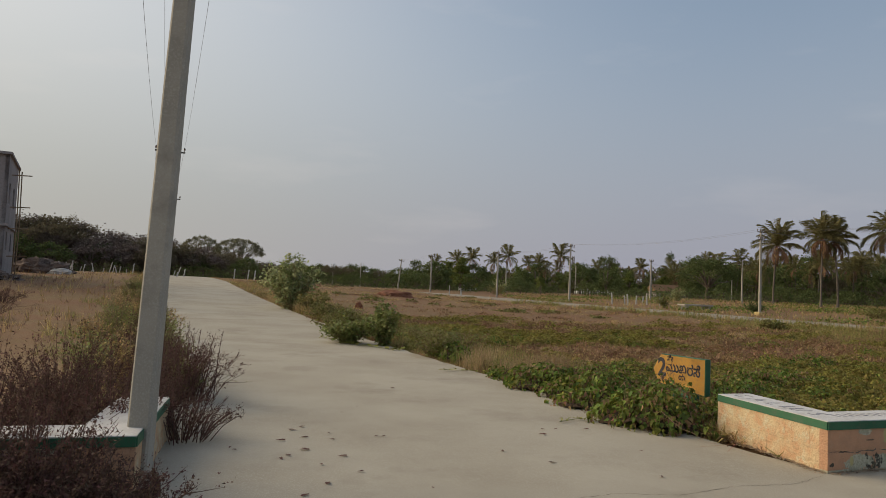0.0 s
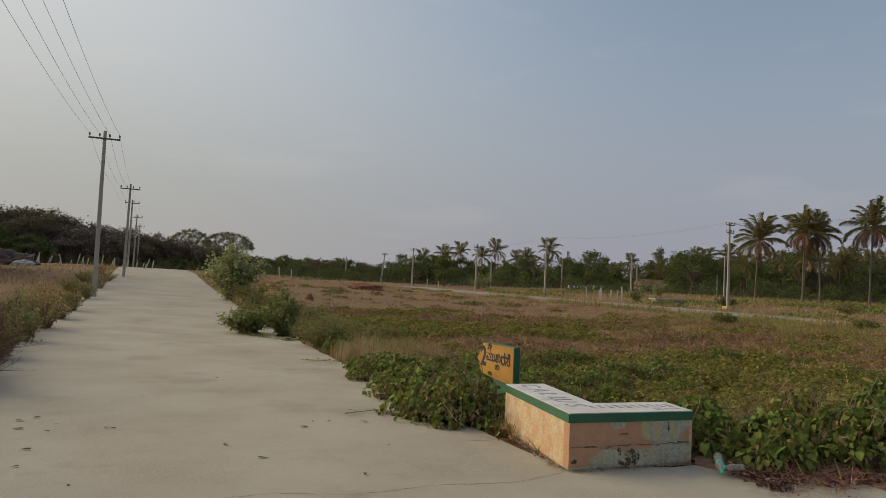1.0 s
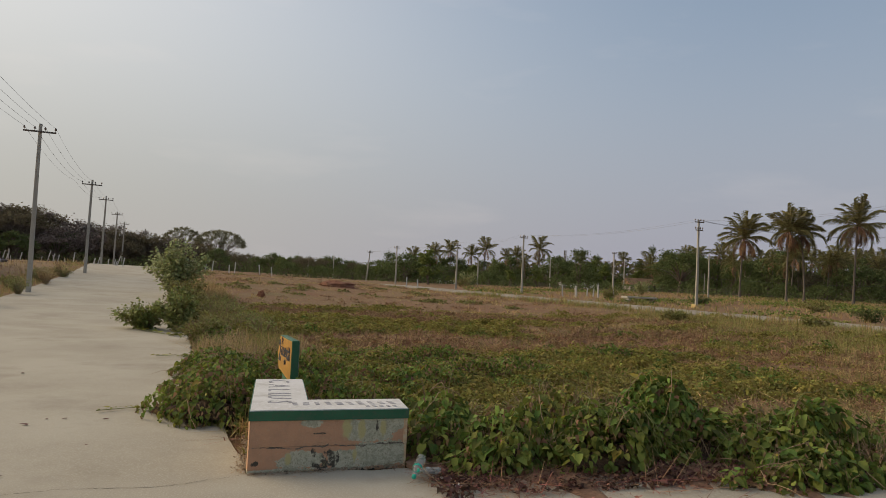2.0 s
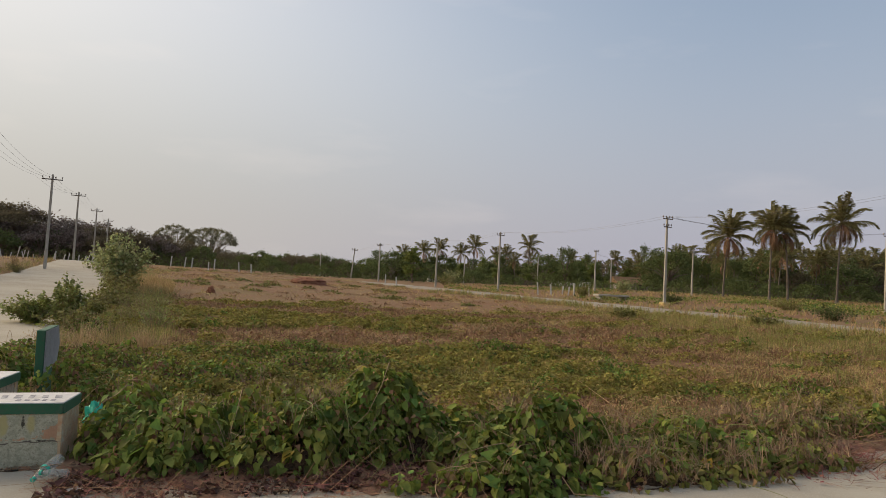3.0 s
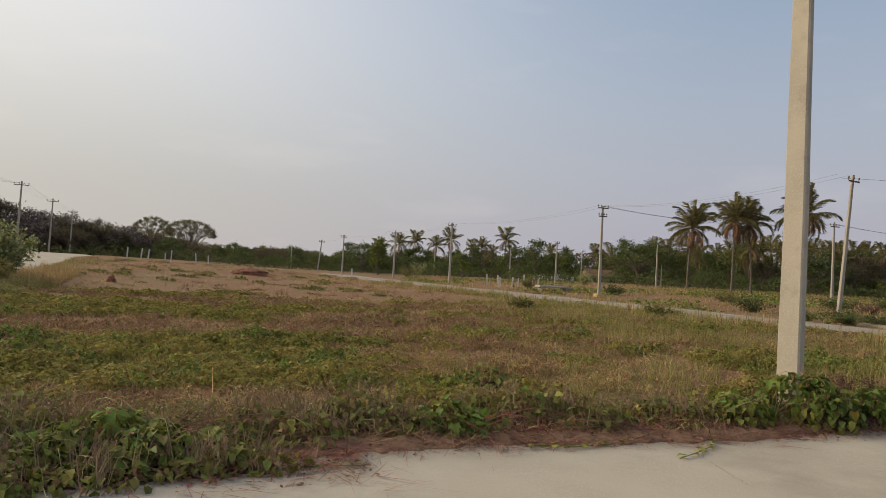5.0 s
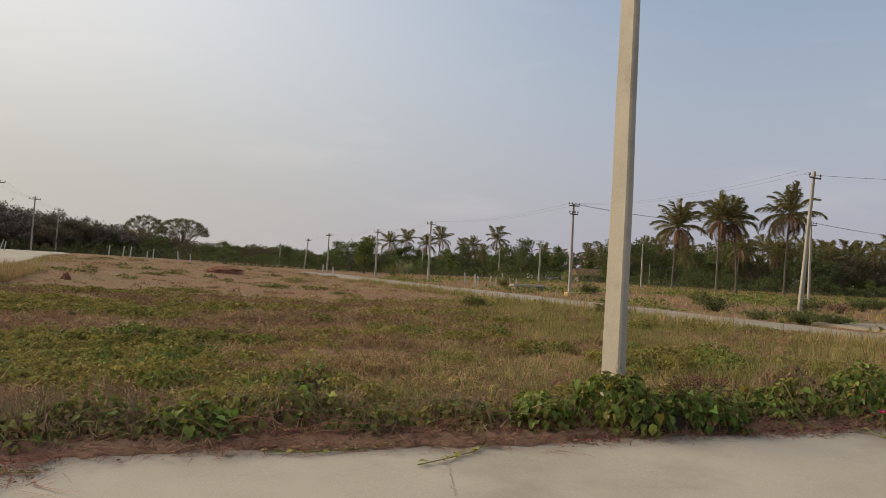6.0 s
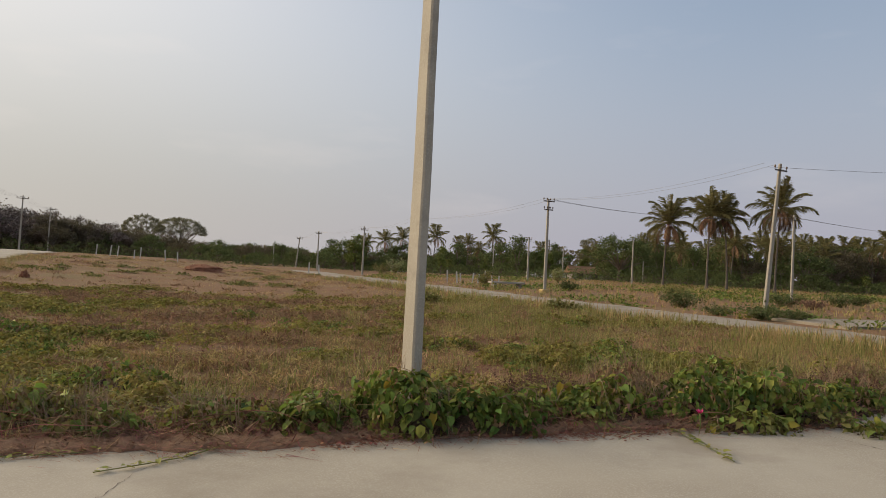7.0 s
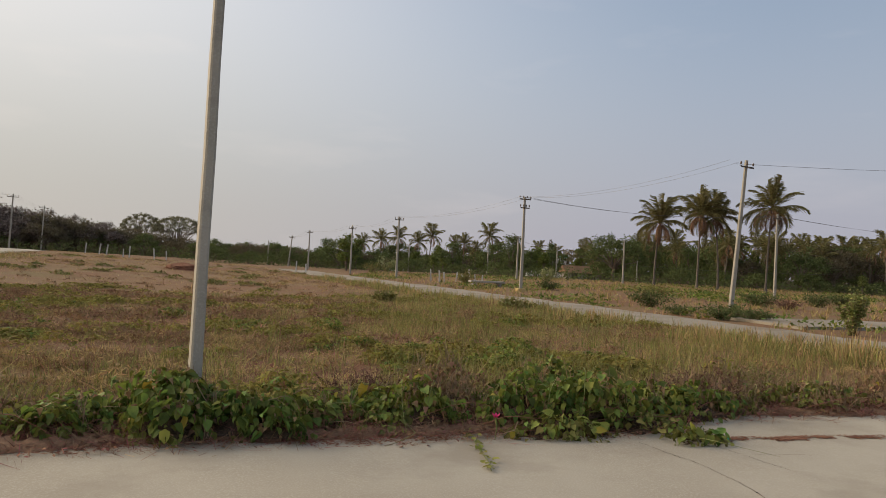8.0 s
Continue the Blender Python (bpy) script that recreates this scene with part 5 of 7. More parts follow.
        out_s = [strew(kinds[k], pos[k::4], turns(rs.uniform(0, 6.283, len(pos[k::4])), rs.normal(0, 0.3, len(pos[k::4])), rs.normal(0, 0.3, len(pos[k::4]))), rs.uniform(0.12, 0.36, len(pos[k::4]))) for k in range(4)]
        part("dry_stalk_spray", fast_mesh("dry_stalk_spray", *joined(out_s)), M["twig"], ob, "dry bleached stalks")["kind"] = "stuff"
    return ob


MAIN_TURN, SIDE_TURN = 15.2, 112.0
LUSH, MIXED = "dense green heart-leaved vine spilling over the road edge", "green vine mixed with withered stems at the road edge"
DRY = "withered brown vine and weeds at the road edge"
for k, (s, o, ln, wd, h, lab) in enumerate((
        (2.15, 0.35, 1.5, 1.5, 0.48, LUSH), (3.2, 0.55, 1.6, 1.2, 0.52, MIXED), (2.1, 0.0, 1.2, 0.8, 0.26, LUSH), (3.2, -0.05, 1.7, 1.0, 0.46, LUSH), (3.85, 0.2, 2.3, 1.4, 0.58, LUSH), (5.0, -0.35, 1.7, 1.2, 0.46, LUSH), (5.6, 0.3, 1.8, 1.2, 0.42, MIXED), (6.6, -0.25, 2.2, 1.3, 0.26, LUSH), (4.6, -0.95, 2.0, 0.7, 0.20, LUSH), (5.9, -0.85, 2.0, 0.75, 0.18, MIXED), (7.2, -0.65, 1.8, 0.6, 0.14, MIXED), (7.8, 0.3, 1.4, 1.0, 0.28, MIXED), (9.35, 0.35, 1.1, 0.7, 0.20, LUSH),
        (8.5, 0.50, 1.7, 0.9, 0.28, MIXED), (10.3, 0.70, 1.6, 0.9, 0.26, MIXED), (10.9, 0.30, 0.9, 0.5, 0.20, MIXED), (11.9, 0.6, 1.3, 0.9, 0.28, MIXED), (12.7, 0.45, 1.1, 0.8, 0.34, LUSH), (13.8, 0.28, 2.0, 1.1, 0.52, LUSH), (15.3, 0.35, 1.6, 0.9, 0.38, LUSH), (16.1, 0.8, 1.3, 0.9, 0.38, DRY),
        (17.1, 0.45, 2.0, 1.2, 0.62, LUSH), (18.5, 0.30, 1.6, 0.9, 0.34, LUSH), (19.4, 0.65, 1.5, 0.9, 0.40, DRY), (19.2, 0.15, 1.5, 0.6, 0.16, MIXED), (20.6, 0.35, 1.8, 0.8, 0.30, MIXED), (22.2, 0.6, 1.6, 0.9, 0.40, DRY), (22.4, 0.1, 1.6, 0.6, 0.18, MIXED), (23.9, 0.6, 2.0, 1.0, 0.40, MIXED))):
    x, y = main_edge(s, o)
    vine_clump(float(x), float(y), ln, wd, h, MAIN_TURN + 3 * (k % 3 - 1), 300 + k, lab, single={LUSH: 150, MIXED: 70, DRY: 16}[lab], brown={LUSH: 0.05, MIXED: 0.22, DRY: 1.4}[lab],
               leaf={LUSH: (0.05, 0.115), MIXED: (0.045, 0.10), DRY: (0.03, 0.07)}[lab], fill={LUSH: 900, MIXED: 740, DRY: 330}[lab], tint={LUSH: "vine_mass", MIXED: "vine_pale", DRY: "weed_leaf"}[lab], stalks={LUSH: 0.15, MIXED: 0.8, DRY: 1.6}[lab], shapely=lab != DRY)
for k, (s, o, ln, wd, h) in enumerate(((2.7, -0.1, 1.9, 1.3, 0.33), (4.1, 0.15, 2.0, 1.3, 0.36), (5.6, 0.25, 2.0, 1.3, 0.36), (7.0, 0.4, 1.7, 1.1, 0.24), (10.6, 0.55, 1.6, 1.0, 0.35))):
    x, y = along(MAIN_A, SIDE_D, SIDE_N, s, o)
    vine_clump(float(x), float(y), ln, wd, h, SIDE_TURN, 340 + k, "dense green vine over the edge of the side road", single=90, leaf=(0.05, 0.11), fill=740, brown=0.12, shapely=True)
for k, (x, y, ln, wd, h) in enumerate(((6.4, 13.4, 2.6, 1.2, 0.30), (9.2, 17.0, 3.0, 1.2, 0.22), (4.2, 15.0, 2.4, 1.3, 0.30), (13.5, 12.4, 1.4, 0.8, 0.28), (3.1, 12.5, 2.2, 1.3, 0.32), (4.9, 11.5, 2.4, 1.3, 0.32), (5.7, 15.6, 2.2, 1.2, 0.26), (4.55, 9.7, 1.5, 1.0, 0.46), (3.30, 9.15, 1.5, 1.0, 0.62), (3.1, 11.0, 1.8, 1.0, 0.36))):
    vine_clump(x, y, ln, wd, h, 20, 360 + k, "low dark green vine patch in the dry field", single=40, fill=800, leaf=(0.04, 0.085), brown=0.1)

for k, (x, y, ln, wd, h) in enumerate(PATCHES):
    vine_clump(x, y, ln, wd, h, MAIN_TURN, 380 + k, "low yellow-green vine creeping onto the concrete", single=40, fill=700, leaf=(0.05, 0.11), tint="vine_pale")


def runner(points, seed, label="thin green vine runner lying across the concrete", grow=1.0):
    """One creeping stem with small leaves, on the slab."""
    rs = np.random.RandomState(seed)
    P = [(x, y, float(land(x, y)) + 0.012 + 0.01 * rs.rand()) for x, y in points]
    ob = thing("vine_runner", P[0], label, "vine", "vine runners")
    rel = [(p[0] - P[0][0], p[1] - P[0][1], p[2] - P[0][2]) for p in P]
    part("stem", fast_mesh("stem", *tube(rel, 0.0042, 5)), M["green_stem"], ob)
    for i in range(len(rel) - 1):
        for t in np.arange(0, 1, 0.09):
            p = [a + (b - a) * t for a, b in zip(rel[i], rel[i + 1])]
            lf = new("leaf", LEAF_R)
            lf.parent = ob
            lf.matrix_basis = pose(p[0] + rs.normal(0, 0.03), p[1] + rs.normal(0, 0.03), p[2] + 0.012, rs.uniform(-20, 25), rs.uniform(-20, 20), rs.uniform(0, 360)) @ Matrix.Scale(rs.uniform(0.028, 0.066) * grow, 4)


runner([(19.5, 11.5), (19.55, 11.15), (19.60, 10.8), (19.66, 10.45), (19.68, 10.15)], 1)
runner([(14.9, 9.95), (14.6, 9.6), (14.2, 9.4), (13.75, 9.3)], 2)
runner([(2.9, 9.15), (2.46, 9.25), (2.1, 9.39), (1.8, 9.09)], 3)
runner([(-0.61, 18.53), (-1.0, 18.49), (-2.08, 19.36), (-2.7, 20.4), (-3.28, 21.55)], 4, grow=2.6)
runner([(1.1, 14.3), (0.73, 14.33), (0.36, 14.28)], 8, grow=1.4)
runner([(15.62, 10.1), (15.41, 9.62), (15.2, 9.35), (14.96, 9.1)], 10)
runner([(11.6, 8.7), (11.9, 8.4), (12.4, 8.5)], 6)


# ---- shrubs and weeds ----
def leafy_shrub(x, y, width, height, seed, label, material, leaf=0.09, n=1500, stems=26, wood="twig", fine=True):
    rs = np.random.RandomState(seed)
    ob = thing("shrub", (x, y, float(land(x, y)) - 0.03), label, "shrub", "shrubs")
    st, P, Q = [], [], []
    for k in range(stems):
        a, out = rs.uniform(0, 6.283), rs.uniform(0.15, 1.0)
        tip = np.array([math.cos(a) * out * width / 2, math.sin(a) * out * width / 2, height * rs.uniform(0.55, 1.0) * (1 - 0.30 * out)])
        b = np.array([math.cos(a), math.sin(a), 0]) * width * 0.08 * rs.rand()
        m = b * 0.5 + tip * 0.5 + np.array([0, 0, height * 0.08])
        st.append(tube([tuple(b), tuple(m), tuple(tip)], [0.012, 0.008, 0.003], 5))
        c = n // stems
        t = rs.rand(c) ** 0.75
        q = (1 - t)[:, None] ** 2 * b + 2 * (t * (1 - t))[:, None] * m + (t ** 2)[:, None] * tip
        P.append(q + rs.normal(0, 0.045 * width / 1.5, (c, 3)))
        Q.append(np.full(c, a))
    pos, aa = np.concatenate(P), np.concatenate(Q)
    pos[:, 2] = np.maximum(pos[:, 2], 0.04)
    c = len(pos)
    part("stem_tangle", fast_mesh("stem_tangle", *joined(st)), M[wood], ob, "thin woody stems")["kind"] = "stuff"
    part("foliage", fast_mesh("foliage", *strew(heart_leaf(0.08, 0.08) if fine else small_leaf(), pos, turns(aa - 1.57 + rs.normal(0, 1.2, c), rs.normal(0.15, 0.6, c), rs.normal(0, 0.5, c)), rs.uniform(0.6, 1.2, c) * leaf)),
         M[material], ob)["kind"] = "stuff"
    return ob


leafy_shrub(-6.95, 34.6, 3.2, 2.9, 401, "tall pale green leafy shrub at the side road's edge", "shrub_pale", 0.15, 4200, 90)
for k, (x, y, w, h) in enumerate(((-2.2, 22.6, 1.5, 0.6), (-3.1, 25.6, 1.8, 0.7), (-4.2, 28.6, 1.9, 0.85), (-5.2, 31.6, 1.9, 1.3))):
    leafy_shrub(x, y, w, h, 410 + k, "leafy green verge shrub among dry grass", "weed_leaf", 0.08, 1900, 34)
leafy_shrub(-1.25, 19.6, 1.2, 1.35, 402, "upright green leafy shrub at the side road's edge", "shrub_leaf", 0.085, 2600, 34)
leafy_shrub(-2.2, 19.9, 1.7, 0.80, 403, "low spreading green shrub at the side road's edge", "shrub_leaf", 0.075, 3200, 44)
leafy_shrub(0.2, 17.2, 1.6, 0.75, 404, "grey-green weed bush in dry grass", "weed_leaf", 0.06, 1300, 24)
leafy_shrub(28.4, 82.8, 2.4, 1.8, 407, "rounded pale green shrub by the fence", "shrub_pale", 0.16, 900, 30, fine=False)
leafy_shrub(9.0, 98.0, 3.0, 2.6, 408, "tall pale green shrub below the palms", "shrub_pale", 0.18, 900, 30, fine=False)
leafy_shrub(31.0, 26.4, 0.9, 1.6, 405, "slender green shrub with pale flowers by the cross street", "shrub_leaf", 0.10, 900, 18)
leafy_shrub(-3.4, 24.5, 1.5, 0.6, 406, "low green weed at the side road's edge", "weed_leaf", 0.07, 800, 18)
for k, (x, y, w, h) in enumerate(((27.9, 33.0, 1.6, 0.5), (29.0, 31.6, 1.6, 0.45), (30.2, 31.5, 1.4, 0.45))):
    leafy_shrub(x, y, w, h, 415 + k, "low dark green bush at the far road's corner", "tree_green", 0.08, 1300, 26, fine=False)
# small-leaved weeds among the vines
for k, (s, o, w, h) in enumerate(((2.1, 0.9, 1.2, 0.50), (3.1, 1.2, 1.3, 0.55), (5.6, 0.75, 1.4, 0.46), (6.9, 0.45, 1.4, 0.40), (8.4, 0.55, 1.3, 0.34), (9.9, 0.8, 1.2, 0.36), (11.6, 0.8, 1.0, 0.34), (15.3, 1.2, 1.0, 0.4), (17.9, 1.1, 1.2, 0.45), (20.8, 1.3, 1.3, 0.5))):
    x, y = main_edge(s, o)
    leafy_shrub(float(x), float(y), w, h, 470 + k, "small-leaved yellow-green weed among dry stalks", "weed_leaf", 0.035, 1700, 34, fine=False)
# weeds on the left verge of the side road
for k in range(26):
    s, o = 5.2 + k * 1.05 + (k > 16) * (k - 16) * 1.4, -5.85 - 0.6 * (k % 3)
    x, y = along(MAIN_A, SIDE_D, SIDE_N, s, o)
    leafy_shrub(float(x), float(y), 1.0 + 0.5 * ((k * 7) % 5) / 5, 0.65 + 0.55 * ((k * 3) % 4) / 4, 420 + k, "straggly grey-green weed on the road verge", ("weed_leaf", "straw", "shrub_leaf", "weed_leaf")[k % 4], 0.06, 1200, 30, fine=False)
for k in range(11):
    x, y = along(MAIN_A, SIDE_D, SIDE_N, 11.5 + 1.35 * k, 0.9 + 0.5 * ((k * 5) % 3))
    leafy_shrub(float(x), float(y), 1.7, 0.48 + 0.07 * ((k * 3) % 4), 490 + k, "low spreading green weed on the side road's verge", ("weed_leaf", "shrub_leaf", "weed_leaf")[k % 3], 0.06, 1000, 30, fine=False)
# mounds of shrubs past the far road
for k, (x, y, w, h) in enumerate(((28.2, 38.5, 2.6, 0.9), (21.3, 31.2, 1.5, 0.55), (35.5, 44.0, 2.6, 0.9), (31.5, 50.5, 3.0, 0.9), (25.4, 56.0, 1.8, 0.8), (19.5, 60.0, 1.6, 1.4), (40.0, 47.0, 2.4, 0.9), (16.2, 33.6, 1.4, 0.5), (30.0, 33.6, 3.2, 0.45), (8.0, 92.0, 3.0, 1.6), (44.0, 52.0, 2.2, 0.8))):
    leafy_shrub(x, y, w, h, 440 + k, "low rounded green bush on open ground", "weed_leaf" if k % 2 else "tree_green", 0.13, 1100, 30, fine=False)


def dry_bush(x, y, width, height, seed, label="reddish brown dry weed bush with seed heads", leafage="brown_weed"):
    """A dense tangle of thin twigs, the outer ones arching out in long sprays set with small dry leaves and seeds."""
    rs = np.random.RandomState(seed)
    ob = thing("dry_bush", (x, y, float(land(x, y)) - 0.03), label, "dry bush", "dry bushes")
    T, P = [], []
    for k in range(int(60 * width)):
        a, out = rs.uniform(0, 6.283), rs.rand() ** 0.7
        spray = rs.rand() < 0.16
        b = np.array([math.cos(a), math.sin(a), 0]) * width * 0.25 * rs.rand()
        reach = width * (0.40 + (0.30 if spray else 0.0)) * out
        tip = b + np.array([math.cos(a) * reach, math.sin(a) * reach, height * rs.uniform(0.5, 1.0) * (1.1 - 0.5 * out)])
        mid = b * 0.55 + tip * 0.45 + np.array([0, 0, height * (0.20 if spray else 0.08)])
        T.append(tube([tuple(b), tuple(mid), tuple(tip)], [0.006, 0.0045, 0.0015], 3))

        def at(t):
            return (1 - t) ** 2 * b + 2 * t * (1 - t) * (2 * mid - (b + tip) / 2) + t * t * tip

        for j in range(8):
            t = rs.uniform(0.12, 0.98)
            p = at(t)
            d = (at(min(t + 0.1, 1.0)) - at(t - 0.1)) + rs.normal(0, 0.08, 3) + np.array([0, 0, 0.05])
            q = p + d / (np.linalg.norm(d) + 1e-6) * rs.uniform(0.06, 0.20) * (1.2 - 0.6 * t)
            if j < 4:
                T.append(tube([tuple(p), tuple(q)], [0.0028, 0.001], 3))
            for _ in range(7):
                P.append(p + (q - p) * rs.uniform(0.1, 1.08) + rs.normal(0, 0.010, 3))
    part("twig_tangle", fast_mesh("twig_tangle", *joined(T)), M["brown_weed"], ob)["kind"] = "stuff"
    P = np.array(P)
    c = len(P)
    part("seed_spray", fast_mesh("seed_spray", *strew(chip(), P, turns(rs.uniform(0, 6.283, c), rs.normal(0.3, 0.7, c), rs.normal(0, 0.6, c)), rs.uniform(0.011, 0.028, c))), M[leafage], ob)["kind"] = "stuff"
    return ob


for k, (x, y, w, h) in enumerate(((-1.9, 4.75, 1.0, 0.50), (-2.2, 4.6, 1.1, 0.70), (-2.6, 4.85, 1.2, 0.92), (-2.9, 4.6, 1.2, 0.98), (-1.75, 4.3, 0.9, 0.42), (-3.4, 4.95, 1.3, 1.12), (-3.05, 5.1, 1.2, 1.0), (-3.3, 6.45, 1.3, 1.12), (-2.75, 6.55, 0.9, 0.95), (-2.45, 4.3, 1.1, 0.70), (-2.75, 4.1, 1.3, 0.62), (-3.6, 4.6, 1.4, 0.85), (-3.1, 4.2, 1.3, 0.7), (-2.4, 4.3, 1.2, 0.62), (-3.2, 7.2, 1.4, 1.15), (-4.0, 6.6, 1.5, 1.2), (-3.1, 9.6, 1.3, 1.05), (-3.6, 10.6, 1.4, 1.0), (-4.3, 8.6, 1.5, 1.1),
                                   (-5.4, 7.6, 1.6, 1.0), (-4.6, 5.6, 1.4, 0.95), (-4.6, 11.6, 1.3, 0.9), (-2.95, 6.0, 0.8, 0.75), (-14.0, 22.0, 2.2, 0.8), (-11.5, 17.0, 1.8, 0.7), (-17.0, 28.0, 2.2, 0.8), (18.4, 12.6, 1.1, 0.42), (22.3, 13.5, 1.2, 0.45), (36.0, 42.0, 1.6, 0.7))):
    dry_bush(x, y, w, h, 500 + k)
rv = random.Random(8)
for k in range(17):
    x, y = along(MAIN_A, SIDE_D, SIDE_N, 2.7 + 0.72 * k, -6.0 - 0.4 * rv.random() + 0.25 * (k < 5))
    dry_bush(float(x), float(y), rv.uniform(0.75, 1.15), rv.uniform(0.55, 1.05), 540 + k, "straggly olive and brown dry weed on the road verge" if k % 3 else "reddish brown dry weed bush with seed heads", "weed_leaf" if k % 3 == 1 and k > 3 else "brown_weed")


# ---- trees ----
def frond(rs, length, droop, leaflets=34, dead=False, wide=1.0):
    """A palm frond along +x: a bent rib with hanging leaflets on both sides."""
    t = np.linspace(0, 1, 8)
    rib = np.stack([length * np.sin(t * 0.5 * math.pi * (0.75 + 0.25 * (1 - droop))) * (1 - 0.25 * droop * t), 0 * t, length * (0.34 * t * (1 - droop * 0.6) - droop * 0.95 * t ** 2.2)], -1)
    shapes = [tube([tuple(p) for p in rib], [0.05 * (1 - 0.85 * k) for k in t], 4)]
    u = np.linspace(0.14, 0.99, leaflets)
    for side in (-1, 1):
        px = np.stack([np.interp(u, t, rib[:, k]) for k in range(3)], -1)
        ln = length * 0.25 * np.sin(np.clip(u, 0.1, 1) * math.pi * 0.80 + 0.35) * rs.uniform(0.8, 1.15, leaflets) + 0.1
        d = np.stack([np.full(leaflets, 0.55), side * np.full(leaflets, 0.75), -0.30 - 0.75 * rs.rand(leaflets) - (0.6 if dead else 0.0)], -1)
        d /= np.linalg.norm(d, axis=1)[:, None]
        w = np.array([0.028, 0, 0.012]) * length / 3.0 * wide
        a, b = px - w, px + w
        c, e = px + d * ln[:, None] + w * 0.2, px + d * ln[:, None] - w * 0.2
        V = np.stack([a, b, c, e], 1).reshape(-1, 3)
        shapes.append((V, np.arange(len(V)).reshape(-1, 4)))
    return joined(shapes)


def palm(at, height, seed, label, crown=3.2, fronds=22, bend=0.5, far=False):
    """A coconut palm: ringed, slightly bent trunk, spread fronds, hanging dead ones and a cluster of nuts."""
    rs = np.random.RandomState(seed)
    x, y = at
    ob = thing("coconut_palm", (x, y, float(land(x, y)) - 0.1), label, "palm", "coconut palms")
    a = rs.uniform(0, 6.283)
    pts, rad = [], []
    for k in range(25):
        t = k / 24
        pts.append((math.cos(a) * bend * t * t, math.sin(a) * bend * t * t, height * t))
        rad.append((0.7 if far else 0.82) * (0.145 - 0.045 * t + (0.10 * (1 - t * 8) if t < 0.125 else 0)) * (1.06 if k % 2 else 0.96))
    part("trunk", fast_mesh("trunk", *tube(pts[::2], rad[::2], 6) if far else tube(pts, rad, 8)), M["palm_bark"], ob)
    top = Vector(pts[-1])
    for k in range(fronds):
        level = k / fronds
        dead = level > (0.84 if far else 0.78)
        droop = max(0.1, 0.16 + 0.80 * level + rs.normal(0, 0.14)) if not dead else rs.uniform(0.4, 0.8)
        fr = part("frond", fast_mesh("frond", *frond(rs, crown * rs.uniform(0.72, 1.08) * (0.92 if level < 0.15 else 0.75 if dead else 1.0), droop, 18 if far else 34, dead, 1.9 if far else 1.15)), M["palm_dead"] if dead else M["palm_leaf"], ob, "dry brown hanging frond" if dead else "")
        lift = 80 - 128 * level + rs.normal(0, 15) - (14 if dead else 0)
        fr.matrix_basis = Matrix.Translation(top) @ pose(0, 0, 0, 0, -max(lift, -72), k * 137.5 + rs.uniform(-12, 12))
    if far:
        return ob
    bm = bmesh.new()
    for k in range(9):
        aa = rs.uniform(0, 6.283)
        bmesh.ops.create_icosphere(bm, subdivisions=1, radius=0.13, matrix=Matrix.Translation(top + Vector((math.cos(aa) * 0.25, math.sin(aa) * 0.25, -0.3 - 0.3 * rs.rand()))))
    part("nut_cluster", bm, M["palm_dead"], ob, "bunch of brown nuts")["kind"] = "stuff"
    return ob


PALM = "tall coconut palm with drooping green and brown fronds"
for k, (x, y, top, c) in enumerate(((40.4, 84.5, 11.6, 3.6), (43.7, 80.0, 12.3, 3.3), (46.2, 81.0, 12.1, 3.2), (49.9, 77.8, 13.0, 3.6))):
    palm((x, y), top - float(land(x, y)) - 3.05, 600 + k, PALM, c * 0.98, 46)
far_palm = [palm((3.7, 134.0), 5.6, 620, "distant coconut palm in the tree belt", 2.6, 24, 0.3, True), palm((6.9, 135.6), 6.2, 621, "distant coconut palm in the tree belt", 2.6, 24, 0.5, True)]
palm((39.1, 115.7), 3.0, 622, "low coconut palm with wide drooping fronds", 4.0, 26, 0.2)
rs = np.random.RandomState(7)
FAR_PALMS = ((-0.4, 138.6, 7.2), (12.8, 130.6, 8.3), (10.7, 131.5, 7.6), (17.0, 134.0, 6.6), (18.9, 131.8, 7.6), (23.3, 134.8, 9.0), (21.2, 137.0, 6.5), (26.0, 150, 6.6), (30.0, 152, 6.9), (34.0, 150, 7.0), (38.0, 152, 7.2), (43.0, 150, 7.6),
             (57.0, 112, 7.8), (63.0, 108, 7.0), (70.0, 112, 8.2), (76.0, 106, 7.6), (84.0, 110, 8.0), (90.0, 108, 7.8), (66.0, 118, 8.6), (80.0, 120, 8.6))
for k, (x, y, h) in enumerate(FAR_PALMS):
    copy_thing(far_palm[k % 2], pose(x, y, float(land(x, y)) - 0.1, 0, 0, rs.uniform(0, 360)) @ Matrix.Scale(h / 7.9, 4))


for k in range(24):
    x, y, h = 50 + k * 2.2 + rs.uniform(-1, 1), rs.uniform(96, 110), rs.uniform(6.0, 8.2)
    copy_thing(far_palm[k % 2], pose(x, y, float(land(x, y)) - 0.1, 0, 0, rs.uniform(0, 360)) @ Matrix.Scale(h / 7.9, 4))


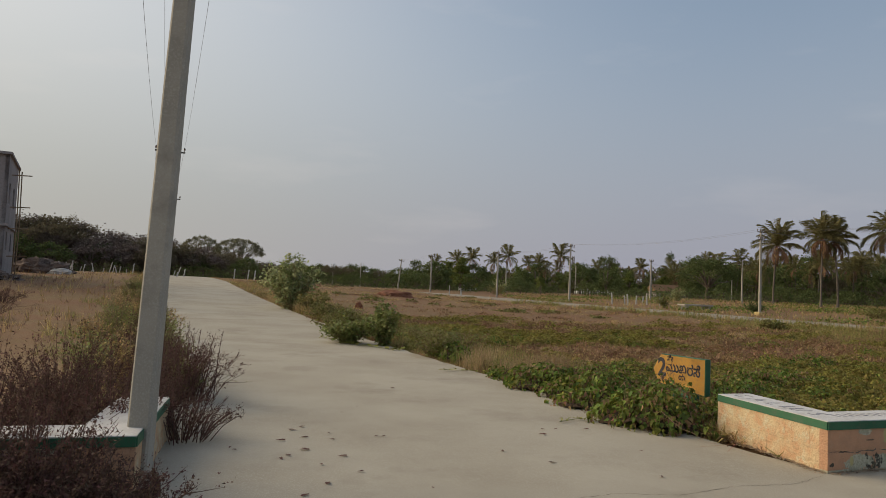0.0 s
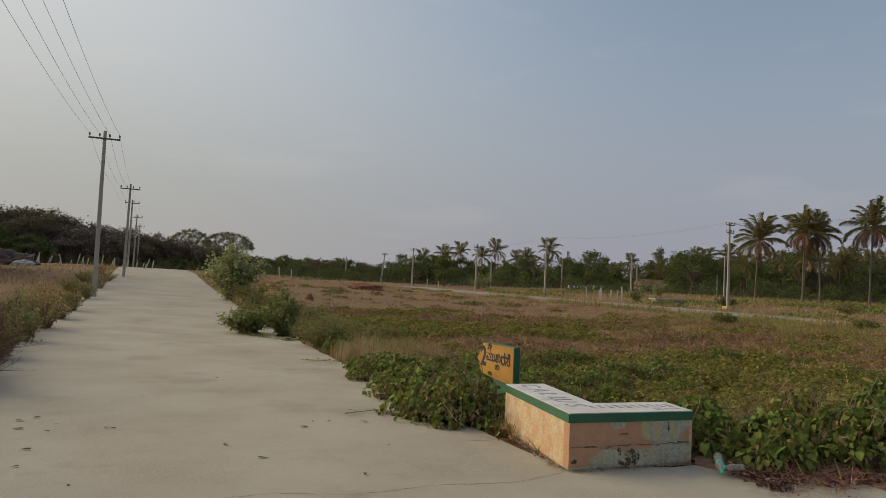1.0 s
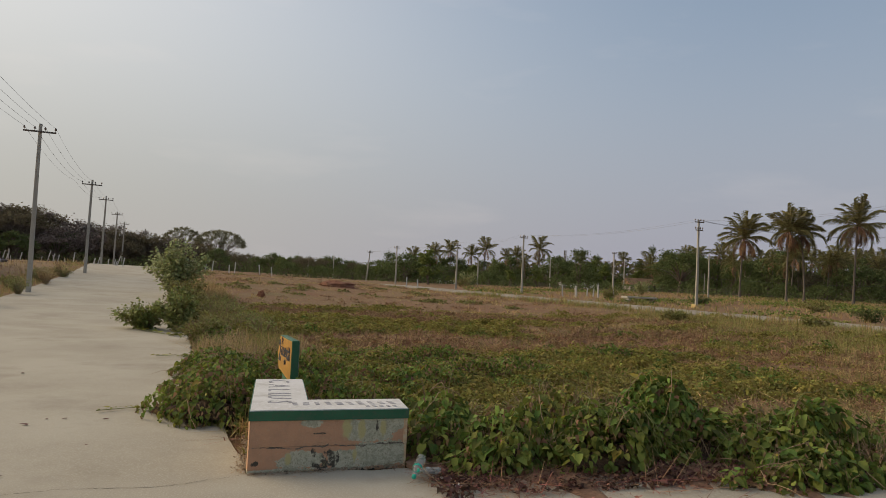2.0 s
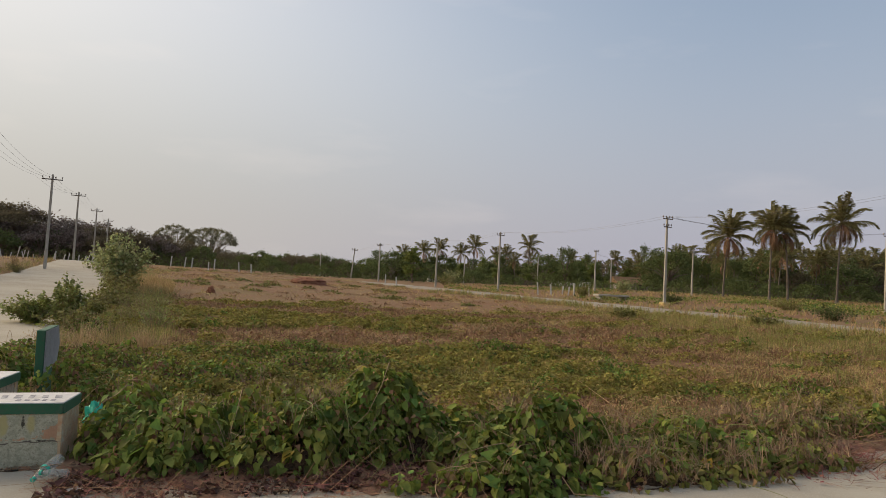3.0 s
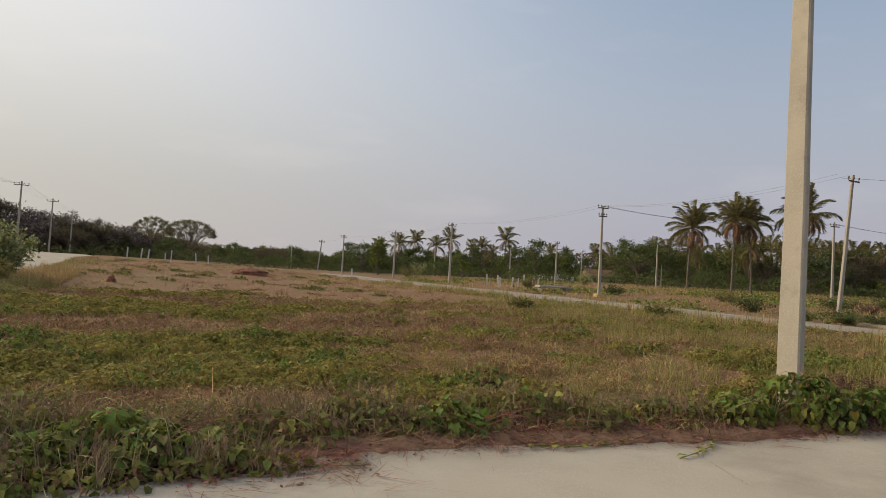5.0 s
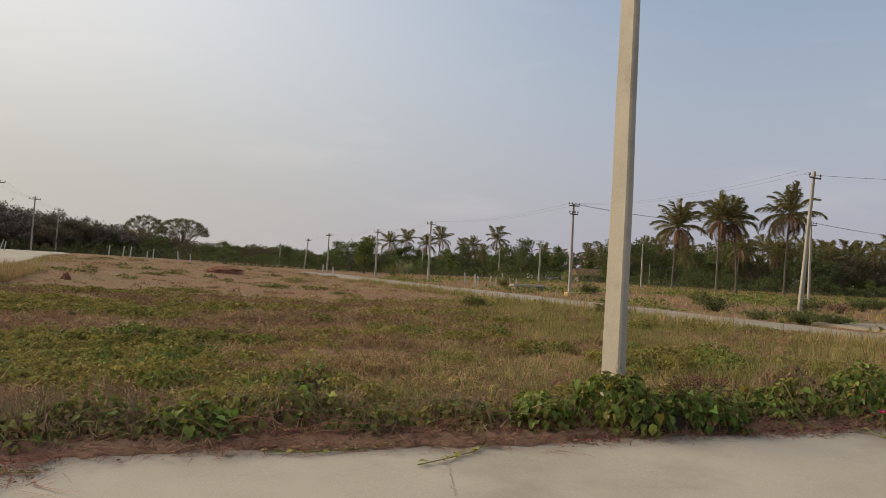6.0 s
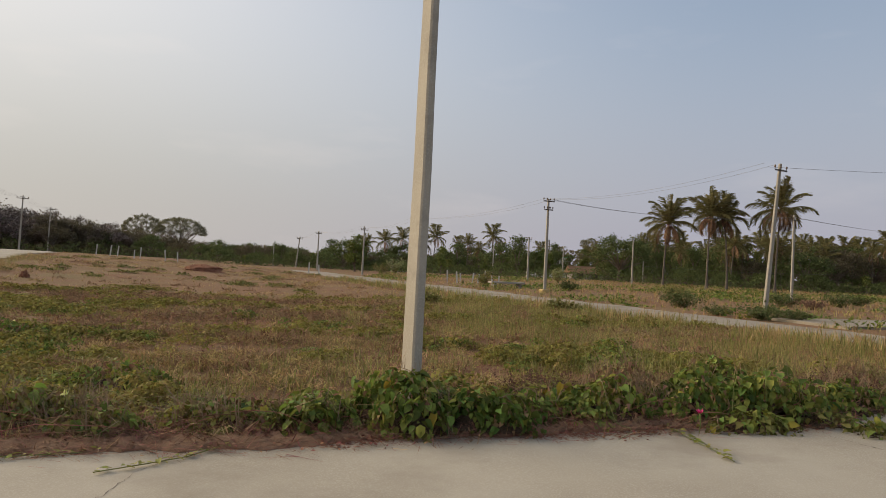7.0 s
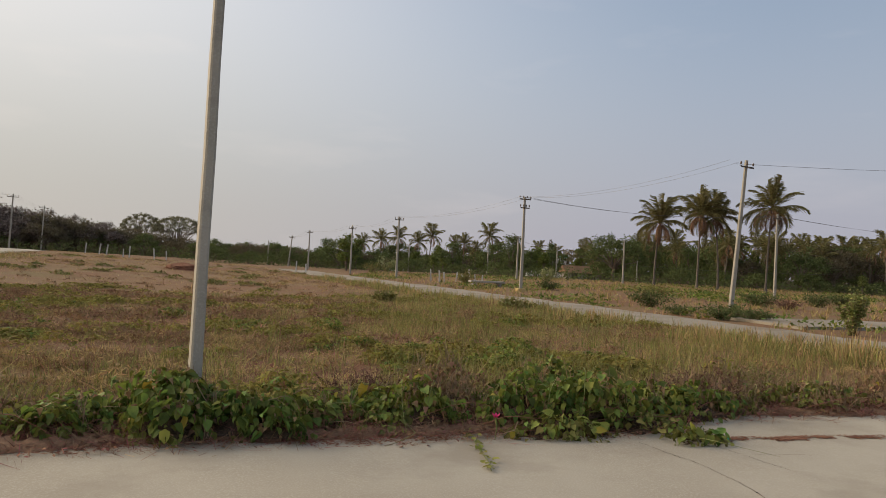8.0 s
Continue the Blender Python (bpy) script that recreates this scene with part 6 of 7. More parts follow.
def broad_tree(at, height, spread, seed, label, material, shape="round", leaves=1900, leaf=0.34, trunk_share=0.3, clumps=26):
    """A trunk that forks into limbs, each ending in clumps of small leaves; flat, round or tall outline."""
    rs = np.random.RandomState(seed)
    x, y = at
    ob = thing("tree", (x, y, float(land(x, y)) - 0.15), label, "tree", "trees of the belt")
    fork = height * trunk_share
    wood = [tube([(0, 0, 0), (rs.normal(0, 0.1), rs.normal(0, 0.1), fork * 0.5), (0, 0, fork)], [0.035 * height, 0.026 * height, 0.022 * height], 7)]
    C = []
    for k in range(clumps):
        a, r = k * 2.399 + rs.normal(0, 0.2), math.sqrt((k + 0.5) / clumps)
        if shape == "flat":
            z = height * (0.93 - 0.26 * r * r + rs.normal(0, 0.03))
        elif shape == "dome":
            r = math.sin(r * 1.5)
            z = height * (0.58 + 0.40 * math.sqrt(max(0.0, 1 - r * r)) + rs.normal(0, 0.012))
        elif shape == "tall":
            z, r = fork + (height - fork) * rs.uniform(0.05, 0.97), r * 0.8
            r *= 1.15 - 0.8 * (z - fork) / (height - fork)
        else:
            z = fork * 0.8 + (height - fork * 0.8) * (0.18 + 0.74 * math.sqrt(max(0.0, 1 - r * r)) * rs.uniform(0.45, 1.0))
        c = np.array([math.cos(a) * r * spread / 2, math.sin(a) * r * spread / 2, z])
        C.append(c)
        if k % (5 if shape == "dome" else 2) == 0 or shape == "flat":
            m = np.array([c[0] * 0.45, c[1] * 0.45, fork + (c[2] - fork) * 0.62]) + rs.normal(0, 0.05 * spread, 3) * (shape == "dome")
            wood.append(tube([(0, 0, fork * 0.92), tuple(m), tuple(c)], [0.014 * height, 0.009 * height, 0.003 * height], 5))
    part("trunk", fast_mesh("trunk", *joined(wood)), M["bark"], ob)
    C = np.array(C)
    w = rs.randint(0, clumps, leaves)
    sz = spread / math.sqrt(clumps) * {"tall": 0.42, "dome": 0.30}.get(shape, 0.36)
    off = rs.normal(0, 1, (leaves, 3)) * np.array([sz, sz, sz * (0.42 if shape == "flat" else 0.62)])
    pos = C[w] + off
    pos[:, 2] = np.maximum(pos[:, 2], 0.4)
    part("crown", fast_mesh("crown", *strew(chip(), pos, turns(rs.uniform(0, 6.283, leaves), rs.normal(0, 0.7, leaves), rs.normal(0, 0.7, leaves)),
                                            (rs.uniform(0.6, 1.3, leaves) * leaf)[:, None] * np.array([[1.5, 1, 1]]))), M[material], ob)
    return ob


def bare_tree(at, height, spread, seed, label):
    """A leafless crown of fine branches."""
    rs = np.random.RandomState(seed)
    x, y = at
    ob = thing("bare_tree", (x, y, float(land(x, y)) - 0.15), label, "tree", "trees of the belt")
    T = []

    def grow(p, d, ln, r, depth):
        q = p + d * ln
        T.append(tube([tuple(p), tuple((p + q) / 2 + rs.normal(0, ln * 0.05, 3)), tuple(q)], [r, r * 0.8, r * 0.6], 4))
        if depth == 0:
            return
        for _ in range(3 if depth > 1 else 4):
            e = d + rs.normal(0, 0.55, 3) + np.array([0, 0, 0.08])
            e[:2] *= 1.2
            grow(q, e / np.linalg.norm(e), ln * rs.uniform(0.6, 0.85), r * 0.6, depth - 1)

    for _ in range(3):
        d = np.array([rs.normal(0, 0.35), rs.normal(0, 0.35), 1.0])
        grow(np.zeros(3), d / np.linalg.norm(d), height * 0.3, 0.03 * height / 3, 4)
    me = fast_mesh("branches", *joined(T))
    part("branches", me, M["tree_bare"], ob)
    return ob


DARK, GREEN, BRIGHT = "dense dark green tree in the belt", "green leafy tree in the belt", "bright green leafy tree in the belt"
PROTO = [
    broad_tree((-62, 108), 8.4, 11.0, 701, DARK, "tree_dark", "flat", 3723, 0.25, 0.25, 34),
    broad_tree((-75, 120), 7.0, 9.0, 702, DARK, "tree_dark", "round", 3192, 0.25, 0.2, 34),
    broad_tree((-25, 128), 3.8, 4.6, 703, GREEN, "tree_green", "round", 2128, 0.19, 0.2, 28),
    broad_tree((26, 108), 5.8, 5.0, 704, GREEN, "tree_green", "tall", 2128, 0.20, 0.2, 28),
    broad_tree((3.5, 99), 5.0, 3.6, 705, BRIGHT, "tree_bright", "tall", 1600, 0.23, 0.16, 26),
    broad_tree((40, 104), 7.6, 8.0, 706, DARK, "tree_green", "round", 3458, 0.24, 0.24, 36),
    broad_tree((70, 104), 7.2, 7.0, 707, DARK, "tree_dark", "round", 3325, 0.22, 0.24, 34),
    broad_tree((-57, 118), 6.4, 7.5, 708, "grey-brown dry tree with a dense twiggy crown", "tree_bare", "round", 3723, 0.19, 0.22, 34),
]
PROTO.append(broad_tree((12, 100), 2.4, 3.0, 709, "low green bush below the trees", "tree_green", "round", 1300, 0.15, 0.1, 16))
PROTO.append(broad_tree((15, 101), 2.6, 1.5, 710, "slender young tree with a thin stem", "tree_bright", "tall", 1100, 0.12, 0.4, 12))
rs = np.random.RandomState(11)


def plant(kind, x, y, h):
    p = PROTO[kind]
    base = (8.4, 7.0, 3.8, 5.8, 5.0, 7.6, 7.2, 6.4, 2.4, 2.6)[kind]
    s = h / base
    return copy_thing(p, pose(x, y, float(land(x, y)) - 0.15, 0, 0, rs.uniform(0, 360)) @ Matrix.Diagonal((s * rs.uniform(0.9, 1.2), s * rs.uniform(0.9, 1.2), s, 1)))


# dark clump on the left
for x, y, h, k in ((-72, 104, 7.8, 0), (-56, 104, 7.2, 0), (-62, 112, 8.4, 1), (-66, 116, 8.8, 1), (-80, 112, 9.0, 0), (-50, 106, 4.6, 2), (-46, 112, 4.4, 1), (-42, 110, 3.6, 1), (-58, 98, 5.2, 2), (-70, 98, 5.4, 2), (-53, 98, 4.2, 2),
                   (-38, 114, 3.6, 2), (-34, 120, 4.0, 1), (-30, 112, 3.6, 2), (-88, 106, 9.0, 0), (-96, 112, 9.6, 0), (-84, 98, 7.0, 1), (-47, 122, 4.8, 1), (-40, 124, 4.4, 2), (-52, 118, 6.4, 7), (-48, 120, 6.0, 7), (-61, 116, 6.6, 7), (-44, 118, 5.4, 7), (-55, 124, 6.8, 7), (-41, 120, 4.6, 1), (-37, 122, 4.2, 1), (-65, 120, 7.2, 7)):
    plant(k, x, y, h)
for x, y, h, k in ((-51, 112, 6.4, 7), (-49, 110, 6.2, 7), (-47, 113, 6.3, 7), (-45, 111, 5.9, 1), (-43, 114, 5.7, 7), (-41, 112, 5.6, 1), (-39, 116, 5.2, 1), (-37, 113, 4.9, 7), (-35, 117, 4.7, 1), (-54, 108, 7.4, 7), (-58, 109, 8.0, 0), (-62, 106, 8.2, 7), (-68, 108, 8.2, 7), (-76, 108, 8.4, 7), (-64, 100, 6.0, 7), (-50, 103, 5.0, 7), (-46, 106, 4.6, 7), (-42, 106, 4.2, 1)):
    plant(k, x, y, h * 1.1)
for x, y, h in ((-58, 152, 6.2), (-53, 150, 6.0), (-49, 152, 5.6), (-45, 150, 5.8), (-41, 152, 5.2), (-37, 150, 4.6), (-62, 152, 6.4)):
    plant(1, x, y, h)
# low trees in the left centre
for i in range(22):
    x = -30 + i * 1.75 + rs.uniform(-0.6, 0.6)
    plant(2 if i % 3 else 1, x, rs.uniform(122, 142), rs.uniform(2.9, 4.4))
# centre, among the palms
for i in range(28):
    x = -3 + i * 1.35 + rs.uniform(-0.5, 0.5)
    plant((3, 4, 2, 3, 9, 2)[i % 6], x, rs.uniform(118, 148), rs.uniform(3.4, 5.6))
plant(2, -0.7, 116.0, 4.8)
# right centre to the right: thin tall trees, lower growth between, palms behind
for i in range(30):
    x = 27 + i * 1.4 + rs.uniform(-0.6, 0.6)
    plant((3, 9, 3, 4, 2, 3)[i % 6], x, rs.uniform(112, 140), rs.uniform(3.2, 5.2) if x < 45 else rs.uniform(4.2, 6.8))
for i in range(30):
    x = 52 + i * 2.0 + rs.uniform(-0.8, 0.8)
    plant((3, 5, 3, 6, 3)[i % 5], x, rs.uniform(98, 120), rs.uniform(4.6, 7.2))
for i in range(28):
    x, y = 50 + i * 2.5 + rs.uniform(-1.0, 1.0), rs.uniform(118, 132)
    copy_thing(far_palm[i % 2], pose(x, y, float(land(x, y)) - 0.1, 0, 0, rs.uniform(0, 360)) @ Matrix.Scale(rs.uniform(7.4, 9.4) / 7.9, 4))
# two dark slender trees
for x, y, h in ((47.2, 143.0, 8.8), (35.5, 140.0, 6.4)):
    copy_thing(PROTO[3], pose(x, y, float(land(x, y)) - 0.15) @ Matrix.Diagonal((0.55, 0.55, h / 5.8, 1)))
for x, y, h in ((55.9, 150, 10.3), (59.0, 152, 9.6), (65.0, 150, 9.8), (69.0, 152, 9.0)):
    plant(5, x, y, h)
# smaller growth at the foot of the belt
for i in range(64):
    x = -20 + i * 1.75 + rs.uniform(-0.8, 0.8)
    plant(8 if i % 3 else 9, x, rs.uniform(94, 104) if x > 45 else rs.uniform(108, 124), rs.uniform(1.4, 3.0))

RAIN = "rounded rain tree with a thin lacy crown"
broad_tree((-45.0, 161), 9.3, 11.0, 720, RAIN, "rain_leaf", "dome", 9000, 0.19, 0.24, 150)
broad_tree((-54.2, 163), 9.6, 9.0, 721, RAIN, "rain_leaf", "dome", 7000, 0.19, 0.24, 120)
for k, (x, y, h) in enumerate(((-56.5, 118, 6.2), (-53.0, 120, 6.6), (-50.0, 119, 6.2), (-60.0, 122, 6.6), (-47.0, 120, 5.6), (-63.5, 124, 6.8), (-55.0, 116, 5.8), (-51.5, 117, 6.0), (-44.5, 118, 4.8))):
    bare_tree((x, y), h, 6, 730 + k, "leafless brown tree at the edge of the wood")

# the wood behind, too far to tell apart
rs = np.random.RandomState(13)
n = 34000
x = rs.uniform(-150, 200, n)
y = rs.uniform(168, 215, n)
top = 2.0 + 1.8 * vnoise(x, y * 0.2, 9.0, 41) + 1.2 * vnoise(x, y * 0.2, 3.5, 42) + ramp01(x, 0, 50) * 3.5
z = land(x, y) + rs.rand(n) ** 0.7 * top
woods = stuff("far_woods", [strew(chip(), np.stack([x, y, z], -1), turns(rs.uniform(0, 6.283, n), rs.normal(0, 0.7, n), rs.normal(0, 0.7, n)), rs.uniform(0.45, 1.0, n)[:, None] * np.array([[1.5, 1, 1]]))], M["tree_dark"],
              "distant dark green woodland", "woodland")
# the closed foot of that wood: an uneven leafy bank
bx = np.arange(-170, 230.1, 1.6)
rows = []
for v, depth in ((0.0, 0.0), (0.45, 0.6), (0.8, 1.6), (1.0, 3.0), (0.0, 7.0)):
    hb = (1.7 + 1.6 * vnoise(bx, bx * 0, 6.0, 51) + 0.9 * vnoise(bx, bx * 0, 2.2, 52)) * v
    yb = 171 + depth + 1.6 * (vnoise(bx, bx * 0 + 5 * v, 3.0, 53) - 0.5)
    rows.append(np.stack([bx, yb, land(bx, yb) + hb - 0.1 + 0.35 * (np.random.RandomState(int(v * 100)).rand(len(bx)) - 0.5) * (v > 0)], -1))
nb_ = len(bx)
ib, jb = np.meshgrid(np.arange(4), np.arange(nb_ - 1), indexing="ij")
qb = (ib * nb_ + jb).ravel()
tagged(part("woodland_bank", fast_mesh("woodland_bank", np.concatenate(rows), np.stack([qb, qb + 1, qb + nb_ + 1, qb + nb_], -1)), M["tree_dark"]), "dense dark foot of the distant woodland", "woodland", kind="stuff")
# undergrowth along the foot of the belt
n = 26000
x = rs.uniform(-100, 120, n)
y = np.where(x < -25, rs.uniform(96, 120, n), np.where(x < 20, rs.uniform(99, 125, n), rs.uniform(90, 104, n)))
z = land(x, y) + rs.rand(n) * (0.3 + 1.8 * vnoise(x, y, 3.0, 43))
stuff("undergrowth", [strew(chip(), np.stack([x, y, z], -1), turns(rs.uniform(0, 6.283, n), rs.normal(0, 0.7, n), rs.normal(0, 0.7, n)), rs.uniform(0.12, 0.27, n)[:, None] * np.array([[1.5, 1, 1]]))], M["tree_green"],
      "dark tangled undergrowth below the trees", "undergrowth")


# ---- fence posts ----
def stone_post(x, y, h, lean, thick=0.12, label="rough whitish stone fence post"):
    ob = thing("fence_post", (x, y, float(land(x, y)) - 0.1), label, "fence post", "fence posts")
    bm = bmesh.new()
    add_box(bm, 0, 0, (h + 0.1) / 2, thick, thick * 0.8, h + 0.1, 0, 0.015)
    for v in bm.verts:
        v.co.x += random.uniform(-0.012, 0.012)
        v.co.y += random.uniform(-0.012, 0.012)
    bmesh.ops.rotate(bm, verts=bm.verts[:], matrix=Matrix.Rotation(lean, 3, "Y"))
    part("post", bm, M["stone_post"], ob)


rp = random.Random(5)
for x, y in ((-23.8, 84), (-22.2, 84), (-21.5, 84.3), (-19.4, 84), (-18.8, 84.2), (-15.8, 84), (-14.4, 84), (1.6, 79), (2.9, 78)):
    stone_post(x, y, rp.uniform(0.9, 1.3), rp.uniform(-0.12, 0.12))
for k in range(8):
    stone_post(16.6 + k * 0.62 + rp.uniform(-0.2, 0.2), 64.5 + rp.uniform(-1.5, 1.5), rp.uniform(0.7, 1.15), rp.uniform(-0.1, 0.1))
for k in range(34):
    stone_post(-35.5 + k * 0.40 + rp.uniform(-0.35, 0.35), 62 + rp.uniform(-1.5, 2.0), rp.uniform(0.3, 0.95), rp.uniform(-0.35, 0.35), thick=0.075)


# ---- heaps ----
def heap(x, y, w, d, h, seed, name, label, category, material, stones=60):
    """An uneven mound with lumps on it."""
    rs = np.random.RandomState(seed)
    ob = thing(name, (x, y, float(land(x, y)) - 0.05), label, category)
    bm = bmesh.new()
    bmesh.ops.create_icosphere(bm, subdivisions=4, radius=1.0)
    for v in bm.verts:
        n1 = noise.noise(v.co * 2.1 + Vector((seed, 0, 0))) * 0.30 + noise.noise(v.co * 5.3) * (0.28 if name == "rubble_heap" else 0.12) + noise.noise(v.co * 12.0) * (0.22 if name == "rubble_heap" else 0.03)
        v.co = Vector((v.co.x * w / 2 * (1 + n1), v.co.y * d / 2 * (1 + n1), max(v.co.z, -0.05) * h * (1 + 1.3 * n1)))
    part("mound", bm, material, ob)
    bm = bmesh.new()
    for k in range(stones):
        a, r = rs.uniform(0, 6.283), math.sqrt(rs.rand())
        z = h * math.sqrt(max(0, 1 - r * r)) * 0.95
        add_box(bm, math.cos(a) * r * w / 2, math.sin(a) * r * d / 2, z, *(rs.uniform(0.04, 0.2, 3) * rs.uniform(0.5, 1.2) * h), rs.uniform(0, 90))
    part("lump_layer", bm, material, ob)["kind"] = "stuff"
    return ob


heap(-4.05, 39.0, 0.46, 0.40, 0.36, 1, "termite_mound", "small dark red termite mound on bare soil", "earth mound", M["red_earth"], 14)
heap(-3.5, 62.0, 3.4, 2.2, 0.50, 2, "earth_heap", "low heap of reddish soil on the bare plot", "earth mound", M["red_earth"], 90)
heap(-31.2, 56.0, 5.0, 3.0, 1.05, 3, "rubble_heap", "dark heap of rubble and earth by the building", "rubble", M["rubble"], 260)
heap(-26.6, 43.0, 3.2, 1.6, 0.5, 4, "rubble_heap", "grey heap of rubble and earth by the building", "rubble", M["rubble"], 260)
heap(-28.9, 55.0, 1.9, 1.2, 0.45, 5, "sand_heap", "small pale heap of sand", "sand", M["stone_post"], 6)

# ---- unfinished building on the left ----
b_at = (-27.35, 45.0)
house = thing("building", (*b_at, float(land(*b_at)) - 0.1), "unfinished grey rendered concrete building with open windows and bamboo scaffolding", "building", turn=27)


def wall_with_holes(name, length, height, thick, holes, at, turn):
    """An upright wall along +x with rectangular openings through it."""
    xs = sorted({0.0, length, *(v for h in holes for v in (h[0], h[1]))})
    zs = sorted({0.0, height, *(v for h in holes for v in (h[2], h[3]))})
    bm = bmesh.new()
    for i in range(len(xs) - 1):
        for j in range(len(zs) - 1):
            cx, cz = (xs[i] + xs[i + 1]) / 2, (zs[j] + zs[j + 1]) / 2
            if any(h[0] < cx < h[1] and h[2] < cz < h[3] for h in holes):
                continue
            add_box(bm, cx, thick / 2, cz, xs[i + 1] - xs[i], thick, zs[j + 1] - zs[j])
    bmesh.ops.remove_doubles(bm, verts=bm.verts[:], dist=0.001)
    o = part(name, bm, M["render_grey"], house)
    o.matrix_basis = pose(*at, 0, 0, turn)
    return o


BH = 7.95
wall_with_holes("front_wall", 9.0, BH, 0.23, [(1.0, 3.4, 0.9, 2.9), (4.4, 8.2, 0.0, 3.2), (1.0, 3.4, 4.1, 6.2), (4.4, 8.4, 4.1, 6.4)], (-9.0, 0, 0), 0)
wall_with_holes("side_wall", 8.0, BH, 0.23, [(1.2, 2.2, 1.9, 3.1), (1.2, 2.2, 4.9, 6.3), (4.6, 5.8, 1.9, 3.1), (4.6, 5.8, 4.9, 6.3)], (0, 0.0, 0), 90)
wall_with_holes("back_wall", 9.0, BH, 0.23, [], (-9.0, 7.77, 0), 0)
wall_with_holes("far_wall", 8.0, BH, 0.23, [], (-8.77, 0.0, 0), 90)
for z, lab in ((3.4, "floor slab"), (BH, "roof slab")):
    bm = bmesh.new()
    add_box(bm, -4.5, 3.9, z + 0.08, 9.3, 8.3, 0.16)
    part("slab", bm, M["render_grey"], house, lab + " of grey concrete")
bm = bmesh.new()
add_box(bm, -4.5, 4.2, 3.9, 8.2, 0.12, 7.7)
part("inner_wall", bm, M["dark_room"], house)
for k in range(2):
    V1, F1 = tube([(0.5, 1.2 + 2.4 * k, 0), (0.55, 1.25 + 2.4 * k, 4), (0.5, 1.2 + 2.4 * k, BH - 0.6)], 0.04, 6)
    part("scaffold_upright", fast_mesh("scaffold_upright", V1, F1), M["twig"], house, "bamboo scaffold pole")
for z in (1.5, 3.3, 4.7, 6.8):
    V1, F1 = tube([(0.1, 1.2, z), (1.25, 1.25, z + 0.05)], 0.035, 6)
    part("scaffold_bar", fast_mesh("scaffold_bar", V1, F1), M["twig"], house, "bamboo scaffold bar")


# ---- covered drain by the far road ----
drain = thing("drain_cover", (21.0, 56.9, float(land(21.0, 56.9)) - 0.05), "pale concrete slab on low walls over a roadside drain", "drain", turn=10)
for sx in (-0.95, 0.95):
    bm = bmesh.new()
    add_box(bm, sx, 0, 0.17, 0.25, 1.0, 0.34, 0, 0.02)
    part("side_wall", bm, M["render_grey"], drain)
bm = bmesh.new()
add_box(bm, 0, 0, 0.40, 2.5, 1.2, 0.14, 0, 0.02)
part("slab", bm, M["pole_concrete"], drain)


# ---- houses and a mast in the distance ----
def far_house(x, y, w, d, h, label, wall, roof, pitched, turn=10):
    ob = thing("house", (x, y, float(land(x, y)) - 0.1), label, "house", "distant houses", turn=turn)
    bm = bmesh.new()
    add_box(bm, 0, 0, h / 2, w, d, h)
    part("wall", bm, wall, ob)
    bm = bmesh.new()
    if pitched:
        v = [bm.verts.new(p) for p in ((-w / 2 - 0.3, -d / 2 - 0.4, h), (w / 2 + 0.3, -d / 2 - 0.4, h), (w / 2 + 0.3, d / 2 + 0.4, h), (-w / 2 - 0.3, d / 2 + 0.4, h), (-w / 2 - 0.3, 0, h + 1.1), (w / 2 + 0.3, 0, h + 1.1))]
        for f in ((0, 1, 5, 4), (2, 3, 4, 5), (0, 4, 3), (1, 2, 5), (3, 2, 1, 0)):
            bm.faces.new([v[i] for i in f])
    else:
        add_box(bm, 0, 0, h + 0.1, w + 0.5, d + 0.5, 0.2)
    part("roof", bm, roof, ob)
    for k in range(max(1, int(w / 2.4))):
        px = -w / 2 + 1.2 + k * 2.4
        bm = bmesh.new()
        add_box(bm, px, -d / 2 - 0.01, h * 0.55, 0.95, 0.06, 1.1)
        wn_ = part("window", bm, M["dark_room"], ob)
        bm = bmesh.new()
        add_box(bm, px, -d / 2 - 0.06, h * 0.55 - 0.6, 1.15, 0.12, 0.08)
        part("sill", bm, M["house_white"], wn_)


far_house(6.2, 139, 3.0, 3, 1.7, "small white house seen between trees", M["house_white"], M["house_white"], False)
far_house(37.9, 171, 9.0, 4, 4.8, "long house with a green and white top seen between trees", M["house_white"], M["house_green"], False)
far_house(36.6, 112, 5.0, 3, 0.9, "low hut with a dull brown thatched roof below a palm", M["render_grey"], M["palm_dead"], True)

mast = thing("lattice_mast", (48.5, 252, float(land(48.5, 252)) - 0.3), "thin lattice mast far beyond the trees", "mast")
bm_parts = []
for sx, sy in ((-1, -1), (1, -1), (1, 1), (-1, 1)):
    bm_parts.append(tube([(sx * 0.6, sy * 0.6, 0), (sx * 0.3, sy * 0.3, 13.5)], 0.07, 4))
part("leg_frame", fast_mesh("leg_frame", *joined(bm_parts)), M["metal"], mast)
bm_parts = []
for k in range(14):
    z0, z1 = 13.5 * k / 14, 13.5 * (k + 1) / 14
    w0, w1 = 0.6 - 0.3 * k / 14, 0.6 - 0.3 * (k + 1) / 14
    for sy in (-1, 1):
        bm_parts += [tube([(-w0, sy * w0, z0), (w1, sy * w1, z1)], 0.06, 3), tube([(w0, sy * w0, z0), (-w1, sy * w1, z1)], 0.06, 3)]
part("brace_lattice", fast_mesh("brace_lattice", *joined(bm_parts)), M["metal"], mast)


# ---- overhead wires ----
def wire(a, b, sag, label="thin dark overhead wire", r=0.0048):
    A, B = Vector(a), Vector(b)
    pts = []
    for k in range(15):
        t = k / 14
        p = A.lerp(B, t) - A
        pts.append((p.x, p.y, p.z - 4 * sag * t * (1 - t)))
    ob = part("overhead_wire", fast_mesh("overhead_wire", *tube(pts, r, 4)), M["wire"])
    ob.location = A
    return tagged(ob, label, "wire", "overhead wires")


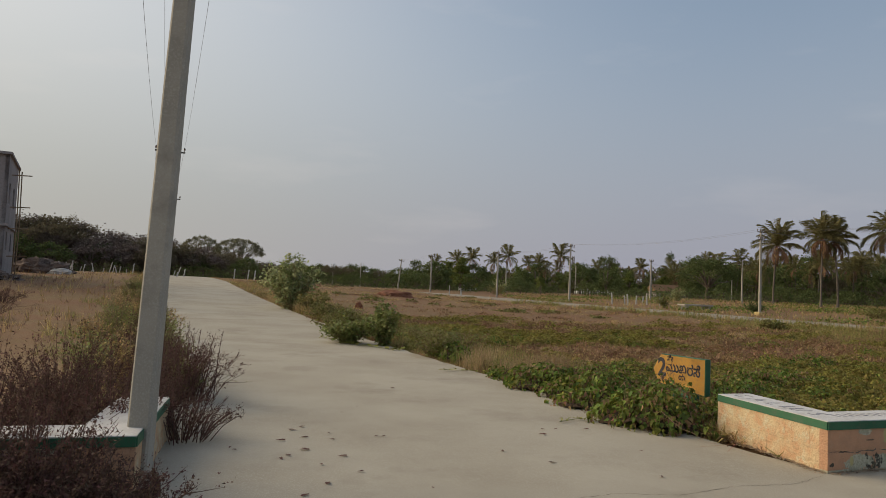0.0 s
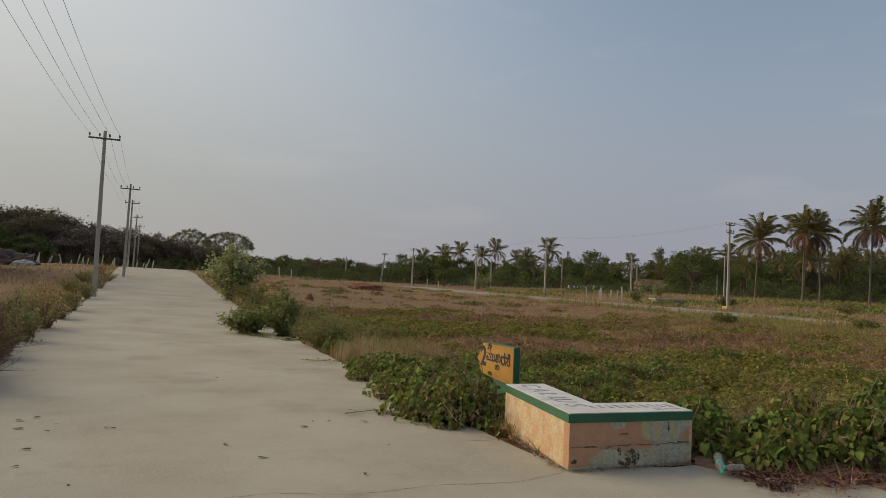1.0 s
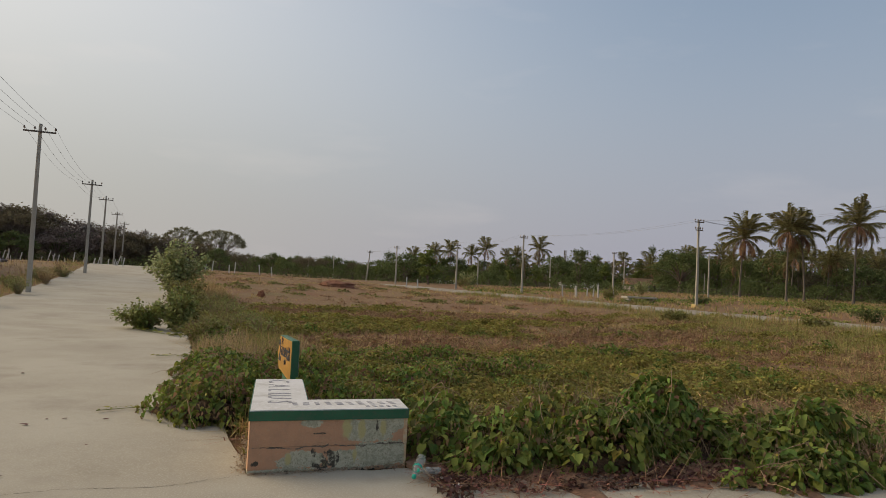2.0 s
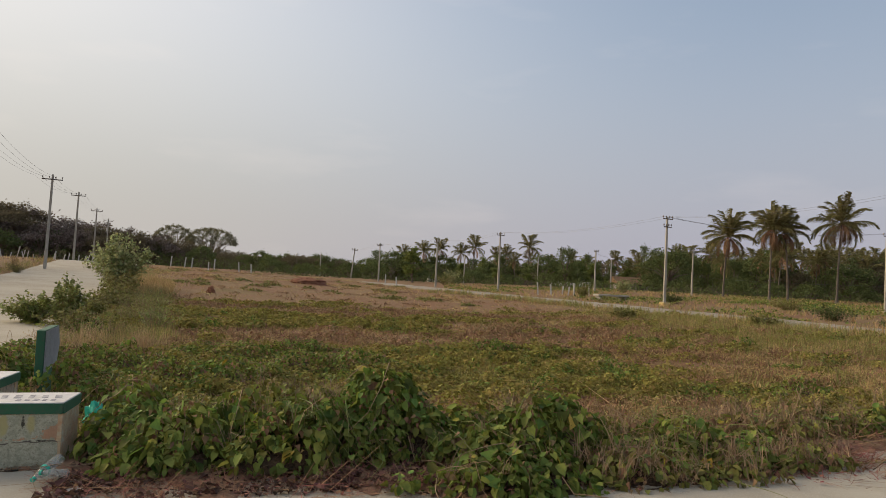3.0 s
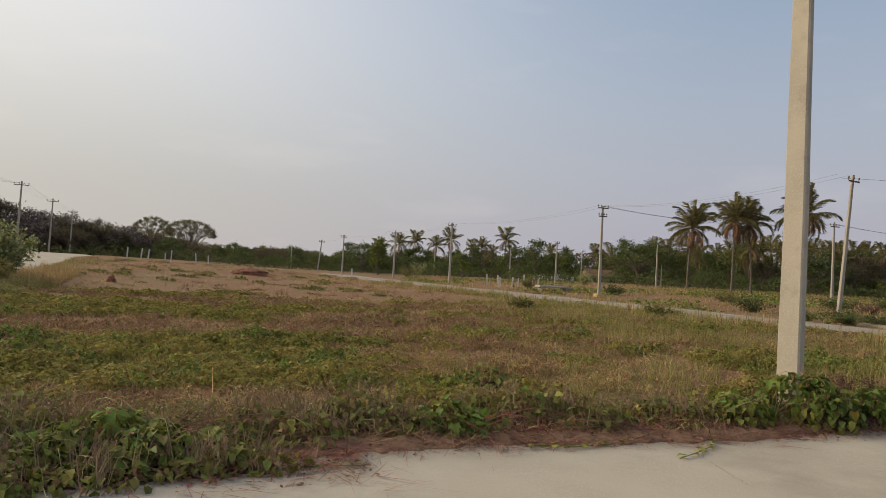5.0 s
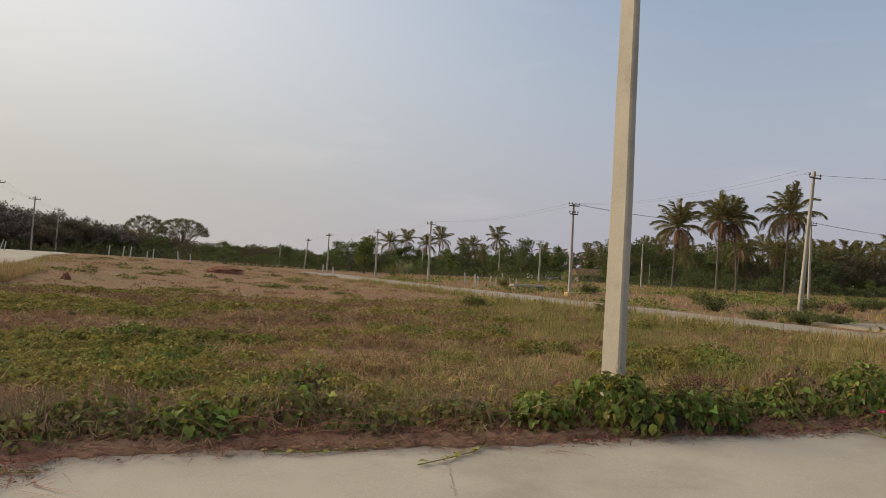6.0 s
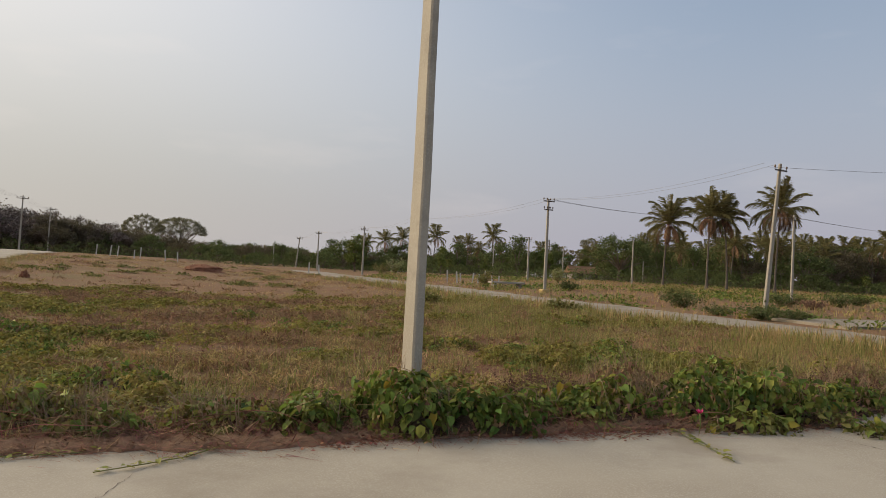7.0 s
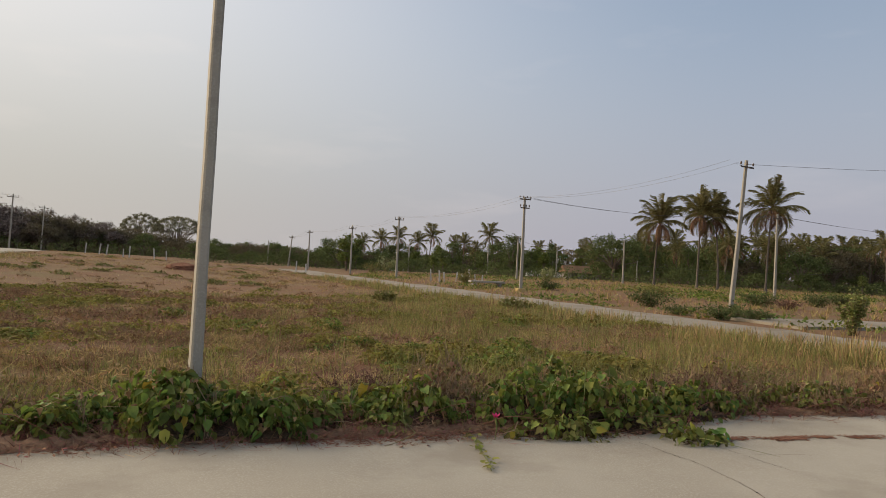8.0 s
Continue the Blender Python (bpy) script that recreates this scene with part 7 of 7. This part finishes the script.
def top_of(at, h, off=0.0, turn=22.0, down=0.35):
    x, y = at
    c, s_ = math.cos(radians(turn)), math.sin(radians(turn))
    return (x + c * off, y + s_ * off, float(land(x, y)) - 0.05 + h - down + 0.2)


side_poles = [((-2.22, 5.83), 7.4), *((tuple(P1 + SIDE_STEP * k), 7.2 if k == 0 else 6.4) for k in range(5))]
for (p, hp), (q_, hq) in zip(side_poles, side_poles[1:]):
    for off in (-0.59, -0.2, 0.2, 0.59):
        wire(top_of(p, hp, off), top_of(q_, hq, off), 0.35)
for off in (-0.59, -0.2, 0.2, 0.59):
    wire(top_of((-2.22, 5.83), 7.4, off), top_of((8.0, -24.0), 7.4, off), 0.5)
far_poles = [((30.8, 35.55), 6.6), ((22.95, 49.8), 6.05), ((13.15, 69.2), 5.7), ((7.05, 80.7), 5.3), ((-0.65, 94.6), 5.0), ((-5.5, 103.7), 4.4)]
for (p, hp), (q_, hq) in zip(far_poles, far_poles[1:]):
    for off in (-0.33, 0.33):
        wire(top_of(p, hp, off, down=0.2), top_of(q_, hq, off, down=0.2), 0.45, r=0.005)
for off in (-0.25, 0.25):
    wire(top_of((22.95, 49.8), 6.05, off, down=0.2), top_of((41.0, 55.0), 6.1, off), 0.55, r=0.010)
    wire(top_of((41.0, 55.0), 6.1, off), (76.0, 66.0 + off, 7.6), 1.0, r=0.010)
wire((25.0, 82.2, 5.6), (37.3, 86.0, 3.6), 0.3, r=0.010)
wire((37.3, 86.0, 3.6), (75.0, 80.0, 4.6), 0.6, r=0.012)
wire((30.8, 35.55, 7.0), (60.0, 30.0, 7.6), 0.5, r=0.008)


# ---- small things by the road ----
def bottle(x, y, turn, label, tint, length=0.24, lift=0.0, tilt=0.0):
    ob = thing("plastic_bottle", (x, y, float(land(x, y)) + 0.034 + lift), label, "bottle", "litter by the wall")
    ob.matrix_world = pose(x, y, float(land(x, y)) + 0.034 + lift, 0, tilt, turn)
    prof = [(0.0, 0.0), (0.001, 0.030), (0.01, 0.034), (0.06, 0.034), (0.07, 0.031), (0.08, 0.034), (0.15, 0.034), (0.19, 0.018), (0.205, 0.013), (0.215, 0.013)]
    V1, F1 = tube([(p * length / 0.24, 0, 0) for p, _ in prof], [max(r * (length / 0.24) ** 0.8, 0.002) for _, r in prof], 10)
    part("body", fast_mesh("body", V1, F1), M["plastic_clear"], ob)
    V1, F1 = tube([(0.118 * length / 0.24, 0, 0), (0.14 * length / 0.24, 0, 0)], 0.0352 * (length / 0.24) ** 0.8, 10)
    part("wrapper", fast_mesh("wrapper", V1, F1), tint, ob, "printed band")
    V1, F1 = tube([(0.212 * length / 0.24, 0, 0), (0.232 * length / 0.24, 0, 0), (0.233 * length / 0.24, 0, 0)], [0.018, 0.018, 0.003], 10)
    part("cap", fast_mesh("cap", V1, F1), M["plastic_green"], ob, "green screw cap")


bottle(5.44, 7.14, 258, "clear plastic bottle with a green band lying by the wall", M["plastic_green"], 0.29, 0.10, 20)
bottle(5.60, 6.96, 190, "small clear plastic bottle lying by the wall", M["plastic_clear"], 0.2, 0.045)
bottle(3.40, 8.85, 80, "crumpled clear plastic bottle under the vine", M["plastic_clear"], 0.2)
for k, (x, y) in enumerate(((5.65, 6.97), (5.75, 6.78), (3.3, 8.95), (11.2, 8.5), (21.9, 11.6))):
    bm = bmesh.new()
    bmesh.ops.create_grid(bm, x_segments=5, y_segments=4, size=0.5)
    for v in bm.verts:
        v.co = Vector((v.co.x * 0.11, v.co.y * 0.07, 0.012 + 0.018 * noise.noise(v.co * 4 + Vector((k, 0, 0)))))
    bmesh.ops.solidify(bm, geom=bm.faces[:], thickness=0.001)
    o = tagged(part("litter_scrap", bm, M["white_paint"] if k != 4 else M["plastic_green"]), "crumpled scrap of plastic wrapper on the ground", "litter", "litter by the wall")
    o.matrix_world = pose(x, y, float(land(x, y)) + 0.01, 0, 0, 40 * k)

bm = bmesh.new()
bmesh.ops.create_icosphere(bm, subdivisions=3, radius=1.0)
for v in bm.verts:
    v.co *= 1 + 0.55 * noise.noise(v.co * 2.3) + 0.25 * noise.noise(v.co * 6.0)
    v.co = Vector((v.co.x * 0.06, v.co.y * 0.06, v.co.z * 0.10))
bag = tagged(part("plastic_bag", bm, M["plastic_green"]), "crumpled green plastic bag caught in the vine by the wall", "bag")
bag.matrix_world = pose(5.12, 8.28, 0.22, 10, 0, 30) @ Matrix.Scale(1.35, 4)

flower = thing("flower", (19.75, 11.2, 0.42), "bright pink flower among vine leaves", "flower")
for k in range(6):
    o = part("petal", fast_mesh("petal", *heart_leaf(0.1, -0.2)), M["petal"], flower)
    o.matrix_basis = pose(0, 0, 0, 35, 0, k * 60) @ Matrix.Scale(0.055, 4)
V1, F1 = tube([(0, 0, -0.2), (0.01, 0, -0.1), (0, 0, 0.01)], [0.004, 0.004, 0.010], 5)
part("stalk", fast_mesh("stalk", V1, F1), M["green_stem"], flower)

# fallen leaves on the side road
rl = np.random.RandomState(21)
DRY_LEAF = fast_mesh("fallen_leaf", *heart_leaf(0.22, 0.0))
DRY_LEAF.materials.append(M["brown_weed"])
spots = [(-0.34, 7.86), (0.9, 7.4), (1.5, 8.3), (-1.0, 9.2), (2.3, 6.6), (0.2, 5.9)]
spots += [(-1.15 + rl.normal(0, 0.45), 6.9 + rl.normal(0, 0.8)) for _ in range(20)] + [(rl.uniform(-2, 3), rl.uniform(5, 13)) for _ in range(10)] + [(rl.uniform(5, 24), rl.uniform(6, 8)) for _ in range(6)]
for x, y in spots:
    o = tagged(new("fallen_leaf", DRY_LEAF), "dry brown fallen leaf curled on the concrete", "leaf", "fallen leaves")
    o.matrix_world = pose(x, y, float(land(x, y)) + 0.003, rl.uniform(-4, 4), rl.uniform(-8, 8), rl.uniform(0, 360)) @ Matrix.Diagonal((*(rl.uniform(0.03, 0.075) * np.array([0.8, 1.4, 0.5])), 1))

# cracks and the joint in the concrete
def crack(points, width, seed):
    rs_ = np.random.RandomState(seed)
    P = []
    for (x0, y0), (x1, y1) in zip(points, points[1:]):
        for t in np.arange(0, 1, 0.05):
            P.append((x0 + (x1 - x0) * t + rs_.normal(0, 0.008), y0 + (y1 - y0) * t + rs_.normal(0, 0.008)))
    V, F = [], []
    for i, (x, y) in enumerate(P):
        d = np.array(P[min(i + 1, len(P) - 1)]) - np.array(P[max(i - 1, 0)])
        n_ = np.array([-d[1], d[0]]) / (np.linalg.norm(d) + 1e-6) * width * 0.6 * rs_.uniform(0.05, 1.0)
        z = float(land(x, y)) + 0.002
        V += [(x - n_[0], y - n_[1], z), (x + n_[0], y + n_[1], z)]
        if i:
            F.append((2 * i - 2, 2 * i - 1, 2 * i + 1, 2 * i))
    return tagged(part("road_crack", fast_mesh("road_crack", np.array(V), np.array(F)), M["road_crack"]), "dark dirt-filled crack in the concrete road", "crack", kind="structure")


crack([(21.06, 11.38), (21.25, 10.95), (21.39, 10.69), (21.52, 10.2), (21.56, 9.9), (21.5, 9.3)], 0.010, 1)
crack([(21.76, 11.34), (21.9, 11.05), (21.99, 10.82), (22.1, 10.6)], 0.009, 2)
crack([(21.95, 11.1), (22.6, 11.2)], 0.007, 3)
crack([(4.0, 6.9), (3.5, 6.5), (2.9, 6.35), (2.3, 6.0), (1.7, 5.95), (1.2, 5.7)], 0.008, 4)
crack([(15.4, 10.0), (15.2, 9.2), (15.25, 8.4)], 0.006, 5)
crack([(8.8, 7.3), (8.9, 6.5), (8.8, 5.9)], 0.006, 6)

# dirt gathered at the foot of the wall
rs = np.random.RandomState(91)
c = 1500
t_ = rs.rand(c)
side_arm = rs.rand(c) < 0.6
bx = np.where(side_arm, 4.05 + arm_side[0] * 1.75 * t_ - 0.05 * np.abs(rs.normal(0, 1, c)), 4.05 + arm_main[0] * 1.32 * t_ + 0.02 * rs.normal(0, 1, c))
by = np.where(side_arm, 6.955 + arm_side[1] * 1.75 * t_, 6.955 + arm_main[1] * 1.32 * t_ - 0.05 * np.abs(rs.normal(0, 1, c)))
pos = np.stack([bx, by, land(bx, by) + 0.004 + 0.01 * rs.rand(c)], -1)
stuff("wall_dirt", [strew(small_leaf(), pos, turns(rs.uniform(0, 6.283, c), rs.normal(0, 0.3, c), rs.normal(0, 0.3, c)), rs.uniform(0.008, 0.035, c))], M["mortar"], "grit and crumbled plaster at the foot of the wall", "dirt")
